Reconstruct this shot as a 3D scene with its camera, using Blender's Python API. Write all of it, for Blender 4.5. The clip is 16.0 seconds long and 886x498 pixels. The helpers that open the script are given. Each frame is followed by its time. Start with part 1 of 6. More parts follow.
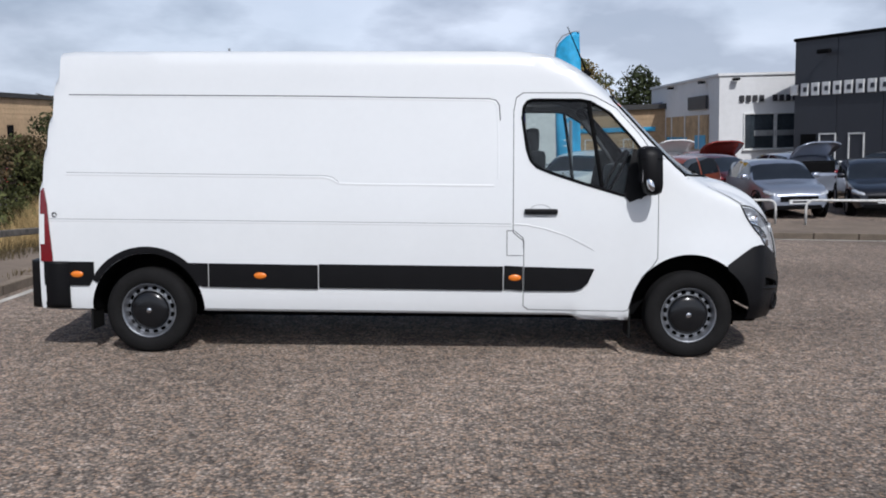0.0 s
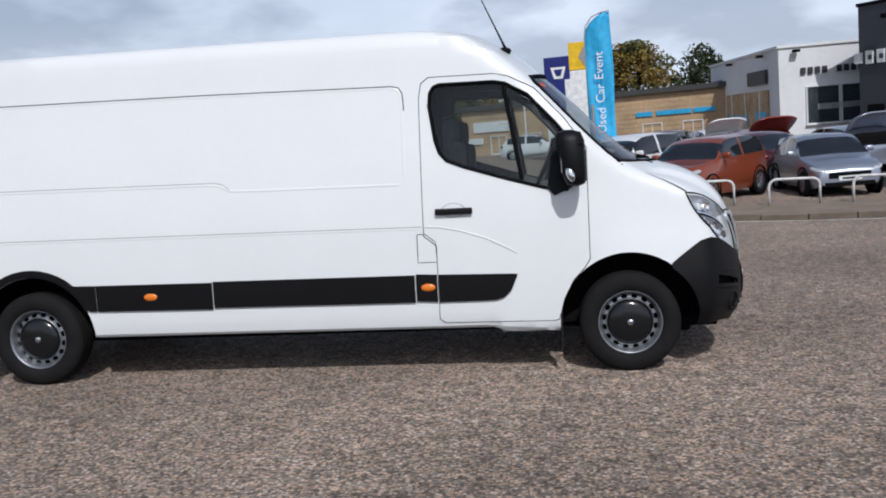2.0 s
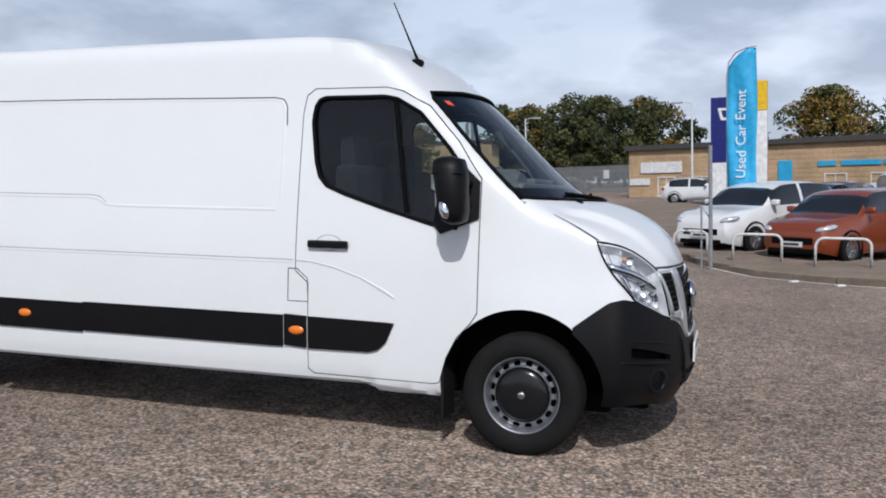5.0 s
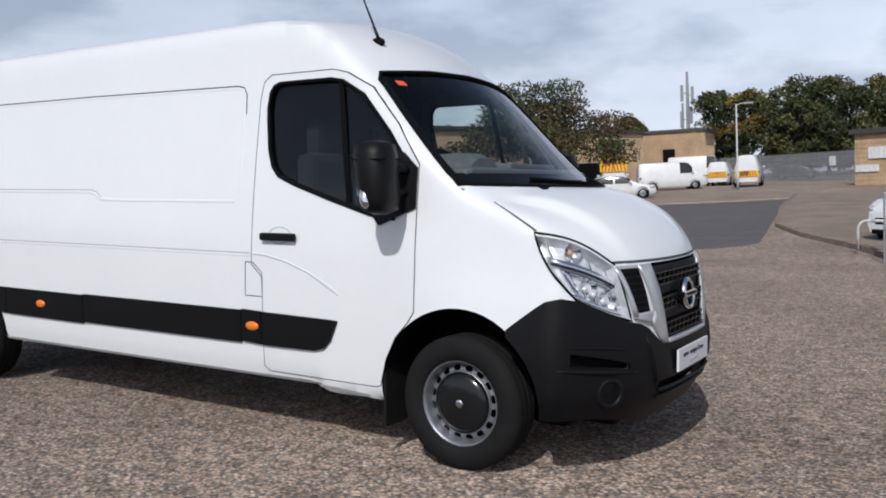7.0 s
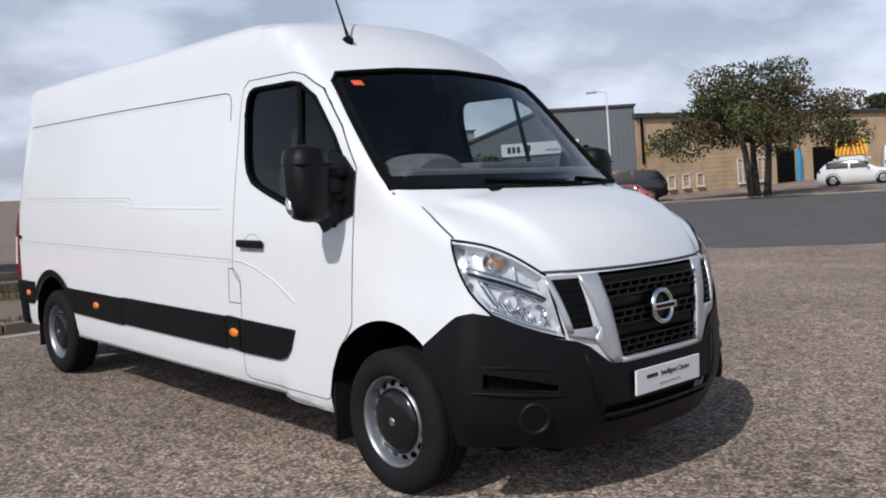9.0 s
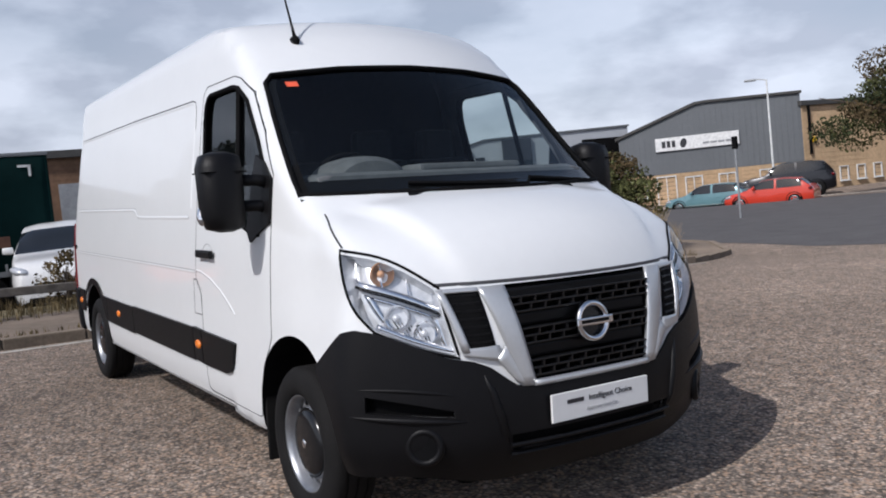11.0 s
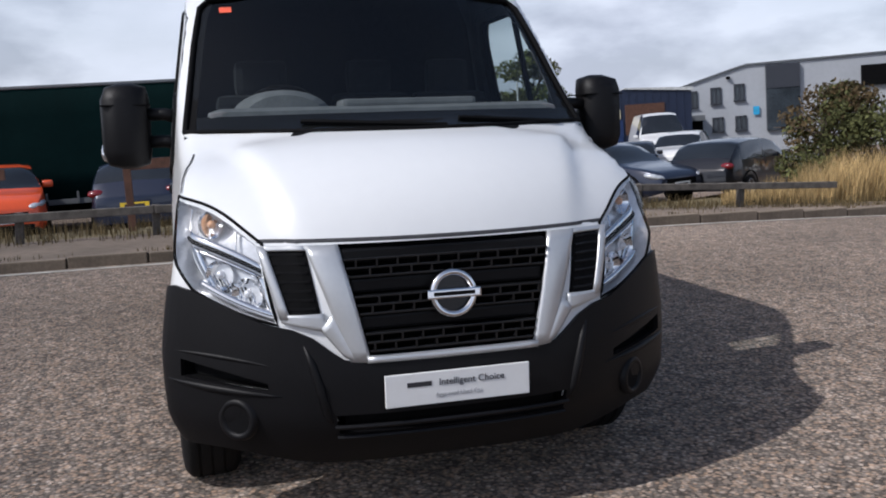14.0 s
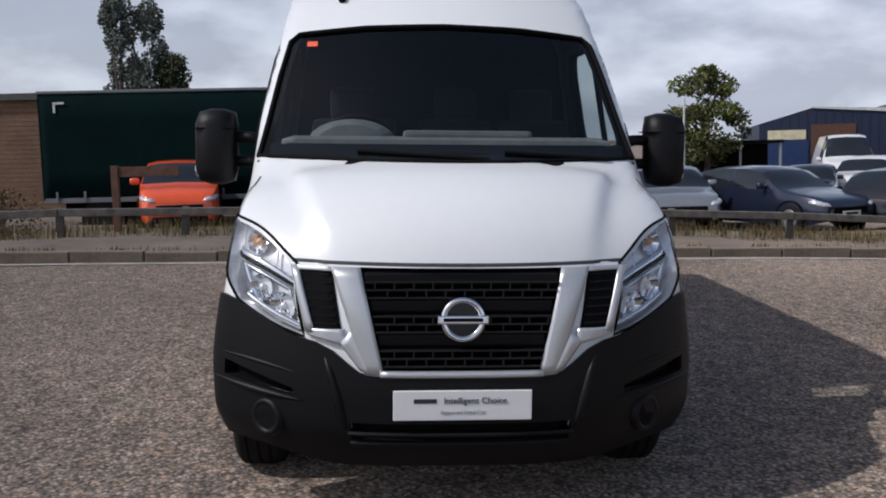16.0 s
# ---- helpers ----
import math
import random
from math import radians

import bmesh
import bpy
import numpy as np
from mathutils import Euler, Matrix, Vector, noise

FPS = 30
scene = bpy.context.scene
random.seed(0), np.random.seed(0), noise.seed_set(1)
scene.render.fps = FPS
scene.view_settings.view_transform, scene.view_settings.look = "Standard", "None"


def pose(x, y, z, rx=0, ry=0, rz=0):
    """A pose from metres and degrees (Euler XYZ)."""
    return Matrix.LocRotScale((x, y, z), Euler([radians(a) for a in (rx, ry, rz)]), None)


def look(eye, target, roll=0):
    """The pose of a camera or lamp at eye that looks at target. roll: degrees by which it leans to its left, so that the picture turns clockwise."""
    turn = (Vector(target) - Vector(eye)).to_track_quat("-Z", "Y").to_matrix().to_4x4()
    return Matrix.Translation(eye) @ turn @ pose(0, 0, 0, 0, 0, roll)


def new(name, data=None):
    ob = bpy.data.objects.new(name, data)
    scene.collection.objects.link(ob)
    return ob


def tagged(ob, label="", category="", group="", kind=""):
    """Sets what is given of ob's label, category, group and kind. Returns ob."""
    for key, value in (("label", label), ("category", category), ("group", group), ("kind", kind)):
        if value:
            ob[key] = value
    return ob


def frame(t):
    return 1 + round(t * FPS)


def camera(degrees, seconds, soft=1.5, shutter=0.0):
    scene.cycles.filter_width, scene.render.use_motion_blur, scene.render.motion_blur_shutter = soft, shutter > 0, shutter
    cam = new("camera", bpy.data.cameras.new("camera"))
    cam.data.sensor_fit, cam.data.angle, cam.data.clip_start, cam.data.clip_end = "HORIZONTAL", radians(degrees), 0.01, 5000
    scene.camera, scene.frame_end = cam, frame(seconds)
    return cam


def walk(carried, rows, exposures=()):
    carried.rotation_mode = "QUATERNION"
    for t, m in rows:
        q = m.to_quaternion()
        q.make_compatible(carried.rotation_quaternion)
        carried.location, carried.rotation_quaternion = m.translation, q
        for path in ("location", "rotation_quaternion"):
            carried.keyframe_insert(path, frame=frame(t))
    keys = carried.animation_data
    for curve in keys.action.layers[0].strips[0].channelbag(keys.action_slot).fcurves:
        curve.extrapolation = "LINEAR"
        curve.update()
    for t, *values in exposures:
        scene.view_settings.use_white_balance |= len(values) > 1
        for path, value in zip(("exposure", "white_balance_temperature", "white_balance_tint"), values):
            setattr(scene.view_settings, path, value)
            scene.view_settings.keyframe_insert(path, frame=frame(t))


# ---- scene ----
cam = camera(52.9, 16.0, 1.9)
PATH = [
    (0, (-1.804, -8.015, 1.549), (-1.848, -6.025, 1.355), 0.3),
    (0.5, (-1.551, -7.758, 1.526), (-1.559, -5.767, 1.343), -0.7),
    (1, (-1.203, -7.569, 1.531), (-1.308, -5.582, 1.331), -2.4),
    (1.5, (-0.888, -7.325, 1.537), (-1.082, -5.347, 1.317), -1.3),
    (2, (-0.606, -7.121, 1.536), (-0.821, -5.143, 1.333), -2.9),
    (2.5, (-0.283, -6.974, 1.546), (-0.615, -5.01, 1.365), -1.8),
    (3, (-0.058, -6.731, 1.455), (-0.398, -4.765, 1.323), -0.3),
    (3.5, (0.245, -6.537, 1.43), (-0.137, -4.579, 1.289), -1.0),
    (4, (0.557, -6.325, 1.462), (0.02, -4.407, 1.279), -0.0),
    (4.5, (0.822, -6.068, 1.468), (0.254, -4.156, 1.327), 0.5),
    (7, (2.295, -4.778, 1.436), (1.237, -3.086, 1.3), -0.3),
    (7.5, (2.602, -4.472, 1.446), (1.426, -2.86, 1.305), -1.5),
    (8, (2.792, -4.141, 1.436), (1.526, -2.603, 1.267), -1.7),
    (8.5, (2.996, -3.833, 1.436), (1.653, -2.363, 1.246), -2.8),
    (9, (3.242, -3.612, 1.468), (1.782, -2.253, 1.323), -1.8),
    (11.5, (3.712, -2.178, 1.422), (1.974, -1.203, 1.253), -2.8),
    (12, (3.734, -1.889, 1.408), (1.949, -1.015, 1.184), -1.9),
    (12.5, (3.772, -1.6, 1.421), (1.965, -0.785, 1.152), -3.0),
    (13, (3.856, -1.351, 1.436), (2.002, -0.643, 1.185), -1.2),
    (13.5, (3.831, -1.085, 1.432), (1.937, -0.502, 1.166), -1.5),
    (14, (3.853, -0.824, 1.442), (1.938, -0.315, 1.171), -1.9),
    (14.5, (3.925, -0.572, 1.467), (1.982, -0.265, 1.108), -1.6),
    (15, (3.877, -0.431, 1.474), (1.919, -0.172, 1.157), -0.1),
    (15.5, (4.026, -0.324, 1.517), (2.064, -0.144, 1.176), -0.1),
    (16, (4.184, -0.289, 1.554), (2.204, -0.163, 1.302), 0.5),
]
walk(cam, [(t, look(eye, target, roll)) for t, eye, target, roll in PATH], exposures=[(0, -0.09, 6080, 10), (4.5, -0.05, 6110, 10), (8.5, 0.02, 6240, 11), (11.5, 0.10, 6230, 12), (12, 0.04, 6190, 12), (13, 0.08, 6190, 12), (14.5, 0.18, 6200, 12), (15.3, 0.17, 6200, 12), (16, 0.02, 6290, 12)])

# ---- light ----
scene.view_settings.exposure = 0.0
SUN_DIR = Vector((-0.29, 1.04, -1.0)).normalized()
sun = new("sun", bpy.data.lights.new("sun", "SUN"))
sun.data.energy, sun.data.angle, sun.data.color = 2.75, radians(0.6), (1.0, 0.97, 0.935)
sun.matrix_world = look((0, 0, 0), SUN_DIR)


def make_world():
    w = bpy.data.worlds.new("sky")
    scene.world = w
    w.use_nodes = True
    nt = w.node_tree
    nt.nodes.clear()
    out = nt.nodes.new("ShaderNodeOutputWorld")
    bg = nt.nodes.new("ShaderNodeBackground")
    sky = nt.nodes.new("ShaderNodeTexSky")
    sky.sky_type, sky.sun_disc = "NISHITA", False
    sky.sun_elevation = math.asin(-SUN_DIR.z)
    sky.sun_rotation = math.atan2(-SUN_DIR.x, -SUN_DIR.y)
    sky.air_density, sky.dust_density = 1.0, 2.0
    tc = nt.nodes.new("ShaderNodeTexCoord")
    mp = nt.nodes.new("ShaderNodeMapping")
    mp.inputs["Scale"].default_value = (2.2, 2.2, 5.5)
    n1 = nt.nodes.new("ShaderNodeTexNoise")
    n1.inputs["Scale"].default_value, n1.inputs["Detail"].default_value = 1.6, 7
    n1.inputs["Roughness"].default_value = 0.55
    r1 = nt.nodes.new("ShaderNodeValToRGB")
    r1.color_ramp.elements[0].position, r1.color_ramp.elements[1].position = 0.34, 0.66
    r1.color_ramp.elements[0].color = (0.66, 0.66, 0.66, 1)
    r1.color_ramp.elements[1].color = (0.95, 0.95, 0.95, 1)
    n2 = nt.nodes.new("ShaderNodeTexNoise")
    n2.inputs["Scale"].default_value, n2.inputs["Detail"].default_value = 2.6, 6
    r2 = nt.nodes.new("ShaderNodeValToRGB")
    r2.color_ramp.elements[0].position, r2.color_ramp.elements[1].position = 0.41, 0.58
    r2.color_ramp.elements[0].color = (6.3, 6.8, 8.0, 1)
    r2.color_ramp.elements[1].color = (9.8, 10.4, 11.7, 1)
    mix = nt.nodes.new("ShaderNodeMixRGB")
    nt.links.new(tc.outputs["Generated"], mp.inputs["Vector"])
    nt.links.new(mp.outputs[0], n1.inputs["Vector"])
    nt.links.new(mp.outputs[0], n2.inputs["Vector"])
    nt.links.new(n1.outputs["Fac"], r1.inputs[0])
    nt.links.new(n2.outputs["Fac"], r2.inputs[0])
    sep = nt.nodes.new("ShaderNodeSeparateXYZ")
    nt.links.new(tc.outputs["Generated"], sep.inputs[0])
    high = nt.nodes.new("ShaderNodeMapRange")
    high.inputs["From Min"].default_value, high.inputs["From Max"].default_value = 0.13, 0.50
    high.inputs["To Min"].default_value, high.inputs["To Max"].default_value = 1.0, 0.06
    nt.links.new(sep.outputs[2], high.inputs["Value"])
    thin = nt.nodes.new("ShaderNodeMath")
    thin.operation = "MULTIPLY"
    nt.links.new(r1.outputs[0], thin.inputs[0])
    nt.links.new(high.outputs[0], thin.inputs[1])
    nt.links.new(thin.outputs[0], mix.inputs[0])
    nt.links.new(sky.outputs[0], mix.inputs[1])
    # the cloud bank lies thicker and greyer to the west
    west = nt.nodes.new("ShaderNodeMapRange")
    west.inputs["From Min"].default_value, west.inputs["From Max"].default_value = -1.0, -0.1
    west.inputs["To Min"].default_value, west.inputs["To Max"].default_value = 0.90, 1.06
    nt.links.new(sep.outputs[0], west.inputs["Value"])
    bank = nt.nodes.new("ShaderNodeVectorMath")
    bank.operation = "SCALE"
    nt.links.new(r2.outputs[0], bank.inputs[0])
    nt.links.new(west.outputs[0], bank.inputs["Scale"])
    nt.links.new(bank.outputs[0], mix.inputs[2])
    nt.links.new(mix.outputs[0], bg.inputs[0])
    bg.inputs[1].default_value = 0.085
    nt.links.new(bg.outputs[0], out.inputs[0])


make_world()


# ---- materials ----
def material(name, colour, rough=0.5, metal=0.0, scale=6.0, amount=0.15, bump=0.0, bump_scale=60.0, coat=0.0, spec=0.5, island=0.0, objrand=0.0):
    """A surface with colour that varies at two scales and a fine relief."""
    m = bpy.data.materials.new(name)
    m.use_nodes = True
    nt = m.node_tree
    b = nt.nodes["Principled BSDF"]
    b.inputs["Roughness"].default_value, b.inputs["Metallic"].default_value = rough, metal
    b.inputs["Coat Weight"].default_value, b.inputs["Coat Roughness"].default_value = coat, 0.04
    b.inputs["Specular IOR Level"].default_value = spec
    b.inputs["Diffuse Roughness"].default_value = 1.0 if rough > 0.84 else 0.0
    tc = nt.nodes.new("ShaderNodeTexCoord")
    last = None
    for k, (s, a) in enumerate(((scale, amount), (scale * 9, amount * 0.6))):
        n = nt.nodes.new("ShaderNodeTexNoise")
        n.inputs["Scale"].default_value, n.inputs["Detail"].default_value = s, 5
        nt.links.new(tc.outputs["Object"], n.inputs["Vector"])
        r = nt.nodes.new("ShaderNodeMapRange")
        r.inputs["From Min"].default_value, r.inputs["From Max"].default_value = 0.3, 0.7
        r.inputs["To Min"].default_value, r.inputs["To Max"].default_value = 1 - a, 1 + a
        nt.links.new(n.outputs["Fac"], r.inputs["Value"])
        if last is None:
            last = r.outputs[0]
        else:
            mu = nt.nodes.new("ShaderNodeMath")
            mu.operation = "MULTIPLY"
            nt.links.new(last, mu.inputs[0])
            nt.links.new(r.outputs[0], mu.inputs[1])
            last = mu.outputs[0]
    for amount_r, node, socket in ((island, "ShaderNodeNewGeometry", "Random Per Island"), (objrand, "ShaderNodeObjectInfo", "Random")):
        if amount_r:
            g = nt.nodes.new(node)
            r = nt.nodes.new("ShaderNodeMapRange")
            r.inputs["To Min"].default_value, r.inputs["To Max"].default_value = 1 - amount_r, 1 + amount_r
            nt.links.new(g.outputs[socket], r.inputs["Value"])
            mu = nt.nodes.new("ShaderNodeMath")
            mu.operation = "MULTIPLY"
            nt.links.new(last, mu.inputs[0])
            nt.links.new(r.outputs[0], mu.inputs[1])
            last = mu.outputs[0]
    v = nt.nodes.new("ShaderNodeVectorMath")
    v.operation = "SCALE"
    v.inputs[0].default_value = colour
    nt.links.new(last, v.inputs["Scale"])
    nt.links.new(v.outputs[0], b.inputs["Base Color"])
    if bump:
        n = nt.nodes.new("ShaderNodeTexNoise")
        n.inputs["Scale"].default_value, n.inputs["Detail"].default_value = bump_scale, 4
        nt.links.new(tc.outputs["Object"], n.inputs["Vector"])
        bp = nt.nodes.new("ShaderNodeBump")
        bp.inputs["Strength"].default_value, bp.inputs["Distance"].default_value = bump, 0.01
        nt.links.new(n.outputs["Fac"], bp.inputs["Height"])
        nt.links.new(bp.outputs[0], b.inputs["Normal"])
    return m


def chips_material(name, dark, light, size, patch):
    """Worn asphalt: stone chips of several greys in a dark binder, with large stains."""
    m = bpy.data.materials.new(name)
    m.use_nodes = True
    nt = m.node_tree
    b = nt.nodes["Principled BSDF"]
    b.inputs["Roughness"].default_value = 0.85
    b.inputs["Diffuse Roughness"].default_value = 1.0
    b.inputs["Specular IOR Level"].default_value = 0.25
    tc = nt.nodes.new("ShaderNodeTexCoord")
    vo = nt.nodes.new("ShaderNodeTexVoronoi")
    vo.inputs["Scale"].default_value = 1 / size
    ramp = nt.nodes.new("ShaderNodeValToRGB")
    e = ramp.color_ramp.elements
    e[0].position, e[0].color = 0.0, (*dark, 1)
    e[1].position, e[1].color = 1.0, (*light, 1)
    mid = e.new(0.55)
    mid.color = (*[(a * 0.55 + c * 0.45) for a, c in zip(dark, light)], 1)
    warm = e.new(0.8)
    warm.color = (light[0] * 0.85, light[1] * 0.70, light[2] * 0.58, 1)
    sep = nt.nodes.new("ShaderNodeSeparateColor")
    edge = nt.nodes.new("ShaderNodeMapRange")
    edge.inputs["From Min"].default_value, edge.inputs["From Max"].default_value = 0.25, 0.75
    edge.inputs["To Min"].default_value, edge.inputs["To Max"].default_value = 1.0, 0.5
    big = nt.nodes.new("ShaderNodeTexNoise")
    big.inputs["Scale"].default_value, big.inputs["Detail"].default_value = patch, 6
    bigr = nt.nodes.new("ShaderNodeMapRange")
    bigr.inputs["From Min"].default_value, bigr.inputs["From Max"].default_value = 0.3, 0.7
    bigr.inputs["To Min"].default_value, bigr.inputs["To Max"].default_value = 0.72, 1.22
    fine = nt.nodes.new("ShaderNodeTexNoise")
    fine.inputs["Scale"].default_value, fine.inputs["Detail"].default_value = 7, 5
    finer = nt.nodes.new("ShaderNodeMapRange")
    finer.inputs["From Min"].default_value, finer.inputs["From Max"].default_value = 0.3, 0.7
    finer.inputs["To Min"].default_value, finer.inputs["To Max"].default_value = 0.68, 1.24
    for n in (vo, big, fine):
        nt.links.new(tc.outputs["Object"], n.inputs["Vector"])
    nt.links.new(vo.outputs["Color"], sep.inputs[0])
    nt.links.new(sep.outputs[0], ramp.inputs[0])
    nt.links.new(vo.outputs["Distance"], edge.inputs["Value"])
    nt.links.new(big.outputs["Fac"], bigr.inputs["Value"])
    nt.links.new(fine.outputs["Fac"], finer.inputs["Value"])
    last = edge.outputs[0]
    for other in (bigr, finer):
        mu = nt.nodes.new("ShaderNodeMath")
        mu.operation = "MULTIPLY"
        nt.links.new(last, mu.inputs[0])
        nt.links.new(other.outputs[0], mu.inputs[1])
        last = mu.outputs[0]
    v = nt.nodes.new("ShaderNodeVectorMath")
    v.operation = "SCALE"
    nt.links.new(ramp.outputs[0], v.inputs[0])
    nt.links.new(last, v.inputs["Scale"])
    nt.links.new(v.outputs[0], b.inputs["Base Color"])
    bp = nt.nodes.new("ShaderNodeBump")
    bp.inputs["Strength"].default_value, bp.inputs["Distance"].default_value = 0.8, 0.004
    bp.invert = True
    nt.links.new(vo.outputs["Distance"], bp.inputs["Height"])
    nt.links.new(bp.outputs[0], b.inputs["Normal"])
    return m


def glass_material(name, tint, rough=0.0):
    """Thin window glass: clear, tinted, with a real reflection."""
    m = bpy.data.materials.new(name)
    m.use_nodes = True
    nt = m.node_tree
    nt.nodes.clear()
    out = nt.nodes.new("ShaderNodeOutputMaterial")
    tr = nt.nodes.new("ShaderNodeBsdfTransparent")
    tr.inputs[0].default_value = (*tint, 1)
    gl = nt.nodes.new("ShaderNodeBsdfGlossy")
    gl.inputs["Roughness"].default_value = rough
    lw = nt.nodes.new("ShaderNodeLayerWeight")
    lw.inputs[0].default_value = 0.5
    pw = nt.nodes.new("ShaderNodeMath")
    pw.operation = "POWER"
    pw.inputs[1].default_value = 5.0
    fr = nt.nodes.new("ShaderNodeMath")
    fr.operation = "MULTIPLY_ADD"
    fr.inputs[1].default_value, fr.inputs[2].default_value = 0.90, 0.045
    nt.links.new(lw.outputs["Facing"], pw.inputs[0])
    nt.links.new(pw.outputs[0], fr.inputs[0])
    mx = nt.nodes.new("ShaderNodeMixShader")
    nt.links.new(fr.outputs[0], mx.inputs[0])
    nt.links.new(tr.outputs[0], mx.inputs[1])
    nt.links.new(gl.outputs[0], mx.inputs[2])
    nt.links.new(mx.outputs[0], out.inputs[0])
    return m


M_WHITE = material("white_paint", (0.80, 0.81, 0.81), 0.32, amount=0.012, scale=2, coat=0.6)
M_BLACKPL = material("black_plastic", (0.0058, 0.0056, 0.0064), 0.45, amount=0.14, scale=5, bump=0.12, bump_scale=500, spec=0.21)
M_GLOSSBLK = material("gloss_black", (0.010, 0.010, 0.011), 0.18, amount=0.1)
M_RUBBER = material("tyre_rubber", (0.0105, 0.0100, 0.0100), 0.82, amount=0.2, scale=9, bump=0.2, bump_scale=120, spec=0.2)
M_STEEL = material("wheel_steel", (0.33, 0.34, 0.36), 0.40, metal=0.8, amount=0.12, scale=14)
M_SILVER = material("satin_silver", (0.60, 0.61, 0.62), 0.34, metal=0.55, amount=0.03)
M_CHROME = material("chrome", (0.85, 0.86, 0.88), 0.08, metal=1.0, amount=0.02)
M_ORANGE = material("orange_lens", (0.85, 0.22, 0.02), 0.25, amount=0.08, coat=0.5)
M_RED = material("red_lens", (0.17, 0.008, 0.012), 0.2, amount=0.08, coat=0.6)
M_SEAM = material("panel_gap", (0.06, 0.06, 0.065), 0.8, amount=0.1)
# grey that paints the shade of grooves and scoops onto white bodywork
M_GROOVESHADE = material("groove_shade", (0.43, 0.435, 0.44), 0.5, amount=0.05)
# near-black for real trim, and for painted shade in recesses and openings
M_DARK = material("dark_trim_and_shade", (0.0045, 0.0045, 0.005), 0.8, amount=0.2, spec=0.1)
M_INTERIOR = material("cab_plastic", (0.10, 0.103, 0.11), 0.7, amount=0.15, scale=12, bump=0.1, bump_scale=300)
M_FABRIC = material("seat_fabric", (0.018, 0.019, 0.023), 0.95, amount=0.25, scale=40, bump=0.3, bump_scale=400)
M_GLASS = glass_material("cab_glass", (0.74, 0.80, 0.80))
M_CLEAR = glass_material("lamp_lens", (0.96, 0.97, 0.98))
M_CARGLASS = material("car_glass", (0.015, 0.018, 0.022), 0.05, amount=0.2, scale=2, coat=0.4)
M_PLATE = material("plate_white", (0.80, 0.80, 0.79), 0.35, amount=0.02)
M_PLATETEXT = material("plate_text", (0.03, 0.03, 0.035), 0.5, amount=0.05)
M_GREYTEXT = material("plate_grey_text", (0.42, 0.42, 0.43), 0.5, amount=0.05)
M_LOT = chips_material("worn_lot_asphalt", (0.084, 0.069, 0.058), (0.50, 0.420, 0.356), 0.018, 0.35)
M_ROAD = material("dark_road_asphalt", (0.070, 0.066, 0.067), 0.9, amount=0.15, scale=1.2, bump=0.5, bump_scale=80)
M_CONC = material("pavement_concrete", (0.165, 0.128, 0.097), 0.9, amount=0.25, scale=0.8, bump=0.4, bump_scale=60)
M_KERB = material("kerb_stone", (0.19, 0.150, 0.112), 0.9, amount=0.25, scale=3, bump=0.4, bump_scale=40, island=0.12)
M_BUFF = material("buff_brick", (0.54, 0.385, 0.235), 0.9, amount=0.18, scale=0.6, bump=0.2)
M_GREYCLAD = material("grey_cladding", (0.14, 0.15, 0.16), 0.55, amount=0.06, scale=0.5)
M_DARKCLAD = material("charcoal_cladding", (0.040, 0.044, 0.055), 0.45, amount=0.06, scale=0.5)
M_RENDER = material("white_render", (0.74, 0.74, 0.74), 0.8, amount=0.05, scale=0.4)
M_CURTAIN = material("green_curtain", (0.0035, 0.0165, 0.0165), 0.9, amount=0.15, scale=0.8, bump=0.1, bump_scale=2, spec=0.05)


# ---- helpers for building ----
def part(name, bm, mat, parent=None, label="", smooth=False):
    """Links a bmesh as one mesh object under a thing or a part."""
    me = bpy.data.meshes.new(name)
    if smooth:
        for f in bm.faces:
            f.smooth = True
    bm.to_mesh(me)
    bm.free()
    me.materials.append(mat)
    ob = new(name, me)
    if parent is not None:
        ob.parent = parent
    if label:
        ob["label"] = label
    return ob


def empty(name, m=None):
    e = new(name)
    e.empty_display_size = 0.2
    if m is not None:
        e.matrix_world = m
    return e


def add_box(bm, c, s, bevel=0.0, m=None):
    """A box of centre c and size s, bevelled, joined into bm."""
    t = bmesh.new()
    bmesh.ops.create_cube(t, size=1.0)
    bmesh.ops.scale(t, vec=s, verts=t.verts)
    if bevel:
        bmesh.ops.bevel(t, geom=t.edges[:], offset=bevel, segments=2, profile=0.6, affect="EDGES", clamp_overlap=True)
    bmesh.ops.translate(t, vec=c, verts=t.verts)
    if m is not None:
        bmesh.ops.transform(t, matrix=m, verts=t.verts)
    join(bm, t)


def join(bm, t):
    me = bpy.data.meshes.new("tmp")
    t.to_mesh(me)
    t.free()
    bm.from_mesh(me)
    bpy.data.meshes.remove(me)


def box(name, c, s, mat, parent=None, bevel=0.0, label="", m=None):
    bm = bmesh.new()
    add_box(bm, c, s, bevel, m)
    return part(name, bm, mat, parent, label)


def sheet(pts, thick=0.0, away=None):
    """A grid of points (rows of equal length) as a surface; thick gives it a back, offset against the normals."""
    bm = bmesh.new()
    rows = [[bm.verts.new(p) for p in r] for r in pts]
    for a, b in zip(rows, rows[1:]):
        for i in range(len(a) - 1):
            bm.faces.new((a[i], a[i + 1], b[i + 1], b[i]))
    bm.normal_update()
    if away is not None:
        n = sum((f.normal * f.calc_area() for f in bm.faces), Vector())
        if n.dot(Vector(away)) < 0:
            bmesh.ops.reverse_faces(bm, faces=bm.faces[:])
            bm.normal_update()
    if thick:
        bmesh.ops.solidify(bm, geom=bm.faces[:], thickness=thick)
    return bm


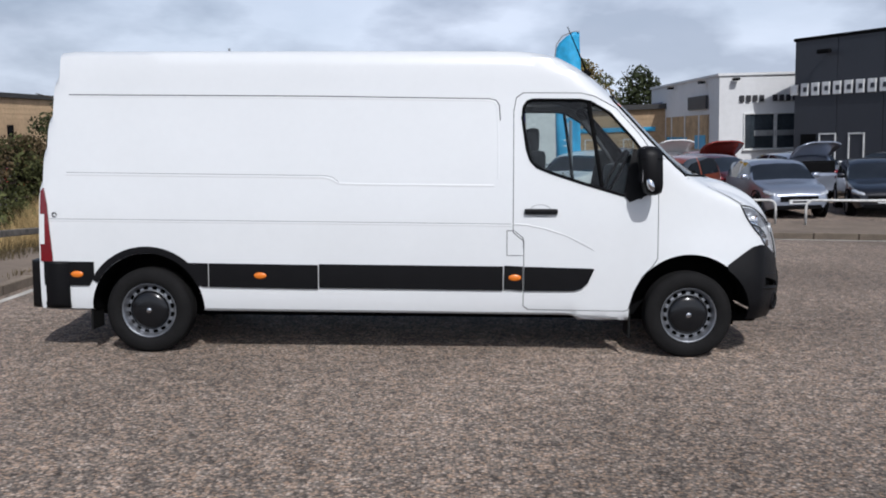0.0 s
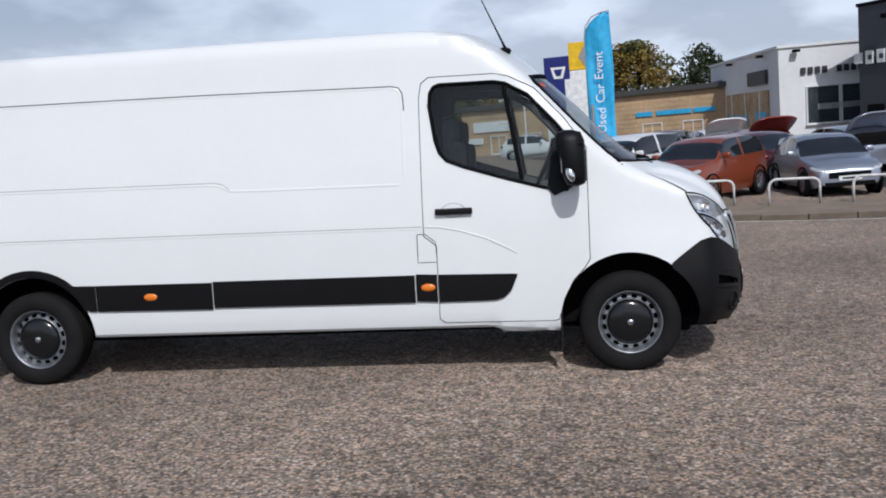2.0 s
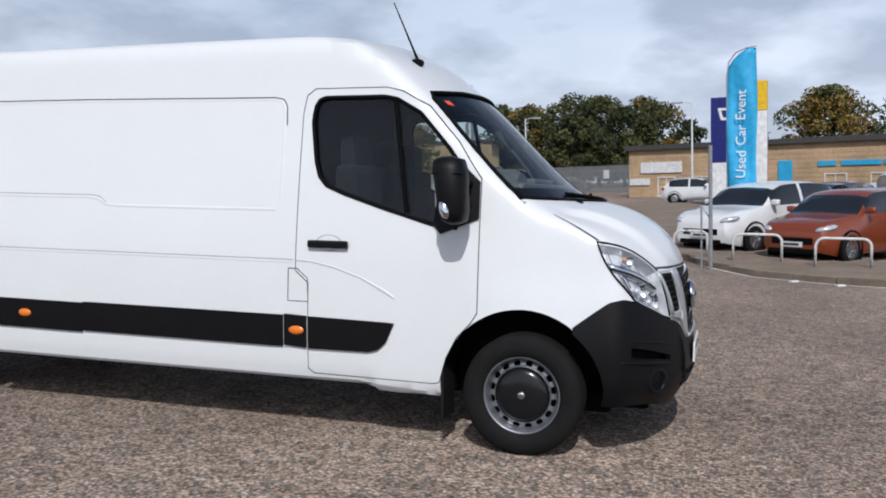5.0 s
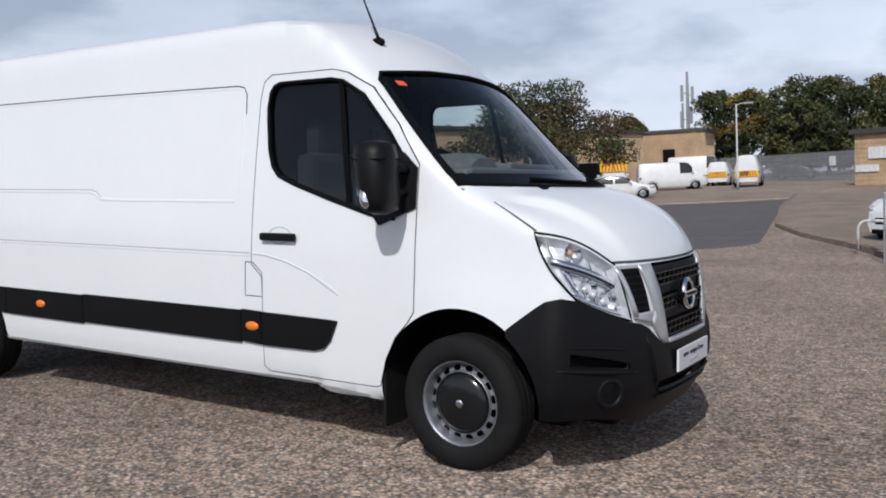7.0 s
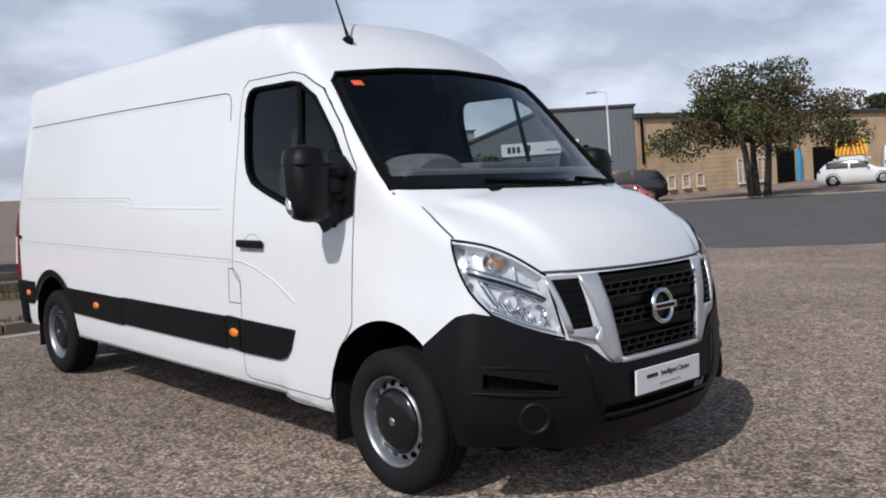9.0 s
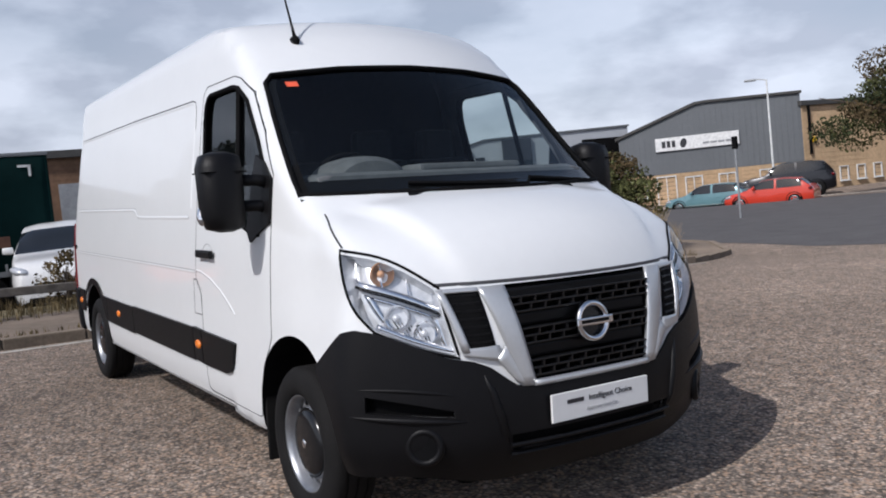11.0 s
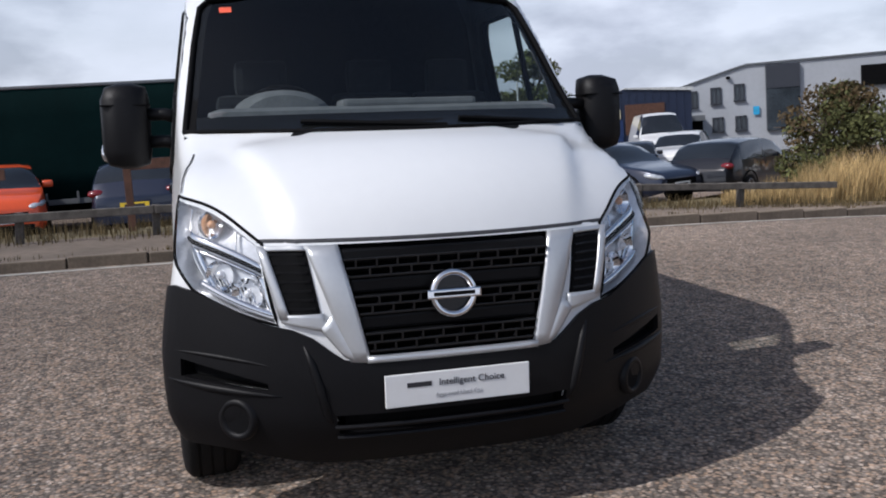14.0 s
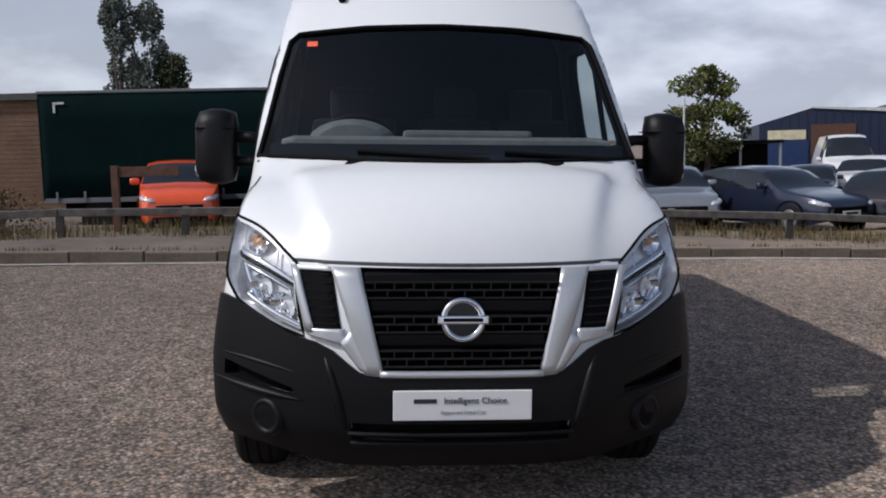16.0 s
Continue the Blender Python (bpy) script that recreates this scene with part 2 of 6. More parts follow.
def prism(poly, depth, axis="y"):
    """A closed polygon in (a, b) pushed along an axis by depth = (from, to)."""
    bm = bmesh.new()
    put = {"y": lambda a, b, d: (a, d, b), "x": lambda a, b, d: (d, a, b), "z": lambda a, b, d: (a, b, d)}[axis]
    lo = [bm.verts.new(put(a, b, depth[0])) for a, b in poly]
    hi = [bm.verts.new(put(a, b, depth[1])) for a, b in poly]
    n = len(poly)
    bm.faces.new(lo)
    bm.faces.new(hi[::-1])
    for i in range(n):
        bm.faces.new((lo[i], hi[i], hi[(i + 1) % n], lo[(i + 1) % n]))
    bmesh.ops.recalc_face_normals(bm, faces=bm.faces[:])
    return bm


def lathe(profile, segments=40, axis="y"):
    """A profile of (radius, along) turned round an axis."""
    bm = bmesh.new()
    rings = []
    for r, a in profile:
        ring = []
        for i in range(segments):
            t = 2 * math.pi * i / segments
            u, w = r * math.cos(t), r * math.sin(t)
            ring.append(bm.verts.new({"y": (u, a, w), "x": (a, u, w), "z": (u, w, a)}[axis]))
        rings.append(ring)
    for p, q in zip(rings, rings[1:]):
        for i in range(segments):
            j = (i + 1) % segments
            bm.faces.new((p[i], p[j], q[j], q[i]))
    bmesh.ops.recalc_face_normals(bm, faces=bm.faces[:])
    return bm


def tube(points, radius, segments=8, closed=False):
    """A round bar through points; radius may be a list."""
    bm = bmesh.new()
    pts = [Vector(p) for p in points]
    rad = radius if isinstance(radius, (list, tuple)) else [radius] * len(pts)
    rings = []
    n = len(pts)
    for i, p in enumerate(pts):
        a = pts[(i - 1) % n] if closed or i else p
        b = pts[(i + 1) % n] if closed or i < n - 1 else p
        d = (b - a).normalized()
        side = d.cross(Vector((0, 0, 1)))
        if side.length < 1e-3:
            side = Vector((1, 0, 0))
        side.normalize()
        up = side.cross(d)
        rings.append([bm.verts.new(p + (side * math.cos(t) + up * math.sin(t)) * rad[i]) for t in [2 * math.pi * k / segments for k in range(segments)]])
    pairs = list(zip(rings, rings[1:])) + ([(rings[-1], rings[0])] if closed else [])
    for p, q in pairs:
        for k in range(segments):
            j = (k + 1) % segments
            bm.faces.new((p[k], p[j], q[j], q[k]))
    if not closed:
        bm.faces.new(rings[0])
        bm.faces.new(rings[-1][::-1])
    bmesh.ops.recalc_face_normals(bm, faces=bm.faces[:])
    return bm


def poly_at(curve, x):
    """Value at x of a polyline of (x, value), smoothed by nothing."""
    return float(np.interp(x, [c[0] for c in curve], [c[1] for c in curve]))


def smooth_at(curve, x):
    """The same with rounded bends (cubic through the points)."""
    xs, ys = [c[0] for c in curve], [c[1] for c in curve]
    if x <= xs[0]:
        return ys[0]
    if x >= xs[-1]:
        return ys[-1]
    i = next(k for k in range(len(xs) - 1) if xs[k] <= x <= xs[k + 1])
    d = [(ys[k + 1] - ys[k]) / (xs[k + 1] - xs[k]) for k in range(len(xs) - 1)]

    def slope(k):
        if k == 0 or k == len(xs) - 1:
            return d[min(k, len(d) - 1)]
        return 0.0 if d[k - 1] * d[k] <= 0 else 2 * d[k - 1] * d[k] / (d[k - 1] + d[k])

    h = xs[i + 1] - xs[i]
    t = (x - xs[i]) / h
    return (2 * t ** 3 - 3 * t * t + 1) * ys[i] + (t ** 3 - 2 * t * t + t) * h * slope(i) + (3 * t * t - 2 * t ** 3) * ys[i + 1] + (t ** 3 - t * t) * h * slope(i + 1)


# ---- the ground ----
def flat(name, poly, z, mat, label="", category="", kind="structure", depth=0.0):
    bm = bmesh.new()
    vs = [bm.verts.new((x, y, z)) for x, y in poly]
    f = bm.faces.new(vs)
    f.normal_update()
    if f.normal.z < 0:
        bmesh.ops.reverse_faces(bm, faces=bm.faces[:])
    if depth:
        r = bmesh.ops.extrude_face_region(bm, geom=bm.faces[:])
        bmesh.ops.translate(bm, vec=(0, 0, -depth), verts=[v for v in r["geom"] if isinstance(v, bmesh.types.BMVert)])
        bmesh.ops.recalc_face_normals(bm, faces=bm.faces[:])
    ob = part(name, bm, mat)
    return tagged(ob, label, category, kind=kind)


def ease(t):
    t = max(0.0, min(1.0, t))
    return t * t * (3 - 2 * t)


def gz(x, y):
    """Height of the land: level round the van, then a gentle fall to the back and a rise across the road."""
    d = math.hypot(x, y)
    k = 1.0 if d < 140 else 140 / d
    back = 0.033 * min(x, 0.0) + 0.006 * max(x, 0.0)
    rise = 0.035 * max(0.0, y * k - 12.0) - 0.012 * max(0.0, -y * k - 4.0)
    return ease((math.hypot(x + 2.0, y) - 6.0) / 9.0) * (back * k + rise)


UP = Vector((-0.032, -0.031, 1.0)).normalized()
LEAN = Vector((0, 0, 1)).rotation_difference(UP).to_matrix().to_4x4()


def place(x, y, rz=0.0, dz=0.0):
    """Upright on the land at x, y, turned by rz degrees."""
    return Matrix.Translation((x, y, gz(x, y) + dz)) @ LEAN @ pose(0, 0, 0, 0, 0, rz)


def strip_on_land(name, path_a, path_b, lift, mat, label, category, n=60):
    """A band between two paths of equal meaning, on the land."""
    bm = bmesh.new()

    def along(path, t):
        seg = [math.hypot(c - a, d - b) for (a, b), (c, d) in zip(path, path[1:])]
        s = t * sum(seg)
        for k, q in enumerate(seg):
            if s <= q or k == len(seg) - 1:
                f = min(1.0, s / q)
                return (path[k][0] + (path[k + 1][0] - path[k][0]) * f, path[k][1] + (path[k + 1][1] - path[k][1]) * f)
            s -= q

    rows = []
    for i in range(n + 1):
        a, b = along(path_a, i / n), along(path_b, i / n)
        rows.append([bm.verts.new((a[0] + (b[0] - a[0]) * j / 8, a[1] + (b[1] - a[1]) * j / 8, gz(a[0] + (b[0] - a[0]) * j / 8, a[1] + (b[1] - a[1]) * j / 8) + lift)) for j in range(9)])
    for p, q in zip(rows, rows[1:]):
        for j in range(8):
            bm.faces.new((p[j], p[j + 1], q[j + 1], q[j]))
    bm.normal_update()
    if sum(f.normal.z for f in bm.faces) < 0:
        bmesh.ops.reverse_faces(bm, faces=bm.faces[:])
    return tagged(part(name, bm, mat, smooth=True), label, category, kind="structure")


def make_ground():
    bm = bmesh.new()
    ticks = [-1500, -800, -400, -250, -180, -140] + list(range(-120, -40, 10)) + list(range(-40, 41, 2)) + list(range(50, 121, 10)) + [140, 180, 250, 400, 800, 1500]
    vs = [[bm.verts.new((x, y, gz(x, y))) for y in ticks] for x in ticks]
    for a, b in zip(vs, vs[1:]):
        for j in range(len(ticks) - 1):
            bm.faces.new((a[j], b[j], b[j + 1], a[j + 1]))
    tagged(part("ground", bm, M_LOT, smooth=True), "worn grey-brown asphalt with exposed stone chips", "ground", kind="structure")


make_ground()


# ---- the van ----
SIDE = [(0.20, 0.955), (0.45, 0.972), (0.70, 0.98), (1.06, 0.972), (1.40, 0.942), (2.05, 0.856), (2.30, 0.828), (2.6, 0.785)]
TOP = [(-5.4, 2.46), (-1.35, 2.475), (-1.05, 2.45), (-0.80, 2.34), (-0.53, 2.13), (0.27, 1.43), (0.45, 1.375), (0.62, 1.29), (0.74, 1.18), (0.80, 1.08), (0.9, 0.80)]
FRONT = [(0.2, 0.82), (0.30, 0.85), (0.45, 0.868), (0.60, 0.868), (0.66, 0.865), (0.85, 0.852), (1.06, 0.825), (1.3, 0.72)]
REAR = [(0.3, -5.26), (0.7, -5.26), (1.4, -5.20), (2.2, -5.10), (2.5, -5.06)]


def half_width(x, z):
    w = smooth_at(SIDE, z)
    if x > -0.35:
        t = max(0.0, min(1.0, (x + 0.35) / 0.5))
        w = w * (1 - t) + t * smooth_at([(0.2, 0.985), (0.62, 1.0), (0.85, 0.975), (1.05, 0.94), (1.25, 0.915), (1.45, 0.893), (2.2, 0.83)], z)
    return w


def top_height(x, y):
    q = (y / 0.85) ** 2
    z = smooth_at(TOP, x + 0.16 * q) - 0.045 * q
    if x > 0.12:
        # the raised middle of the bonnet, between two flutes
        edge = 0.70 - 0.32 * (x - 0.25)
        t = max(0.0, min(1.0, (abs(y) - edge + 0.024) / 0.048))
        z += 0.038 * (1 - t * t * (3 - 2 * t)) * min(1.0, (x - 0.12) / 0.15) - 0.013 * min(1.0, (x - 0.12) / 0.10)
    return z


def nose(y, z):
    a = abs(y)
    return smooth_at(FRONT, z) - 0.19 * (a / 0.82) ** 2.9


def inside(p):
    """Below zero within the van's body; soft where faces meet."""
    x, y, z = p
    k = 0.028 if x < -0.3 else 0.024
    f = [abs(y) - half_width(x, z), z - top_height(x, y), x - nose(y, z), smooth_at(REAR, z) - x, (0.335 if x < -0.9 else 0.29 if x < 0.3 else 0.41) - z]
    m = max(f)
    return m + k * math.log(sum(math.exp(min(0.0, (v - m)) / k) for v in f)) * 0.8


def cast(origin, way, far=3.5):
    """The place where a ray from within leaves the body."""
    o, w = Vector(origin), Vector(way).normalized()
    a, b = 0.0, far
    for _ in range(26):
        m = (a + b) / 2
        if inside(o + w * m) < 0:
            a = m
        else:
            b = m
    return o + w * a


def on_side(x, z, side=-1, off=0.0):
    p = cast((x, 0, z), (0, side, 0))
    return Vector((p.x, p.y + side * off, p.z))


def on_front(y, z, off=0.0):
    p = cast((-1.2, y, max(z, 0.47)), (1, 0, 0))
    return Vector((p.x + off, p.y, z))


def on_top(x, y, off=0.0):
    p = cast((x, y, 0.9), (0, 0, 1))
    return Vector((p.x, p.y, p.z + off))


def round_nose(alpha, z, off=0.0):
    """Round the front in plan: alpha in degrees from straight ahead."""
    a = radians(alpha)
    p = cast((0.0, 0, max(z, 0.47)), (math.cos(a), math.sin(a), 0))
    p.z = z
    return p + Vector((math.cos(a), math.sin(a), 0)) * off


def body_mesh():
    """The painted shell, one closed surface."""
    n = 152
    stations = [-5.2 + 0.01 * 0, -5.17, -5.14, -5.1, -5.05] + [-4.95 + 0.12 * i for i in range(30)] + [-1.36 + 0.04 * i for i in range(34)]
    rings = []
    for x in stations:
        c = Vector((x, 0, 1.2 if x < -1.0 else 1.2 - 0.3 * min(1.0, (x + 1.0))))
        rings.append([cast(c, (0, math.cos(t), math.sin(t))) for t in [2 * math.pi * (i + 0.5) / n for i in range(n)]])
    c = Vector((-0.04, 0, 0.912))
    for k in range(1, 26):
        a = radians(89.0 * k / 25)
        rings.append([cast(c, (math.sin(a), math.cos(a) * math.cos(t), math.cos(a) * math.sin(t))) for t in [2 * math.pi * (i + 0.5) / n for i in range(n)]])
    bm = bmesh.new()
    vs = [[bm.verts.new(p) for p in r] for r in rings]
    for p, q in zip(vs, vs[1:]):
        for i in range(n):
            j = (i + 1) % n
            bm.faces.new((p[i], p[j], q[j], q[i]))
    bm.faces.new(vs[0][::-1])
    bm.faces.new(vs[-1])
    bmesh.ops.recalc_face_normals(bm, faces=bm.faces[:])
    return bm


M_DASH = material("dash_top", (0.13, 0.135, 0.14), 0.8, amount=0.15, scale=12, bump=0.1, bump_scale=300)
M_AMBER = material("amber_bulb", (0.66, 0.36, 0.20), 0.25, amount=0.08, coat=0.5)
M_LAMPBACK = material("lamp_reflector", (0.80, 0.81, 0.83), 0.25, metal=0.35, amount=0.12, scale=25)


def cut(ob, bm, op="DIFFERENCE", mat=None):
    """Cuts a solid out of a mesh object, for good."""
    me = bpy.data.meshes.new("cutter")
    bm.to_mesh(me)
    bm.free()
    me.materials.append(mat or M_DARK)
    tool = new("cutter", me)
    mod = ob.modifiers.new("cut", "BOOLEAN")
    mod.operation, mod.object, mod.solver, mod.material_mode = op, tool, "EXACT", "TRANSFER"
    bpy.context.view_layer.update()
    made = bpy.data.meshes.new_from_object(ob.evaluated_get(bpy.context.evaluated_depsgraph_get()))
    ob.modifiers.remove(mod)
    old = ob.data
    ob.data = made
    bpy.data.meshes.remove(old)
    bpy.data.objects.remove(tool)
    bpy.data.meshes.remove(me)


def span(upper, lower, n):
    """Even steps in x with every bend of both polylines."""
    xs = {c[0] for c in upper} | {c[0] for c in lower}
    a, b = max(upper[0][0], lower[0][0]), min(upper[-1][0], lower[-1][0])
    xs |= {a + (b - a) * i / n for i in range(n + 1)}
    out = []
    for x in sorted(v for v in xs if a <= v <= b):
        if not out or x - out[-1] > 0.004:
            out.append(x)
    return out


def side_sheet(upper, lower, side, off, n=20, m=6, thick=0.0):
    pts = []
    for x in span(upper, lower, n):
        zu, zl = poly_at(upper, x), poly_at(lower, x)
        pts.append([on_side(x, zl + (zu - zl) * j / m, side, off) for j in range(m + 1)])
    return sheet(pts, thick, (0, side, 0))


def ribbon(points, normals, width, lift=0.0012, edge=0.0):
    """A thin strip that follows points on a surface."""
    bm = bmesh.new()
    prev = None
    for i, (p, n) in enumerate(zip(points, normals)):
        d = (points[min(i + 1, len(points) - 1)] - points[max(i - 1, 0)]).normalized()
        s = d.cross(n).normalized() * width / 2
        pair = (bm.verts.new(p + s + n * (lift - edge)), bm.verts.new(p + n * (lift + 0.0006)), bm.verts.new(p - s + n * (lift - edge)))
        if prev:
            bm.faces.new((prev[0], pair[0], pair[1], prev[1]))
            bm.faces.new((prev[1], pair[1], pair[2], prev[2]))
        prev = pair
    bmesh.ops.recalc_face_normals(bm, faces=bm.faces[:])
    return bm


def dense(path, step=0.05):
    out = []
    for (a, b), (c, d) in zip(path, path[1:]):
        n = max(1, int(math.hypot(c - a, d - b) / step))
        out += [(a + (c - a) * i / n, b + (d - b) * i / n) for i in range(n)]
    return out + [path[-1]]


def side_normal(x, z, side):
    a, b, c = on_side(x, z, side), on_side(x + 0.01, z, side), on_side(x, z + 0.01, side)
    n = (b - a).cross(c - a).normalized()
    return n if n.y * side > 0 else -n


def side_line(path, side, width, mat, name, parent, lift=0.0012, label=""):
    pts = dense(path)
    edge = lift + 0.001 if mat is M_WHITE else 0.0
    bm = ribbon([on_side(x, z, side) for x, z in pts], [side_normal(x, z, side) for x, z in pts], width, lift, edge)
    return part(name, bm, mat, parent, label, smooth=mat is M_WHITE)


WIN_UP = [(-1.335, 1.90), (-1.325, 1.99), (-1.30, 2.03), (-1.26, 2.045), (-0.88, 2.045), (-0.80, 2.03), (-0.65, 1.945), (-0.46, 1.735), (-0.285, 1.50)]
WIN_LO = [(-1.335, 1.90), (-1.30, 1.66), (-1.27, 1.57), (-1.22, 1.515), (-1.10, 1.467), (-0.85, 1.387), (-0.55, 1.300), (-0.40, 1.278), (-0.285, 1.30)]
DOOR = [(-1.405, 1.0), (-1.405, 1.95), (-1.385, 2.06), (-1.33, 2.10), (-0.87, 2.10), (-0.77, 2.075), (-0.60, 1.985), (-0.41, 1.775), (-0.262, 1.56),
        (-0.262, 0.80), (-0.30, 0.74), (-0.38, 0.655), (-0.445, 0.53), (-0.485, 0.385), (-0.52, 0.375), (-1.28, 0.382), (-1.318, 0.41), (-1.318, 0.93)]
SCREEN = [(-0.885, 1.455), (-0.826, 1.85), (-0.79, 2.03), (-0.745, 2.075), (-0.4, 2.105), (0, 2.115), (0.4, 2.105), (0.745, 2.075), (0.79, 2.03), (0.826, 1.85), (0.885, 1.455), (0.4, 1.443), (0, 1.44), (-0.4, 1.443)]

van = empty("panel_van", pose(0, 0, 0))
tagged(van, "white long-wheelbase panel van with black plastic bumpers on the lot", "van")
shell = part("body", body_mesh(), M_WHITE, van, "glossy white painted steel body", smooth=True)


def cab_cavity():
    """The hollow of the cab, inside the shell."""
    n, rings = 48, []
    for x in [-1.5 + 0.1 * i for i in range(18)]:
        c = Vector((x, 0, 1.25 if x < -0.3 else 1.25 - 0.35 * (x + 0.3)))
        ring = []
        for i in range(n):
            t = 2 * math.pi * (i + 0.5) / n
            w = Vector((0, math.cos(t), math.sin(t)))
            p = cast(c, w)
            d = max(0.05, (p - c).length - 0.05)
            if w.z < 0:
                d = min(d, (c.z - 0.92) / -w.z)
            ring.append(c + w * d)
        rings.append(ring)
    bm = bmesh.new()
    vs = [[bm.verts.new(p) for p in r] for r in rings]
    for p, q in zip(vs, vs[1:]):
        for i in range(n):
            j = (i + 1) % n
            bm.faces.new((p[i], p[j], q[j], q[i]))
    bm.faces.new(vs[0][::-1])
    bm.faces.new(vs[-1])
    bmesh.ops.recalc_face_normals(bm, faces=bm.faces[:])
    return bm


def head_patch(side, off, n=10, m=10, inset=0.0):
    """The headlight's outline on the nose, as rows of points."""
    rows = []
    for i in range(n + 1):
        u = inset + (1 - 2 * inset) * i / n
        top = (66.5 - 24.0 * u, 1.222 - 0.165 * u + 0.035 * math.sin(math.pi * u))
        bot = (55.5 - 17.5 * u, 0.900 - 0.120 * u - 0.012 * math.sin(math.pi * u))
        row = []
        for j in range(m + 1):
            v = inset + (1 - 2 * inset) * j / m
            bow = math.sin(math.pi * v) * (3.0 * (1 - u))
            row.append(round_nose(side * (bot[0] + (top[0] - bot[0]) * v - bow * -0.6), bot[1] + (top[1] - bot[1]) * v, off))
        rows.append(row)
    return rows


cut(shell, cab_cavity(), mat=M_INTERIOR)
for side in (-1, 1):
    for wx, r in ((0.0, 0.478), (-4.332, 0.455)):
        bm = lathe([(0.0, 0.0), (r, 0.0), (r, 0.8), (0.0, 0.8)], 56)
        bmesh.ops.remove_doubles(bm, verts=bm.verts, dist=1e-5)
        bmesh.ops.translate(bm, vec=(wx, 0.58 if side > 0 else -1.38, 0.355), verts=bm.verts)
        bmesh.ops.recalc_face_normals(bm, faces=bm.faces[:])
        cut(shell, bm)
    cut(shell, prism(WIN_UP + WIN_LO[-2:0:-1], (side * 0.62, side * 1.3)))
    cut(shell, sheet(head_patch(side, 0.03, 6, 6), 0.14, (1, 0, 0)), mat=M_LAMPBACK)
cut(shell, prism(SCREEN, (-0.74, 0.7), "x"))
cut(shell, prism([(-0.392, 1.05), (0.392, 1.05), (0.303, 0.66), (-0.303, 0.66)], (0.74, 1.2), "x"))

doors = []
for side in (-1, 1):
    door = new("front_door", shell.data.copy())
    door.parent = van
    cut(door, prism(DOOR, (side * 0.70, side * 1.3)), "INTERSECT", M_DARK)
    doors.append(door)
    cx, cz = -0.85, 1.2
    grown = [(x + 0.0035 * (1 if x > cx else -1), z + 0.0035 * (1 if z > cz else -1)) for x, z in DOOR]
    cut(shell, prism(grown, (side * 0.70, side * 1.3)))
for ob in (shell, *doors):
    ob.data.set_sharp_from_angle(angle=radians(38))

for side, door in zip((-1, 1), doors):
    glass = part("window", side_sheet(WIN_UP, WIN_LO, side, -0.014, 20, 8), M_GLASS, door, "tinted side window glass", smooth=True)
    ring = [on_side(x, z, side, 0.001) for x, z in dense(WIN_UP + WIN_LO[-2:0:-1] + WIN_UP[:1], 0.04)[:-1]]
    part("window_seal", tube(ring, 0.013, 6, True), M_DARK, door, "black rubber window seal", smooth=True)
    part("window_bar", tube([on_side(x, z, side, -0.006) for x, z in dense([(-0.815, 2.03), (-0.705, 1.36)], 0.1)], 0.016, 6), M_DARK, door)
    # mirror sail
    part("mirror_base", side_sheet([(-0.535, 1.305), (-0.50, 1.52), (-0.46, 1.665), (-0.35, 1.625), (-0.265, 1.545)], [(-0.535, 1.295), (-0.488, 1.243), (-0.265, 1.335)], side, 0.014, 10, 5, 0.02), M_BLACKPL, door)
    # handle; its scooped cup is a flush grey sheet, shade put into colour
    bm = bmesh.new()
    y0 = on_side(-1.19, 1.165, side).y
    add_box(bm, (-1.187, y0 + side * 0.022, 1.165), (0.262, 0.026, 0.045), 0.012)
    part("handle", bm, M_BLACKPL, door, "black door handle")
    cup = [[on_side(-1.19 + 0.085 * r * math.cos(t), 1.172 + 0.05 * r * math.sin(t), side, -0.001 + 0.003 * (r > 0.9)) for t in [2 * math.pi * k / 20 for k in range(21)]] for r in (0.05, 0.5, 0.88, 0.94, 1.0)]
    part("handle_cup", sheet(cup, 0.0, (0, side, 0)), M_GROOVESHADE, door, smooth=True)
    side_line([(-1.40, 1.065), (-1.30, 1.06), (-1.15, 1.03), (-0.98, 0.975), (-0.83, 0.905), (-0.76, 0.86)], side, 0.012, M_WHITE, "swage_line", door, 0.004)
    # grey strip painting the shade under the swage
    side_line([(-0.76, 0.855), (-0.98, 0.969), (-1.15, 1.024), (-1.30, 1.054), (-1.40, 1.059)], side, 0.006, M_GROOVESHADE, "swage_groove", door, 0.0008)

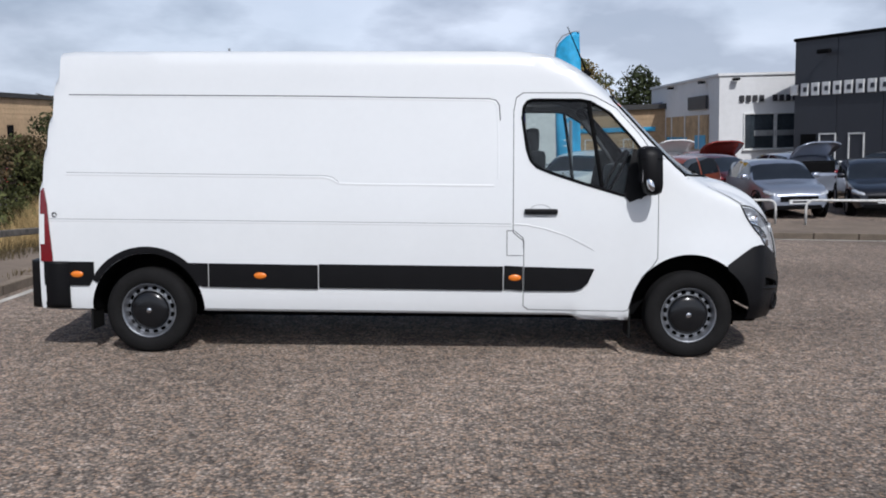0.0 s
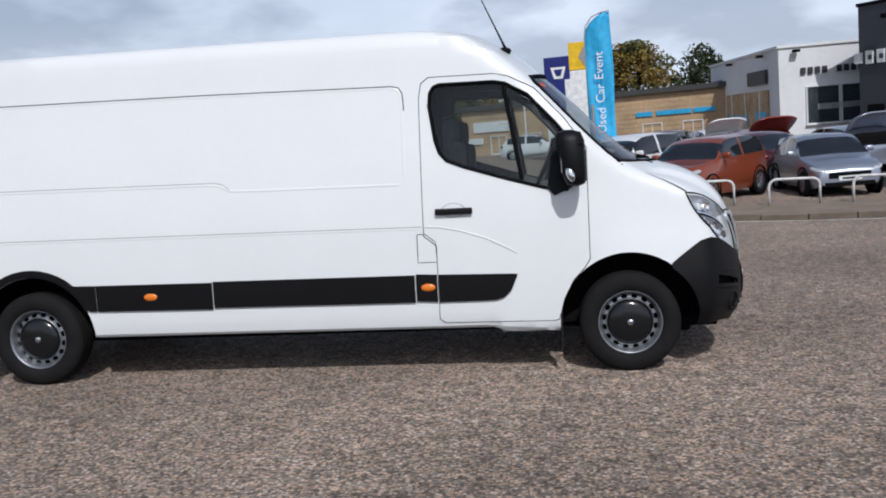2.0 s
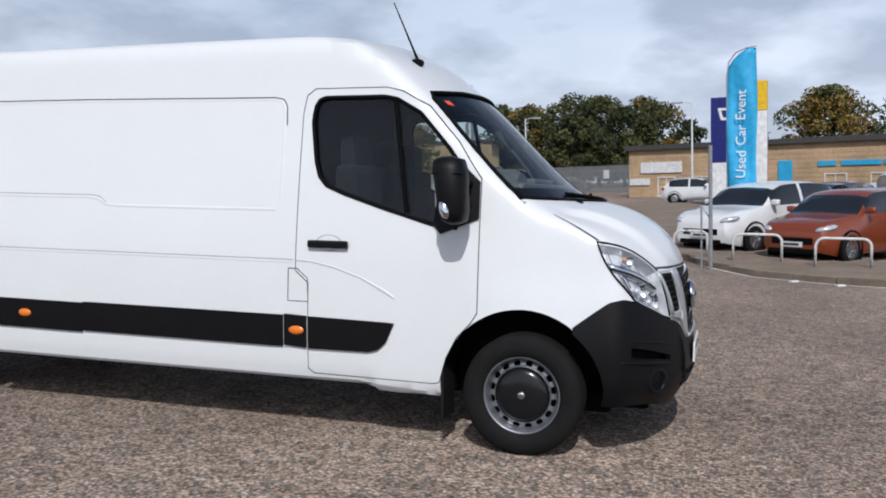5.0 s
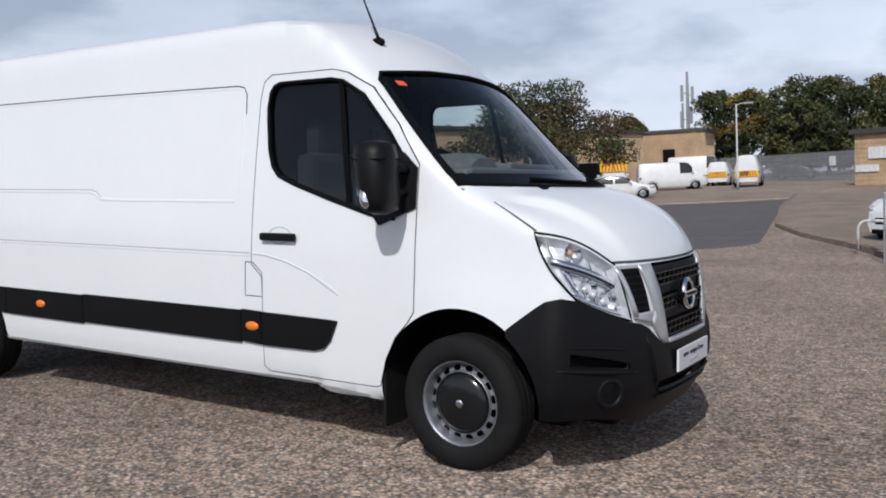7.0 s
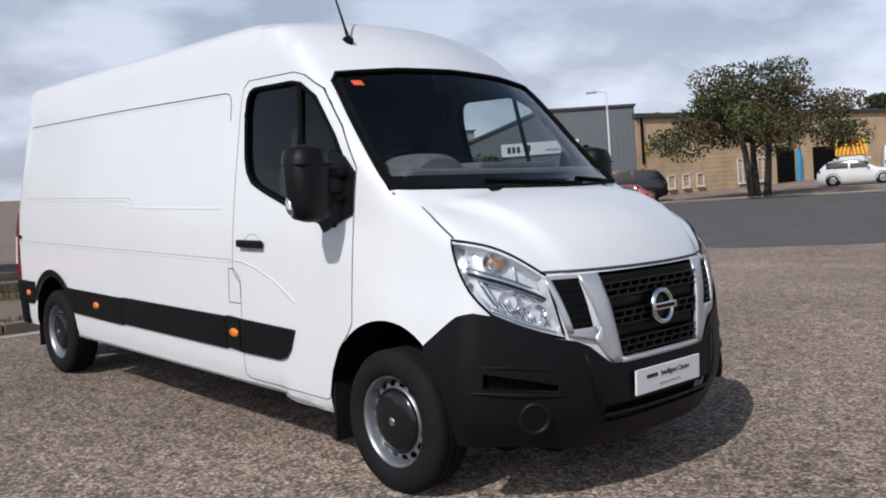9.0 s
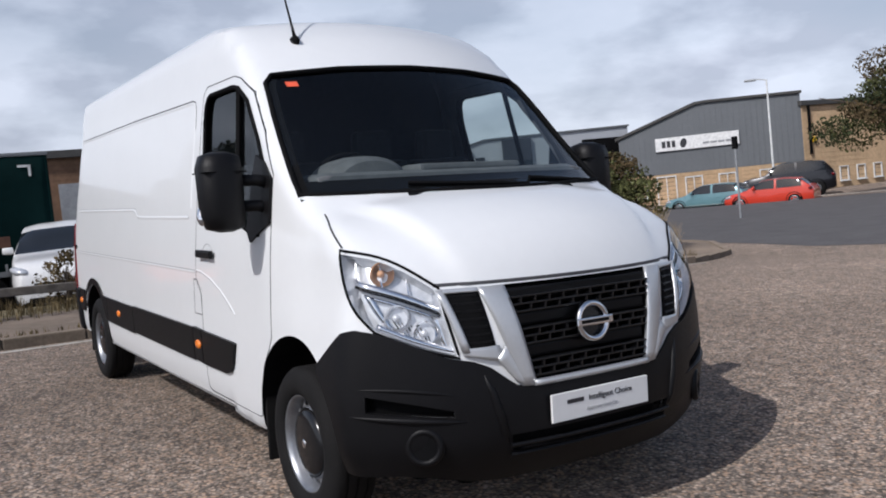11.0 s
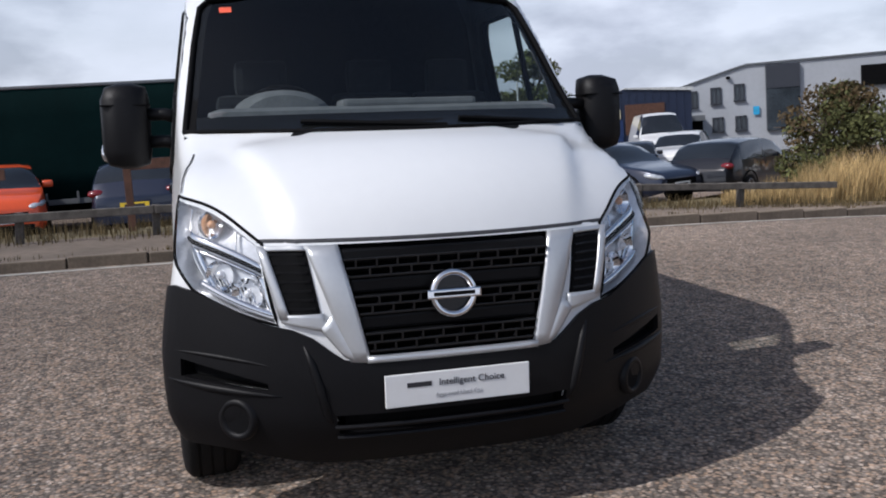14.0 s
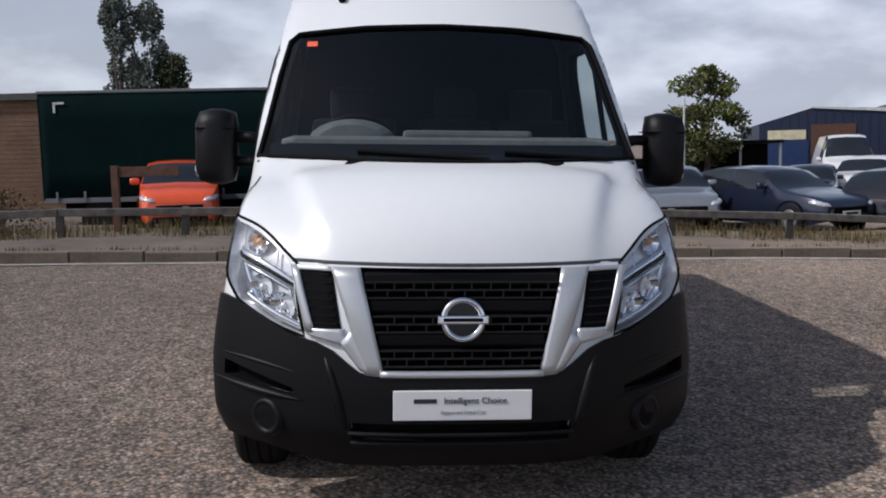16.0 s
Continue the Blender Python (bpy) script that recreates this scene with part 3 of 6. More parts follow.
# pressed panels, swage lines and flaps of the sides
for side in (-1, 1):
    side_line([(-4.97, 2.072), (-3.0, 2.068), (-1.60, 2.052), (-1.545, 2.04), (-1.52, 2.0), (-1.512, 1.88)], side, 0.008, M_SEAM, "panel_groove", van, 0.001)
    side_line([(-4.97, 2.060), (-3.0, 2.056), (-1.60, 2.040), (-1.56, 2.03), (-1.535, 1.99), (-1.525, 1.7), (-1.525, 1.42)], side, 0.022, M_WHITE, "panel_bead", van, 0.004)
    # grey groove strips lie on the skin and paint the crease shade
    side_line([(-4.98, 1.452), (-2.90, 1.438), (-2.84, 1.425), (-2.79, 1.385)], side, 0.007, M_GROOVESHADE, "panel_groove", van, 0.0008)
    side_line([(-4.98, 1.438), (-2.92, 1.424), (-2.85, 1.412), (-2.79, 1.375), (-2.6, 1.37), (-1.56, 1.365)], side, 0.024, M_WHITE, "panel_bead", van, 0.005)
    side_line([(-5.13, 1.082), (-3.0, 1.073), (-1.42, 1.064)], side, 0.008, M_GROOVESHADE, "swage_groove", van, 0.0008)
    side_line([(-5.13, 1.070), (-3.0, 1.061), (-1.42, 1.052)], side, 0.022, M_WHITE, "swage_line", van, 0.004)
    side_line([(-1.453, 1.012), (-1.395, 1.012), (-1.325, 0.955), (-1.318, 0.815), (-1.453, 0.815), (-1.453, 1.012)], side, 0.006, M_SEAM, "filler_flap_gap", van)
    side_line([(-3.88, 0.362), (-1.0, 0.350), (-0.85, 0.335), (-0.56, 0.318)], side, 0.02, M_SILVER, "sill_flange", van, 0.004)
    side_line(DOOR + DOOR[:1], side, 0.004, M_SEAM, "door_gap", van)
    # rubbing strips with reflectors
    for a, b, lab in ((-3.83, -2.957, 1), (-2.947, -1.483, 0), (-1.473, -1.325, 1)):
        part("rubbing_strip", side_sheet([(a, 0.735), (b, 0.728)], [(a, 0.545), (b, 0.535)], side, 0.016, 8, 4, 0.016), M_BLACKPL, van, "black plastic side rubbing strip")
    part("rubbing_strip", side_sheet([(-1.313, 0.727), (-0.79, 0.716), (-0.762, 0.712)], [(-1.313, 0.533), (-0.92, 0.535), (-0.86, 0.552), (-0.81, 0.60), (-0.762, 0.708)], side, 0.016, 12, 4, 0.016), M_BLACKPL, doors[0 if side < 0 else 1], "black plastic door rubbing strip")
    part("rubbing_strip", side_sheet([(-4.03, 0.738), (-3.839, 0.735)], [(-4.03, 0.731), (-3.95, 0.647), (-3.90, 0.561), (-3.888, 0.547), (-3.839, 0.546)], side, 0.016, 10, 4, 0.016), M_BLACKPL, van, "black plastic strip running into the wheel arch")
    part("rubbing_strip", side_sheet([(-5.16, 0.74), (-4.76, 0.74)], [(-5.16, 0.55), (-4.80, 0.55), (-4.76, 0.62)], side, 0.016, 6, 4, 0.016), M_BLACKPL, van)
    for rx in (-4.893, -3.418, -1.389):
        p = on_side(rx, 0.64, side, 0.016)
        bm = bmesh.new()
        bmesh.ops.create_uvsphere(bm, u_segments=18, v_segments=8, radius=1.0)
        bmesh.ops.scale(bm, vec=(0.052, 0.012, 0.027), verts=bm.verts)
        bmesh.ops.translate(bm, vec=p, verts=bm.verts)
        part("side_reflector", bm, M_ORANGE, van, "orange oval side reflector", smooth=True)
    # arch mouldings
    arc = [(-4.332 + 0.475 * math.cos(radians(a)), 0.365 + 0.475 * math.sin(radians(a))) for a in range(24, 160, 8)]
    part("wheel_arch_trim", ribbon([on_side(x, z, side, 0.004) for x, z in arc], [Vector((0, side, 0))] * len(arc), 0.055, 0.012), M_BLACKPL, van)
    # tail lamp and lock
    part("tail_lamp", side_sheet([(-5.185, 1.30), (-5.16, 1.33), (-5.13, 1.20), (-5.09, 0.78)], [(-5.185, 0.745), (-5.16, 0.742), (-5.13, 0.741), (-5.09, 0.74)], side, 0.012, 6, 8, 0.03), M_RED, van, "red tall tail lamp")
    part("tail_lamp_clear", side_sheet([(-5.188, 1.12), (-5.15, 1.12)], [(-5.188, 0.88), (-5.15, 0.88)], side, 0.014, 4, 4, 0.03), M_PLATE, van, "clear section of the tail lamp")
    p = on_side(-5.07, 1.118, side, 0.004)
    bm = lathe([(0.0, 0.006), (0.014, 0.006), (0.018, 0.0), (0.018, -0.01)], 16)
    bmesh.ops.translate(bm, vec=p, verts=bm.verts)
    part("slide_stop", bm, M_DARK, van)
    # mud flaps
    for fx, fz in ((-0.47, 0.34), (-4.80, 0.36)):
        bm = bmesh.new()
        add_box(bm, (fx, side * 0.84, fz), (0.018, 0.23, 0.36), 0.006, None)
        part("mud_flap", bm, M_RUBBER, van)

# rear bumper
pts = []
for k in range(25):
    t = -1 + 2 * k / 24
    pts.append([])
    for z in (0.36, 0.40, 0.50, 0.62, 0.72, 0.742):
        if abs(t) > 0.86:
            x = -4.96 - (1 - abs(t)) / 0.14 * 0.26
            p = on_side(x, z, 1 if t > 0 else -1, 0.022)
        else:
            p = Vector((-5.34 + 0.045 * (abs(t) / 0.86) ** 4, t / 0.86 * 0.93, z))
        pts[-1].append(p)
part("rear_bumper", sheet(pts, 0.03, (-1, 0, 0)), M_BLACKPL, van, "black plastic rear bumper", smooth=True)

# windscreen with its dark border
def screen_row(z, off, k=1.0):
    half = poly_at([(1.44, 0.89), (1.85, 0.826), (2.03, 0.79), (2.075, 0.745), (2.115, 0.5)], z) * k
    return [on_front(half * t, z + (0.0 if z < 2.0 else -0.012 * t * t), off) for t in [-1 + 2 * i / 20 for i in range(21)]]


glass = part("windscreen", sheet([screen_row(1.43 + (2.108 - 1.43) * j / 14, -0.008) for j in range(15)], 0.0, (1, 0, 0)), M_GLASS, van, "large curved windscreen", smooth=True)
glass.visible_shadow = False
edge = [on_front(y, z, 0.001) for y, z in dense(SCREEN + SCREEN[:1], 0.06)[:-1]]
part("windscreen_seal", tube(edge, 0.013, 6, True), M_DARK, van, "black windscreen seal", smooth=True)
part("screen_border", sheet([screen_row(z, -0.011) for z in (1.425, 1.455, 1.485, 1.515)], 0.0, (1, 0, 0)), M_DARK, van, "black printed band")
for s in (-1, 1):
    rows = [[on_front(s * (poly_at([(1.44, 0.89), (1.85, 0.826), (2.03, 0.79), (2.08, 0.745)], z) - w), z, -0.010) for w in (0.0, 0.02, 0.045)] for z in [1.45 + 0.05 * i for i in range(13)]]
    part("screen_border", sheet(rows, 0.0, (1, 0, 0)), M_DARK, van, "black printed band")
rows = [[on_front(-0.70 + 0.055 * i / 4, 2.005 + 0.028 * j, -0.004) for i in range(5)] for j in range(2)]
part("screen_sticker", sheet(rows, 0.0, (1, 0, 0)), material("sticker_red", (0.75, 0.11, 0.05), 0.5), van, "small red sticker")
for a, b in (((0.16, 1.452), (-0.42, 1.485)), ((0.74, 1.452), (0.24, 1.482))):
    pts = [on_front(a[0] + (b[0] - a[0]) * i / 8, a[1] + (b[1] - a[1]) * i / 8, 0.018) for i in range(9)]
    part("wiper", tube(pts, 0.011, 6), M_DARK, van, "black wiper arm and blade")

# bonnet joints
for s in (-1, 1):
    P, N = [], []
    for i in range(15):
        f = 0.13 + 0.87 * i / 14
        x, z = 0.105 + 0.30 * f, 1.412 - 0.185 * f
        aim = Vector((0, s * 0.9, z - 0.95))
        p, a, c = cast((x, 0, 0.95), aim), cast((x + 0.01, 0, 0.95), aim), cast((x, 0, 0.95), aim + Vector((0, 0, 0.01)))
        n = (a - p).cross(c - p).normalized()
        P.append(p)
        N.append(n if n.y * s > 0 else -n)
    part("bonnet_gap", ribbon(P, N, 0.008, 0.002), M_SEAM, van)
pts = [on_front(y, 1.062 + 0.004 * (y / 0.6) ** 2) for y in [-0.66 + 1.32 * i / 40 for i in range(41)]]
part("bonnet_gap", ribbon(pts, [Vector((1, 0, 0.2)).normalized()] * len(pts), 0.014, 0.002), M_SEAM, van)


# ---- front end ----
BUMPER_TOP = [(0, 0.642), (22, 0.642), (25, 0.655), (31, 0.735), (35, 0.765), (40, 0.782), (55, 0.897), (60, 0.915), (64, 0.895), (74, 0.752)]


def bumper_point(s, v, off=0.0):
    """s from -1 to 1 round the nose, v from the lower lip up."""
    zb = 0.258 + 0.062 * ease((abs(s) - 0.45) / 0.4)
    z_end = zb + v * (0.752 - zb)
    ax = math.sqrt(max(0.0, 0.458 ** 2 - (z_end - 0.355) ** 2))
    most = min(74.0, math.degrees(math.atan2(0.985, ax)))
    a = s * most
    zt = poly_at(BUMPER_TOP, abs(a) * 74.0 / most)
    z = zb + v * (zt - zb)
    bulge = 0.014 + (0.014 - 0.010 * abs(s)) * math.sin(math.pi * min(1.0, v * 1.0))
    if z < 0.44:
        bulge -= 0.080 * ((0.44 - z) / 0.18) ** 1.3
    return round_nose(a, z, bulge + off)


def on_bumper(alpha, z, off=0.0):
    """A place on the bumper's skin at an angle from straight ahead."""
    s = abs(alpha) / 74.0
    zb = 0.258 + 0.062 * ease((s - 0.45) / 0.4)
    v = max(0.0, min(1.0, (z - zb) / (poly_at(BUMPER_TOP, abs(alpha)) - zb)))
    tuck = 0.080 * ((0.44 - max(z, zb)) / 0.18) ** 1.3 if z < 0.44 else 0.0
    return round_nose(alpha, z, 0.014 + (0.014 - 0.010 * s) * math.sin(math.pi * v) - tuck + off)


rows = [[bumper_point(-1 + 2 * i / 72, j / 12) for i in range(73)] for j in range(13)]
bumper = part("front_bumper", sheet(rows, 0.02, (1, 0, 0)), M_BLACKPL, van, "textured black plastic front bumper", smooth=True)
bumper.data.set_sharp_from_angle(angle=radians(40))
for s in (-1, 1):
    # air slot with its lip, sunk through the bumper
    def slot(off):
        rows = []
        for i in range(13):
            u = i / 12
            zu, zl = 0.655 - 0.055 * u, 0.590 - 0.038 * u
            f = 1.0 - 0.45 * u * u
            mid = zl + (zu - zl) * 0.5 * f
            rows.append([on_bumper(s * (57 - 18 * u), mid + (zu - zl) / 2 * f * (-1 + 2 * j / 4), off) for j in range(5)])
        return rows

    cut(bumper, sheet(slot(0.04), 0.11, (1, 0, 0)), mat=M_BLACKPL)
    cut(shell, sheet(slot(0.04), 0.11, (1, 0, 0)))
    # near-black sheet at the back paints the slot's deep shade
    part("air_slot", sheet(slot(-0.055), 0.0, (1, 0, 0)), M_DARK, bumper, "black sheet painting the shade deep in the slot")
    lip = [on_bumper(s * (61 - 24 * i / 14), 0.574 - 0.042 * i / 14, -0.002) for i in range(15)]
    part("slot_lip", tube(lip, [0.003 + 0.012 * math.sin(math.pi * i / 14) for i in range(15)], 8), M_BLACKPL, bumper, smooth=True)
    brow = [on_bumper(s * (60 - 23 * i / 14), 0.680 - 0.05 * (i / 14) ** 2, -0.004) for i in range(15)]
    part("slot_brow", tube(brow, [0.002 + 0.008 * math.sin(math.pi * i / 14) for i in range(15)], 8), M_BLACKPL, bumper, smooth=True)
    # fog lamp blank
    p = on_bumper(s * 46.3, 0.444, -0.004)
    d = Vector((0.80, s * 0.60, 0))
    bm = lathe([(0.046, -0.014), (0.050, 0.004), (0.060, 0.012), (0.074, 0.008), (0.080, -0.012)], 28, "x")
    bmesh.ops.transform(bm, matrix=Matrix.Translation(p) @ d.to_track_quat("X", "Z").to_matrix().to_4x4(), verts=bm.verts)
    part("fog_lamp_blank", bm, M_BLACKPL, bumper, "round blank fog lamp recess", smooth=True)
    # flat near-black disc: the hollow is only painted shade
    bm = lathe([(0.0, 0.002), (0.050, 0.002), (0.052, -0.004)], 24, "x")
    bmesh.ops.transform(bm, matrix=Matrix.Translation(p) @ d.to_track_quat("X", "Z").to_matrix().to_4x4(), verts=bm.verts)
    part("fog_lamp_hollow", bm, M_DARK, bumper, "flat black disc painting the shade of a round hollow")
    # vertical fold beside the plate
    fold = [on_bumper(s * a, z, o) for a, z, o in ((33, 0.72, -0.008), (31, 0.64, -0.004), (29.5, 0.55, -0.004), (28.5, 0.47, -0.005), (27, 0.39, -0.010))]
    part("bumper_fold", tube(fold, [0.006, 0.016, 0.02, 0.018, 0.006], 8), M_BLACKPL, bumper, smooth=True)
def intake(off):
    return [[on_bumper(-26 + 52 * i / 20, 0.372 + 0.085 * j / 4, off) for i in range(21)] for j in range(5)]


cut(bumper, sheet(intake(0.04), 0.11, (1, 0, 0)), mat=M_BLACKPL)
cut(shell, sheet(intake(0.04), 0.11, (1, 0, 0)))
bumper.data.set_sharp_from_angle(angle=radians(40))
# near-black sheet behind the slats paints the intake's inner shade
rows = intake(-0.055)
part("lower_grille", sheet(rows, 0.0, (1, 0, 0)), M_DARK, bumper, "black sheet painting the shade inside the low intake")
for z in (0.372, 0.415):
    part("intake_slat", tube([on_bumper(-27 + 54 * i / 16, z, 0.004) for i in range(17)], 0.009, 6), M_BLACKPL, bumper)

# grille
grille = part("grille", prism([(-0.39, 1.048), (0.39, 1.048), (0.303, 0.662), (-0.303, 0.662)], (0.742, 0.758), "x"), M_DARK, van, "black honeycomb grille")


def grille_half(z):
    return 0.303 + (0.39 - 0.303) * (z - 0.662) / 0.386 - 0.004


def grille_x(z):
    return 0.885 - 0.055 * (z - 0.66) / 0.39


for z0 in (0.708, 0.838, 0.968):
    for dz in (-0.030, 0.0, 0.030):
        z = z0 + dz
        h = grille_half(z)
        bm = bmesh.new()
        add_box(bm, (grille_x(z) - 0.035, 0, z), (0.05, 2 * h, 0.008), 0.002)
        part("grille_bar", bm, M_GLOSSBLK, grille, "gloss black grille bar")
    for row, dz in ((0, -0.015), (1, 0.015)):
        z = z0 + dz
        k = -0.36 + 0.026 * row
        while k < 0.37:
            if abs(k) < grille_half(z) - 0.01 and not (abs(k) < 0.07 and z0 == 0.838):
                bm = bmesh.new()
                add_box(bm, (grille_x(z) - 0.03, k, z), (0.045, 0.007, 0.028), 0.001)
                part("grille_web", bm, M_GLOSSBLK, grille)
            k += 0.074
for z in (0.773, 0.903, 1.008):
    h = grille_half(z)
    bm = bmesh.new()
    add_box(bm, (grille_x(z) - 0.05, 0, z), (0.035, 2 * h, 0.05), 0.01)
    part("grille_blade", bm, M_BLACKPL, grille)
# ring badge, with a plain bar
badge = part("badge", lathe([(0.064, 0.012), (0.072, 0.020), (0.082, 0.018), (0.087, 0.006), (0.087, -0.01), (0.064, -0.01), (0.064, 0.012)], 40, "x"), M_CHROME, van, "chrome ring badge with a cross bar", smooth=True)
badge.matrix_basis = pose(0.868, 0, 0.862, 0, -6, 0)
bm = bmesh.new()
add_box(bm, (0.015, 0, 0), (0.022, 0.196, 0.034), 0.006)
part("badge_bar", bm, M_CHROME, badge)
bm = bmesh.new()
add_box(bm, (0.0265, 0, 0), (0.003, 0.150, 0.014), 0.001)
part("badge_mark", bm, M_DARK, badge)
part("badge_back", lathe([(0.0, -0.02), (0.075, -0.02), (0.075, -0.008), (0.0, -0.008)], 32, "x"), M_GLOSSBLK, badge)

# silver frame of the grille, with the side vents
def trim_strip(quads, off=0.012, n=6, m=10, thick=0.012):
    (a, b), (c, d) = quads  # bottom pair, top pair of (y, z)
    rows = []
    for j in range(m + 1):
        v = j / m
        l = (a[0] + (c[0] - a[0]) * v, a[1] + (c[1] - a[1]) * v)
        r = (b[0] + (d[0] - b[0]) * v, b[1] + (d[1] - b[1]) * v)
        rows.append([on_front(l[0] + (r[0] - l[0]) * i / n, l[1] + (r[1] - l[1]) * i / n, off + 0.006 * math.sin(math.pi * i / n)) for i in range(n + 1)])
    return sheet(rows, thick, (1, 0, 0))


for s in (-1, 1):
    f = lambda *p: [((s * a, b)) for a, b in p]
    q = f((0.300, 0.640), (0.372, 0.645), (0.390, 1.052), (0.505, 1.052))
    part("grille_frame", trim_strip((q[:2], q[2:]), 0.014), M_SILVER, van, "satin silver V-shaped grille frame", smooth=True)
    q = f((0.335, 0.641), (0.392, 0.662), (0.425, 0.815), (0.470, 0.762))
    part("grille_frame", trim_strip((q[:2], q[2:]), 0.0125, 6, 6), M_SILVER, van, "satin silver corner", smooth=True)
    q = f((0.445, 0.752), (0.598, 0.790), (0.452, 0.818), (0.602, 0.815))
    part("grille_frame", trim_strip((q[:2], q[2:]), 0.012, 8, 4), M_SILVER, van, "satin silver lower edge", smooth=True)
    q = f((0.565, 0.80), (0.602, 0.80), (0.632, 1.05), (0.665, 1.05))
    part("grille_frame", trim_strip((q[:2], q[2:]), 0.012, 4, 6), M_SILVER, van, "satin silver outer edge", smooth=True)
    q = f((0.49, 1.035), (0.65, 1.035), (0.49, 1.052), (0.665, 1.052))
    part("grille_frame", trim_strip((q[:2], q[2:]), 0.012, 6, 3), M_SILVER, van, "satin silver upper edge", smooth=True)
    q = f((0.462, 0.81), (0.572, 0.81), (0.50, 1.04), (0.640, 1.04))
    vent = part("side_vent", trim_strip((q[:2], q[2:]), 0.004, 4, 6, 0.004), M_DARK, van, "black slatted vent")
    for k in range(7):
        z = 0.835 + 0.031 * k
        u = (z - 0.81) / 0.23
        part("vent_slat", tube([on_front(s * ((0.475 + 0.036 * u) + (0.085 + 0.03 * u) * i / 5), z, 0.006) for i in range(6)], 0.006, 5), M_BLACKPL, vent)
pts = [on_front(-0.315 + 0.63 * i / 16, 0.650, 0.022) for i in range(17)]
part("grille_frame", sheet([[p + Vector((0, 0, dz)) + Vector((dx, 0, 0)) for p in pts] for dz, dx in ((-0.014, -0.004), (-0.008, 0.004), (0.008, 0.004), (0.012, -0.006))], 0.01, (1, 0, 0)), M_SILVER, van, "satin silver lower rail", smooth=True)

# headlights
for s in (-1, 1):
    lamp = part("headlight", sheet(head_patch(s, -0.085, 10, 10), 0.0, (1, 0, 0)), M_LAMPBACK, van, "clear headlight with chrome reflectors", smooth=True)
    lens = part("lens", sheet(head_patch(s, 0.004, 12, 12), 0.0, (1, 0, 0)), M_CLEAR, lamp, "clear lens", smooth=True)
    lens.visible_shadow = False
    pts = head_patch(s, 0.002, 12, 12)
    rim = [r[0] for r in pts] + pts[-1][1:] + [r[-1] for r in pts[-2::-1]] + pts[0][-2:0:-1]
    part("lamp_gasket", tube(rim, 0.006, 5, True), M_DARK, lamp)
    inner = head_patch(s, -0.05, 20, 20)
    # upper chamber: indicator; lower chamber: beams in a dark bezel
    rear = head_patch(s, -0.066, 20, 20)
    part("lamp_shroud", sheet([r[1:11] for r in rear[1:19]], 0.0, (1, 0, 0)), M_LAMPBACK, lamp, "bright inner reflector")
    part("lamp_divider", sheet([[r[j] for r in inner[1:20]] for j in (11, 12, 13)], 0.012, (1, 0, 0)), M_CHROME, lamp, "bright chrome divider", smooth=True)
    part("divider_gap", tube([r[11] + Vector((0.004, 0, 0)) for r in inner[1:20]], 0.006, 6), M_DARK, lamp)
    part("lamp_frame", tube([r[1] for r in inner], 0.016, 6), M_CHROME, lamp, smooth=True)
    part("lamp_frame", sheet([[inner[i][j] for j in range(1, 11)] for i in (16, 17, 19)], 0.01, (1, 0, 0)), M_CHROME, lamp, smooth=True)
    part("lamp_frame", sheet([[inner[i][j] for j in range(2, 11)] for i in (3, 4, 5)], 0.01, (1, 0, 0)), M_CHROME, lamp, smooth=True)
    part("lamp_frame", tube([r[19] for r in inner], 0.010, 6), M_CHROME, lamp, smooth=True)
    part("lamp_frame", sheet([[inner[i][j] for i in range(4, 18)] for j in (9, 10)], 0.008, (1, 0, 0)), M_CHROME, lamp, smooth=True)
    for (i, j, r, nm) in ((13, 4, 0.060, "low_beam_bowl"), (8, 6, 0.055, "high_beam_bowl"), (8, 16, 0.050, "indicator_bowl")):
        p = inner[i][j]
        bm = lathe([(0.0, -0.035), (r * 0.4, -0.03), (r * 0.75, -0.012), (r, 0.008)], 24, "x")
        bmesh.ops.transform(bm, matrix=Matrix.Translation(p) @ Vector((0.85, s * 0.5, 0)).to_track_quat("X", "Z").to_matrix().to_4x4(), verts=bm.verts)
        bowl = part(nm, bm, M_CHROME, lamp, smooth=True)
        bm = bmesh.new()
        bmesh.ops.create_uvsphere(bm, u_segments=12, v_segments=8, radius=0.016)
        bmesh.ops.translate(bm, vec=p + Vector((-0.012, 0, 0)), verts=bm.verts)
        part("bulb", bm, M_AMBER if nm == "indicator_bowl" else M_LAMPBACK, bowl, smooth=True)
    for k in range(5, 14, 1):
        part("lamp_rib", tube([rear[k][j] for j in range(2, 6)], 0.0035, 5), M_GLOSSBLK if k % 3 == 0 else M_CHROME, lamp)
    for k in range(3, 19, 5):
        part("lamp_rib", tube([inner[k][j] + Vector((-0.014, 0, 0)) for j in range(13, 19)], 0.004, 5), M_CHROME, lamp)

# plate
plate = box("number_plate", (0.905, 0, 0.537), (0.012, 0.53, 0.116), M_PLATE, van, 0.003, "white dealer show plate")


def letters(text, size, m, mat, name, parent=None):
    cu = bpy.data.curves.new(name, "FONT")
    cu.body, cu.size, cu.align_x, cu.align_y, cu.extrude = text, size, "CENTER", "CENTER", 0.001
    tmp = new(name, cu)
    bpy.context.view_layer.update()
    me = bpy.data.meshes.new_from_object(tmp.evaluated_get(bpy.context.evaluated_depsgraph_get()))
    bpy.data.objects.remove(tmp)
    bpy.data.curves.remove(cu)
    me.materials.clear()
    me.materials.append(mat)
    ob = new(name, me)
    if parent is not None:
        ob.parent = parent
    ob.matrix_basis = m
    return ob


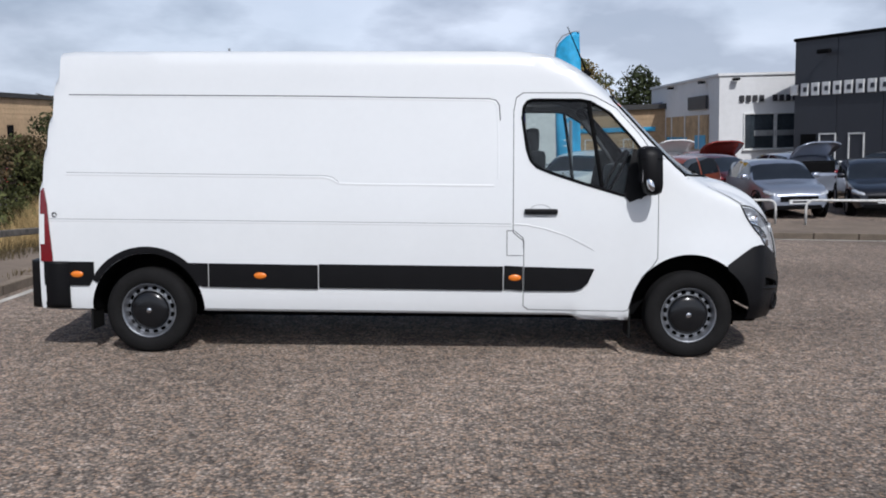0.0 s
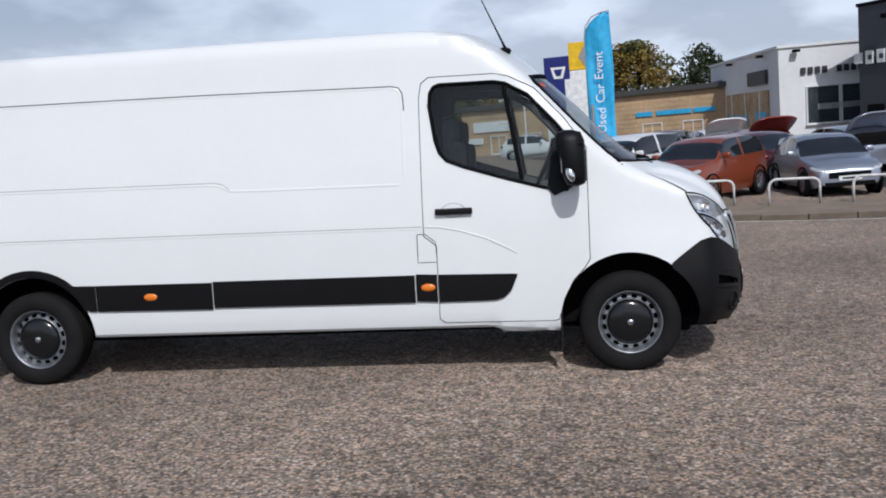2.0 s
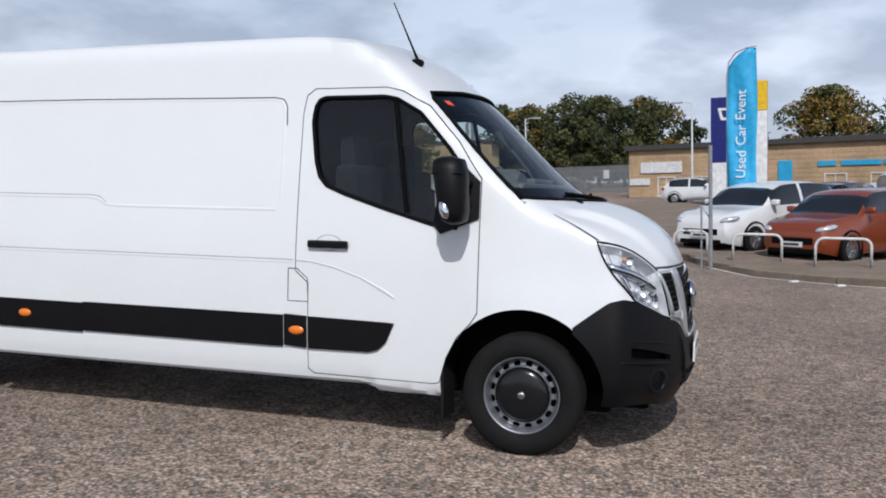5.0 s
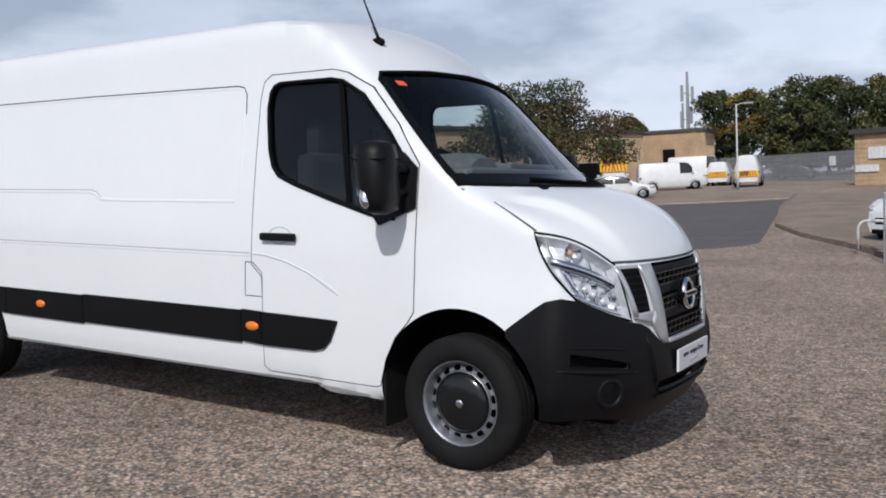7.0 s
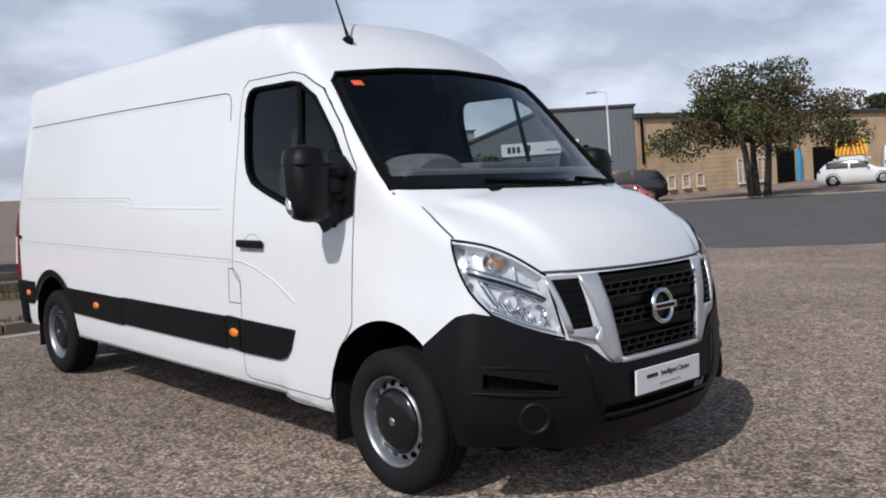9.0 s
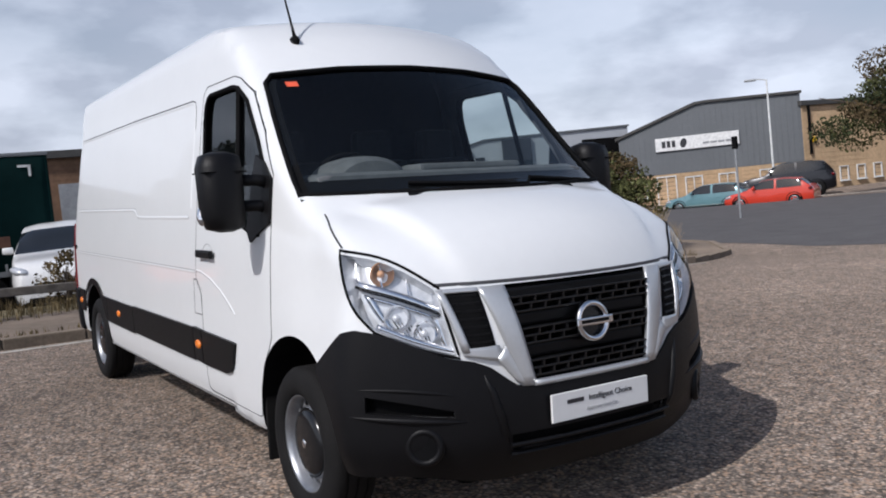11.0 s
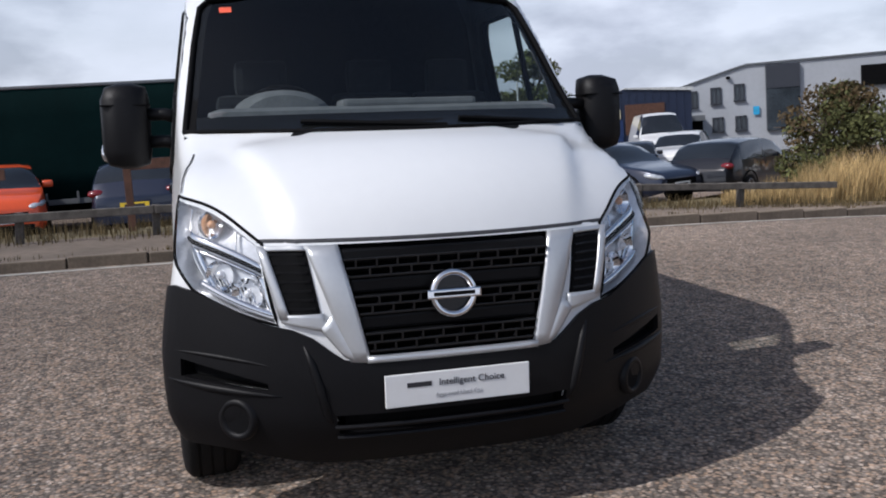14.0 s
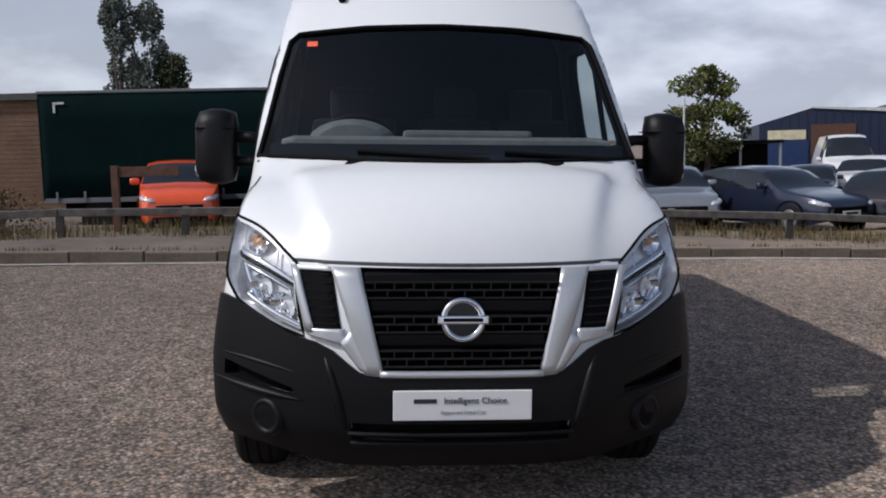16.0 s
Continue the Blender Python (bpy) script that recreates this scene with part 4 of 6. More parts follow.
letters("Intelligent Choice", 0.034, pose(0.9125, 0.048, 0.556, 90, 0, 90), M_PLATETEXT, "plate_lettering", plate)
letters("Approved Used Car", 0.021, pose(0.9125, 0.0, 0.512, 90, 0, 90), M_GREYTEXT, "plate_lettering", plate)
box("plate_bar", (0.9115, -0.143, 0.555), (0.002, 0.088, 0.017), M_PLATETEXT, plate, 0.0)

# mirrors
for s in (-1, 1):
    mirror = empty("door_mirror")
    mirror.parent = van
    tagged(mirror, "black plastic twin-arm door mirror")
    bm = bmesh.new()
    add_box(bm, (0, 0, 0), (0.205, 0.205, 0.375), 0.075)
    for v in bm.verts:
        t = v.co.z / 0.19
        v.co.y += s * 0.012 * (1 - t * t)
        v.co.x *= 1.0 - 0.25 * max(0.0, -t) - (0.18 if v.co.x < 0 else 0.0)
        v.co.x -= 0.02 * t
    bmesh.ops.translate(bm, vec=(-0.375, s * 1.130, 1.492), verts=bm.verts)
    part("housing", bm, M_BLACKPL, mirror, "black mirror housing", smooth=True)
    bm = bmesh.new()
    add_box(bm, (-0.3765, s * 1.134, 1.582), (0.18, 0.204, 0.006), 0.002)
    part("housing_joint", bm, M_DARK, mirror)
    for z in (1.42, 1.54):
        part("arm", tube([(-0.33, s * 0.90, z - 0.02), (-0.34, s * 0.97, z), (-0.36, s * 1.08, z)], [0.034, 0.028, 0.03], 10), M_BLACKPL, mirror, smooth=True)
    bm = bmesh.new()
    bmesh.ops.create_uvsphere(bm, u_segments=16, v_segments=10, radius=1.0)
    bmesh.ops.scale(bm, vec=(0.030, 0.030, 0.060), verts=bm.verts)
    bmesh.ops.transform(bm, matrix=pose(-0.385, s * 1.220, 1.395, s * 14, -18, 0), verts=bm.verts)
    part("indicator_lens", bm, M_CHROME, mirror, "clear indicator lens", smooth=True)
    bm = bmesh.new()
    add_box(bm, (-0.44, s * 1.130, 1.53), (0.01, 0.16, 0.26), 0.004)
    part("mirror_glass", bm, M_CHROME, mirror, "mirror glass")

# aerial
foot = on_top(-0.80, -0.53)
bm = bmesh.new()
bmesh.ops.create_uvsphere(bm, u_segments=14, v_segments=8, radius=1.0)
bmesh.ops.scale(bm, vec=(0.05, 0.022, 0.03), verts=bm.verts)
bmesh.ops.translate(bm, vec=foot, verts=bm.verts)
aerial = part("aerial", bm, M_DARK, van, "black whip aerial", smooth=True)
part("aerial_whip", tube([foot + Vector((0.01, 0, 0.01)), foot + Vector((-0.02, 0, 0.08)), foot + Vector((-0.155, 0, 0.38))], [0.012, 0.007, 0.0035], 8), M_DARK, aerial)

# wheels
def wheel(x, s):
    w = empty("wheel")
    w.parent = van
    w.matrix_basis = pose(x, s * 0.865, 0.345, 0, 0, 0 if s > 0 else 180)
    R = 0.345
    part("tyre", lathe([(0.215, 0.085), (0.225, 0.105), (0.27, 0.117), (0.315, 0.108), (0.335, 0.092), (R, 0.078), (R, 0.052), (R - 0.008, 0.05), (R - 0.008, 0.042), (R, 0.04), (R, 0.004), (R - 0.008, 0.002), (R - 0.008, -0.006), (R, -0.008), (R, -0.045), (R - 0.008, -0.047), (R - 0.008, -0.055), (R, -0.057), (0.335, -0.095), (0.30, -0.115), (0.215, -0.10)], 64), M_RUBBER, w, "black road tyre", smooth=True).data.set_sharp_from_angle(angle=radians(50))
    rim = part("rim", lathe([(0.158, 0.066), (0.163, 0.062), (0.166, 0.052)], 64), M_STEEL, w, "silver painted steel rim", smooth=True)
    part("rim_edge", lathe([(0.192, 0.040), (0.198, 0.052), (0.203, 0.070), (0.212, 0.092), (0.220, 0.096), (0.222, 0.088), (0.216, 0.06), (0.210, -0.08), (0.19, -0.08)], 64), M_STEEL, rim, smooth=True)
    bm = bmesh.new()
    n = 16
    for k in range(n):
        t0 = 2 * math.pi * k / n
        cols = []
        for i in range(5):
            t = t0 + 2 * math.pi / n * (0.19 * (i - 2) / 2)
            f = abs(i - 2) / 2
            cols.append([bm.verts.new((r * math.cos(t + (e * (t - t0) * 0.9)), y, r * math.sin(t + e * (t - t0) * 0.9))) for r, y, e in ((0.163, 0.056, 1.0), (0.170, 0.057, 0.35), (0.181, 0.055, 0.0), (0.188, 0.050, 0.35), (0.195, 0.042, 1.0))])
        for a, b in zip(cols, cols[1:]):
            for j in range(4):
                bm.faces.new((a[j], a[j + 1], b[j + 1], b[j]))
    bmesh.ops.recalc_face_normals(bm, faces=bm.faces[:])
    part("rim_web", bm, M_STEEL, rim)
    part("brake_dust_shield", lathe([(0.0, 0.0), (0.20, 0.0), (0.20, -0.02), (0.0, -0.02)], 32), M_DARK, w)
    cap = part("hub_cap", lathe([(0.0, 0.098), (0.03, 0.098), (0.07, 0.095), (0.118, 0.090), (0.142, 0.080), (0.153, 0.066), (0.153, 0.04)], 48), M_GLOSSBLK, w, "black domed hub cap", smooth=True)
    part("hub_badge", lathe([(0.0, 0.102), (0.008, 0.102), (0.012, 0.101), (0.019, 0.101), (0.021, 0.097)], 24), M_CHROME, cap, smooth=True)
    for k in range(5):
        t = 2 * math.pi * (k + 0.3) / 5
        bm = lathe([(0.0, 0.092), (0.010, 0.092), (0.012, 0.086)], 10)
        bmesh.ops.translate(bm, vec=(0.085 * math.cos(t), 0, 0.085 * math.sin(t)), verts=bm.verts)
        part("cap_bolt", bm, M_DARK, cap)
    return w


for x in (0.0, -4.332):
    for s in (-1, 1):
        wheel(x, s)
# chassis and wells behind the wheels
bm = bmesh.new()
add_box(bm, (-2.2, 0, 0.32), (5.4, 1.1, 0.16), 0.03)
add_box(bm, (0, 0, 0.345), (0.12, 1.6, 0.12), 0.03)
add_box(bm, (-4.332, 0, 0.345), (0.14, 1.6, 0.14), 0.03)
add_box(bm, (-2.2, 0.0, 0.36), (3.2, 1.75, 0.05), 0.01)
# tray added below the nose to stop sun passing under the bumper
add_box(bm, (0.50, 0, 0.265), (0.34, 1.10, 0.08), 0.03)
add_box(bm, (0.36, 0, 0.27), (0.2, 1.3, 0.12), 0.03)
part("chassis", bm, M_DARK, van, "dark underbody and axles, with an added light-blocking tray under the nose")

# cab
bm = bmesh.new()
add_box(bm, (-0.24, 0, 1.36), (0.40, 1.60, 0.38), 0.07)
add_box(bm, (0.02, 0, 1.22), (0.28, 1.40, 0.26), 0.05)
hood = lathe([(0.215, -0.15), (0.225, -0.05), (0.215, 0.08), (0.17, 0.13), (0.0, 0.15)], 24, "x")
bmesh.ops.transform(hood, matrix=Matrix.Translation((-0.26, -0.46, 1.51)) @ Matrix.Diagonal((1, 1, 0.55, 1)), verts=hood.verts)
join(bm, hood)
add_box(bm, (-0.20, 0.10, 1.555), (0.20, 0.62, 0.05), 0.02)
part("dashboard", bm, M_DASH, van, "dark grey dashboard")
part("steering_wheel", tube([Vector((-0.52, -0.44, 1.47)) + Vector((0.09 * math.sin(t), 0.2 * math.cos(t), 0.18 * math.sin(t))) for t in [2 * math.pi * k / 28 for k in range(28)]], 0.016, 8, True), M_DARK, van, "black steering wheel", smooth=True)
part("steering_hub", tube([(-0.20, -0.42, 1.27), (-0.41, -0.42, 1.36)], [0.05, 0.06], 10), M_DARK, van)
for y, w in ((-0.48, 0.5), (0.12, 0.44), (0.58, 0.44)):
    bm = bmesh.new()
    add_box(bm, (-0.95, y, 1.02), (0.52, w, 0.16), 0.05)
    add_box(bm, (-1.20, y, 1.34), (0.14, w, 0.62), 0.05, None)
    add_box(bm, (-1.23, y, 1.735), (0.11, w * 0.58, 0.20), 0.045)
    part("seat", bm, M_FABRIC, van, "dark grey cloth cab seat", smooth=False)
bm = prism([(-0.88, 0.93), (0.88, 0.93), (0.86, 1.45), (0.78, 2.05), (0.66, 2.34), (-0.66, 2.34), (-0.78, 2.05), (-0.86, 1.45)], (-1.485, -1.455), "x")
part("bulkhead", bm, M_FABRIC, van, "dark lined bulkhead")


# ---- pavements, kerbs, road ----
M_LINE = material("worn_white_line", (0.42, 0.40, 0.36), 0.9, amount=0.3, scale=4)
M_GRASS = material("dry_verge", (0.16, 0.13, 0.07), 0.95, amount=0.4, scale=2.5, bump=0.6, bump_scale=40)
ROAD_FAR = [(-70, 30), (-45, 31), (-34, 32), (-28, 33.5), (-24, 35.5), (-19, 37), (-14, 37.8), (-10, 38.5), (-7.5, 39.5), (-6.2, 41)]
strip_on_land("road", [(-60, 18), (-20, 16.5), (-11.0, 15.2), (-8.0, 14.2), (-4.8, 14.9), (-2.4, 16.3), (-3.0, 20), (-4.2, 27), (-5.0, 33), (-5.8, 40)], ROAD_FAR, 0.006, M_ROAD, "smooth dark asphalt side road", "road")
strip_on_land("road_edging", ROAD_FAR[2:], [(x, y + 0.45) for x, y in ROAD_FAR[2:]], 0.09, M_LINE, "pale worn concrete edging along the far side of the road", "kerb")


def kerb_run(name, path, label):
    """Kerb stones end to end along a path, each a piece of its own."""
    run = empty(name)
    tagged(run, label, "kerb", kind="structure")
    total, k = 0.0, 0
    mesh = None
    for (a, b), (c, d) in zip(path, path[1:]):
        length = math.hypot(c - a, d - b)
        n = max(1, round(length / 0.92))
        for i in range(n):
            f = (i + 0.5) / n
            x, y = a + (c - a) * f, b + (d - b) * f
            if mesh is None:
                bm = bmesh.new()
                add_box(bm, (0, 0, 0.0), (0.90, 0.15, 0.25), 0.018)
                first = part("kerb_stone", bm, M_KERB, run)
                mesh, ob = first.data, first
            else:
                ob = new("kerb_stone", mesh)
                ob.parent = run
            ob.matrix_basis = Matrix.Translation((x, y, gz(x, y) + random.uniform(-0.012, 0.008))) @ pose(0, 0, 0, 0, 0, math.degrees(math.atan2(d - b, c - a)) + random.uniform(-0.8, 0.8)) @ Matrix.Diagonal((length / n / 0.92, 1, 1, 1))
    return run


BACK_KERB = [(-6.2, -22), (-6.75, -5), (-7.15, 2), (-7.6, 7), (-8.1, 10.5), (-9.2, 12.8), (-11.2, 14.6), (-15, 15.8), (-22, 16.8)]
FRONT_KERB = [(26, 8.9), (12, 9.4), (7, 9.9), (4.5, 10.4), (2.9, 11.0), (1.6, 12.0), (0.7, 13.6), (-0.4, 16.0), (-1.9, 19.0), (-3.2, 22.5), (-5, 32), (-7, 46)]
kerb_run("kerb_back", BACK_KERB, "weathered concrete kerb along the back of the lot")
kerb_run("kerb_front", FRONT_KERB, "weathered concrete kerb before the car yard")
strip_on_land("pavement_back", BACK_KERB, [(-9.6, -22), (-9.3, -5), (-9.6, 2), (-9.9, 7), (-10.3, 9), (-12.5, 11), (-14.5, 12.5), (-17, 13.5), (-22, 14.3)], 0.105, M_CONC, "stained concrete pavement behind the kerb", "pavement")
strip_on_land("pavement_front", FRONT_KERB, [(26, 13.0), (12, 13.2), (7, 13.3), (5, 13.4), (4.2, 13.6), (4.0, 14.4), (4.0, 16), (4.2, 18), (4.5, 22), (5, 26), (6, 36), (7, 46)], 0.105, M_CONC, "stained concrete pavement before the parked cars", "pavement")
strip_on_land("verge", [(-9.4, -22), (-9.2, -5), (-9.5, 2), (-9.8, 7), (-10.2, 9.5), (-12.4, 12)], [(-12.6, -22), (-12.3, -5), (-12.5, 2), (-13, 7), (-14, 9.5), (-16, 12)], 0.10, M_GRASS, "rough verge of dry grass and soil behind the fence", "verge")
line = strip_on_land("edge_line", [(p[0] + 0.30, p[1] + 0.1) for p in BACK_KERB[:5]], [(p[0] + 0.20, p[1] + 0.1) for p in BACK_KERB[:5]], 0.005, M_LINE, "worn pale edge line", "road marking")

strip_on_land("gutter_line", [(p[0] - 0.05, p[1] - 0.28) for p in FRONT_KERB[:7]], [(p[0] - 0.02, p[1] - 0.16) for p in FRONT_KERB[:7]], 0.006, M_LINE, "pale silty gutter along the kerb", "gutter")

# a patched repair and old oil stains in the lot
M_PATCH = material("patch_asphalt", (0.075, 0.07, 0.067), 0.9, amount=0.3, scale=5, bump=0.6, bump_scale=90)
rng = random.Random(4)
for px, py, rx, ry in ((-0.35, -4.55, 0.5, 0.16), (2.2, -3.2, 0.7, 0.1)):
    bm = bmesh.new()
    ring = [bm.verts.new((px + rx * (1 + 0.25 * rng.uniform(-1, 1)) * math.cos(2 * math.pi * k / 26), py + ry * (1 + 0.3 * rng.uniform(-1, 1)) * math.sin(2 * math.pi * k / 26), 0.004)) for k in range(26)]
    bm.faces.new(ring)
    tagged(part("asphalt_patch", bm, M_PATCH), "dark worn repair patch in the asphalt", "asphalt patch", kind="structure")

# ---- low timber fence ----
M_TIMBER = material("grey_timber", (0.13, 0.115, 0.10), 0.9, amount=0.35, scale=8, bump=0.4, bump_scale=50)
fence = empty("knee_rail_fence")
tagged(fence, "weathered grey timber knee-rail fence on the verge", "fence")
FENCE = [(-8.9, -16.0), (-8.95, -9.5), (-9.0, -5.0), (-9.05, -1.5), (-9.15, 2.2), (-9.3, 6.0), (-9.5, 9.85)]
for (a, b), (c, d) in zip(FENCE, FENCE[1:]):
    n = max(1, round(math.hypot(c - a, d - b) / 1.75))
    for i in range(n):
        x, y = a + (c - a) * i / n, b + (d - b) * i / n
        bm = bmesh.new()
        add_box(bm, (0, 0, 0.22), (0.10, 0.10, 0.62), 0.012)
        part("post", bm, M_TIMBER, fence).matrix_basis = Matrix.Translation((x, y, gz(x, y))) @ pose(0, 0, 0, rng.uniform(-3, 3), rng.uniform(-3, 3), rng.uniform(-8, 8))
    bm = bmesh.new()
    length = math.hypot(c - a, d - b)
    add_box(bm, (0, 0, 0), (length - 0.01, 0.09, 0.11), 0.012)
    za, zb = gz(a, b) + 0.47, gz(c, d) + 0.47
    part("rail", bm, M_TIMBER, fence).matrix_basis = Matrix.Translation(((a + c) / 2 + 0.09, (b + d) / 2, (za + zb) / 2)) @ pose(0, 0, 0, 0, -math.degrees(math.atan2(zb - za, length)), math.degrees(math.atan2(d - b, c - a)))
M_RUST = material("rusty_steel", (0.10, 0.045, 0.028), 0.8, amount=0.3, scale=10)
for x, y, h in ((-10.2, -4.55, 1.15), (-10.4, -1.9, 1.2)):
    bm = bmesh.new()
    add_box(bm, (0, 0, h / 2), (0.09, 0.11, h), 0.006)
    add_box(bm, (0, 0.5, h - 0.1), (0.05, 1.0, 0.16), 0.004)
    ob = part("gate_post", bm, M_RUST)
    tagged(ob, "rusty brown steel post with a short arm", "post")
    ob.matrix_basis = place(x, y)


# ---- plants ----
def leaf_material(name, colour, dry):
    m = material(name, colour, 0.75, amount=0.25, scale=0.6, island=0.55)
    b = m.node_tree.nodes["Principled BSDF"]
    b.inputs["Specular IOR Level"].default_value = 0.2
    return m


M_LEAF = leaf_material("green_leaves", (0.085, 0.090, 0.034), 0)
M_LEAFDARK = leaf_material("dark_leaves", (0.045, 0.055, 0.024), 0)
M_LEAFGOLD = leaf_material("autumn_leaves", (0.18, 0.125, 0.03), 0)
M_LEAFGREY = leaf_material("grey_leaves", (0.15, 0.165, 0.135), 0)
M_BARK = material("bark", (0.085, 0.065, 0.05), 0.95, amount=0.35, scale=5, bump=0.7, bump_scale=30)
M_STRAW = leaf_material("dry_grass", (0.50, 0.36, 0.17), 0)
M_LEAFGREEN = leaf_material("fresh_leaves", (0.13, 0.15, 0.035), 0)
M_LEAFBROWN = leaf_material("browning_leaves", (0.105, 0.075, 0.038), 0)
M_WEED = leaf_material("weeds", (0.105, 0.078, 0.038), 0)


def leaf_cloud(clumps, count, size, seed):
    """Many small bent leaves in uneven clumps: (centre, radii) each."""
    r = np.random.RandomState(seed)
    weights = np.array([c[1][0] * c[1][1] * c[1][2] for c in clumps]) ** 0.66
    pick = r.choice(len(clumps), count, p=weights / weights.sum())
    centre = np.array([c[0] for c in clumps])[pick]
    radii = np.array([c[1] for c in clumps])[pick]
    d = r.normal(size=(count, 3))
    d /= np.linalg.norm(d, axis=1)[:, None]
    p = centre + d * radii * (r.uniform(0.25, 1.08, (count, 1)) ** 0.5)
    a = r.normal(size=(count, 3))
    a /= np.linalg.norm(a, axis=1)[:, None]
    b = np.cross(a, r.normal(size=(count, 3)))
    b /= np.linalg.norm(b, axis=1)[:, None]
    s = size * r.uniform(0.55, 1.3, (count, 1))
    v = np.stack([p - a * s, p + b * s * 0.55, p + a * s, p - b * s * 0.55], 1).reshape(-1, 3)
    me = bpy.data.meshes.new("crown")
    me.from_pydata(v.tolist(), [], [(4 * i, 4 * i + 1, 4 * i + 2, 4 * i + 3) for i in range(count)])
    return me


def tree(x, y, height, spread, trunk_h, mat, seed, label, count=2600, leaf=0.16, stems=1, tall=1.0, mats=(), name="tree", loose=False):
    r = random.Random(seed)
    t = empty(name, place(x, y))
    tagged(t, label, "tree" if name == "tree" else "bush")
    clumps = []
    bm = bmesh.new()
    for s in range(stems):
        bx, by = (0, 0) if stems == 1 else (r.uniform(-0.5, 0.5) * spread * 0.12, r.uniform(-0.5, 0.5) * spread * 0.12)
        top = Vector((bx * 3 + r.uniform(-0.2, 0.2) * spread * 0.3, by * 3, height * 0.72))
        mid = Vector((bx * 1.6, by * 1.6, trunk_h))
        join(bm, tube([(bx, by, -0.2), mid, top * 0.75 + mid * 0.25, top], [0.030 * height, 0.022 * height, 0.012 * height, 0.004 * height], 7))
        for k in range(7):
            base = mid.lerp(top, r.uniform(0.0, 0.8))
            a = r.uniform(0, 2 * math.pi)
            reach = spread * 0.5 * r.uniform(0.45, 0.95)
            tip = base + Vector((math.cos(a) * reach, math.sin(a) * reach, r.uniform(0.0, 0.3) * height * tall))
            join(bm, tube([base, base.lerp(tip, 0.5) + Vector((0, 0, 0.04 * height)), tip], [0.010 * height, 0.007 * height, 0.003 * height], 5))
    part("trunk", bm, M_BARK, t, "rough brown trunk and limbs", smooth=True)
    n = 42
    for k in range(64 if loose else 0):
        # a wide, ragged umbrella of small sprays that droop at the rim
        a, q = r.uniform(0, 2 * math.pi), spread * 0.5 * math.sqrt(r.uniform(0.02, 0.95))
        rise = math.sqrt(max(0.0, 1 - (q / (spread * 0.52)) ** 2))
        z = trunk_h + (height - trunk_h) * rise * r.uniform(0.25, 0.95) - 0.5 * (1 - rise)
        rad = spread * r.uniform(0.075, 0.150)
        clumps.append(((math.cos(a) * q, math.sin(a) * q, z), (rad, rad, rad * 0.6)))
    for k in range(0 if loose else n):
        h = r.uniform(0.0, 1.0)
        z = trunk_h + (height - trunk_h) * h
        wide = spread * 0.5 * math.sqrt(max(0.04, 1 - (2 * h - 0.85) ** 2 if tall <= 1 else (1 - h) * 0.9 + 0.1))
        a, q = r.uniform(0, 2 * math.pi), wide * math.sqrt(r.uniform(0.1, 0.9))
        rad = spread * r.uniform(0.10, 0.20)
        clumps.append(((math.cos(a) * q, math.sin(a) * q, min(z, height - rad * 0.6)), (rad, rad, rad * 0.75 * max(1.0, tall))))
    groups = [mat] + list(mats)
    for g, mm in enumerate(groups):
        me = leaf_cloud(clumps[g::len(groups)] or clumps, count // len(groups), leaf, seed + g)
        me.materials.append(mm)
        ob = new("crown", me)
        ob.parent = t
    return t


tree(-18.5, 38.5, 6.9, 9.2, 2.3, M_LEAF, 1, "spreading many-stemmed tree with thin browning leaves beside the road", 30000, 0.085, 3, mats=(M_LEAFBROWN, M_LEAFDARK), loose=True)
tree(-30.0, 12.25, 5.3, 3.2, 1.7, M_LEAF, 2, "slender green tree with a lopsided crown", 7000, 0.085, 1, mats=(M_LEAF, M_LEAFGREEN))
tree(-32.0, -10.6, 7.8, 2.1, 1.0, M_LEAFGREY, 3, "tall narrow grey-green poplar behind the trailer", 9000, 0.085, 1, 2.0, mats=(M_LEAFGREY,))
tree(-32.4, -9.6, 7.7, 2.1, 1.0, M_LEAFGREY, 4, "tall narrow grey-green poplar behind the trailer", 9000, 0.085, 1, 2.0, mats=(M_LEAFGREY,))
tree(-32.2, -8.6, 5.6, 1.9, 1.0, M_LEAFDARK, 5, "dark narrow tree behind the trailer", 4000, 0.085, 1, 1.6)
tree(9.9, 90, 9.8, 9.0, 2.5, M_LEAFGOLD, 6, "broad tree turning autumn gold behind the brick workshop", 10000, 0.20, 2, mats=(M_LEAF, M_LEAFGOLD))
tree(15.0, 78, 8.0, 6.0, 1.5, M_LEAFDARK, 7, "dark evergreen tree beside the showroom", 5000, 0.2, 1, 1.3)
tree(2.5, 100, 8.0, 5.0, 1.5, M_LEAFDARK, 8, "dark tree far behind the workshop", 1600, 0.25)
tree(-3.2, 92, 7.0, 4.5, 1.5, M_LEAFDARK, 18, "small dark tree far behind the workshop", 1600, 0.25)
for k, (x, y, h, s, m) in enumerate(((-29, 112, 11, 9, M_LEAF), (-24, 108, 10.5, 9, M_LEAFGOLD), (-19, 112, 12, 10, M_LEAF), (-14.5, 106, 11, 9, M_LEAFDARK), (-9.5, 110, 11, 10, M_LEAFGOLD), (-16.5, 98, 8.5, 7, M_LEAF), (-10.5, 98, 9, 8, M_LEAF), (-43, 118, 9, 8, M_LEAFDARK))):
    tree(x, y, h, s, 1.2, m, 20 + k, "large leafy tree in the row behind the works yard", 9500, 0.21, 1, mats=(M_LEAFDARK, M_LEAF))
tree(-58, 70, 7, 7, 1.5, M_LEAF, 41, "leafy tree beyond the grey warehouse", 1600, 0.25)
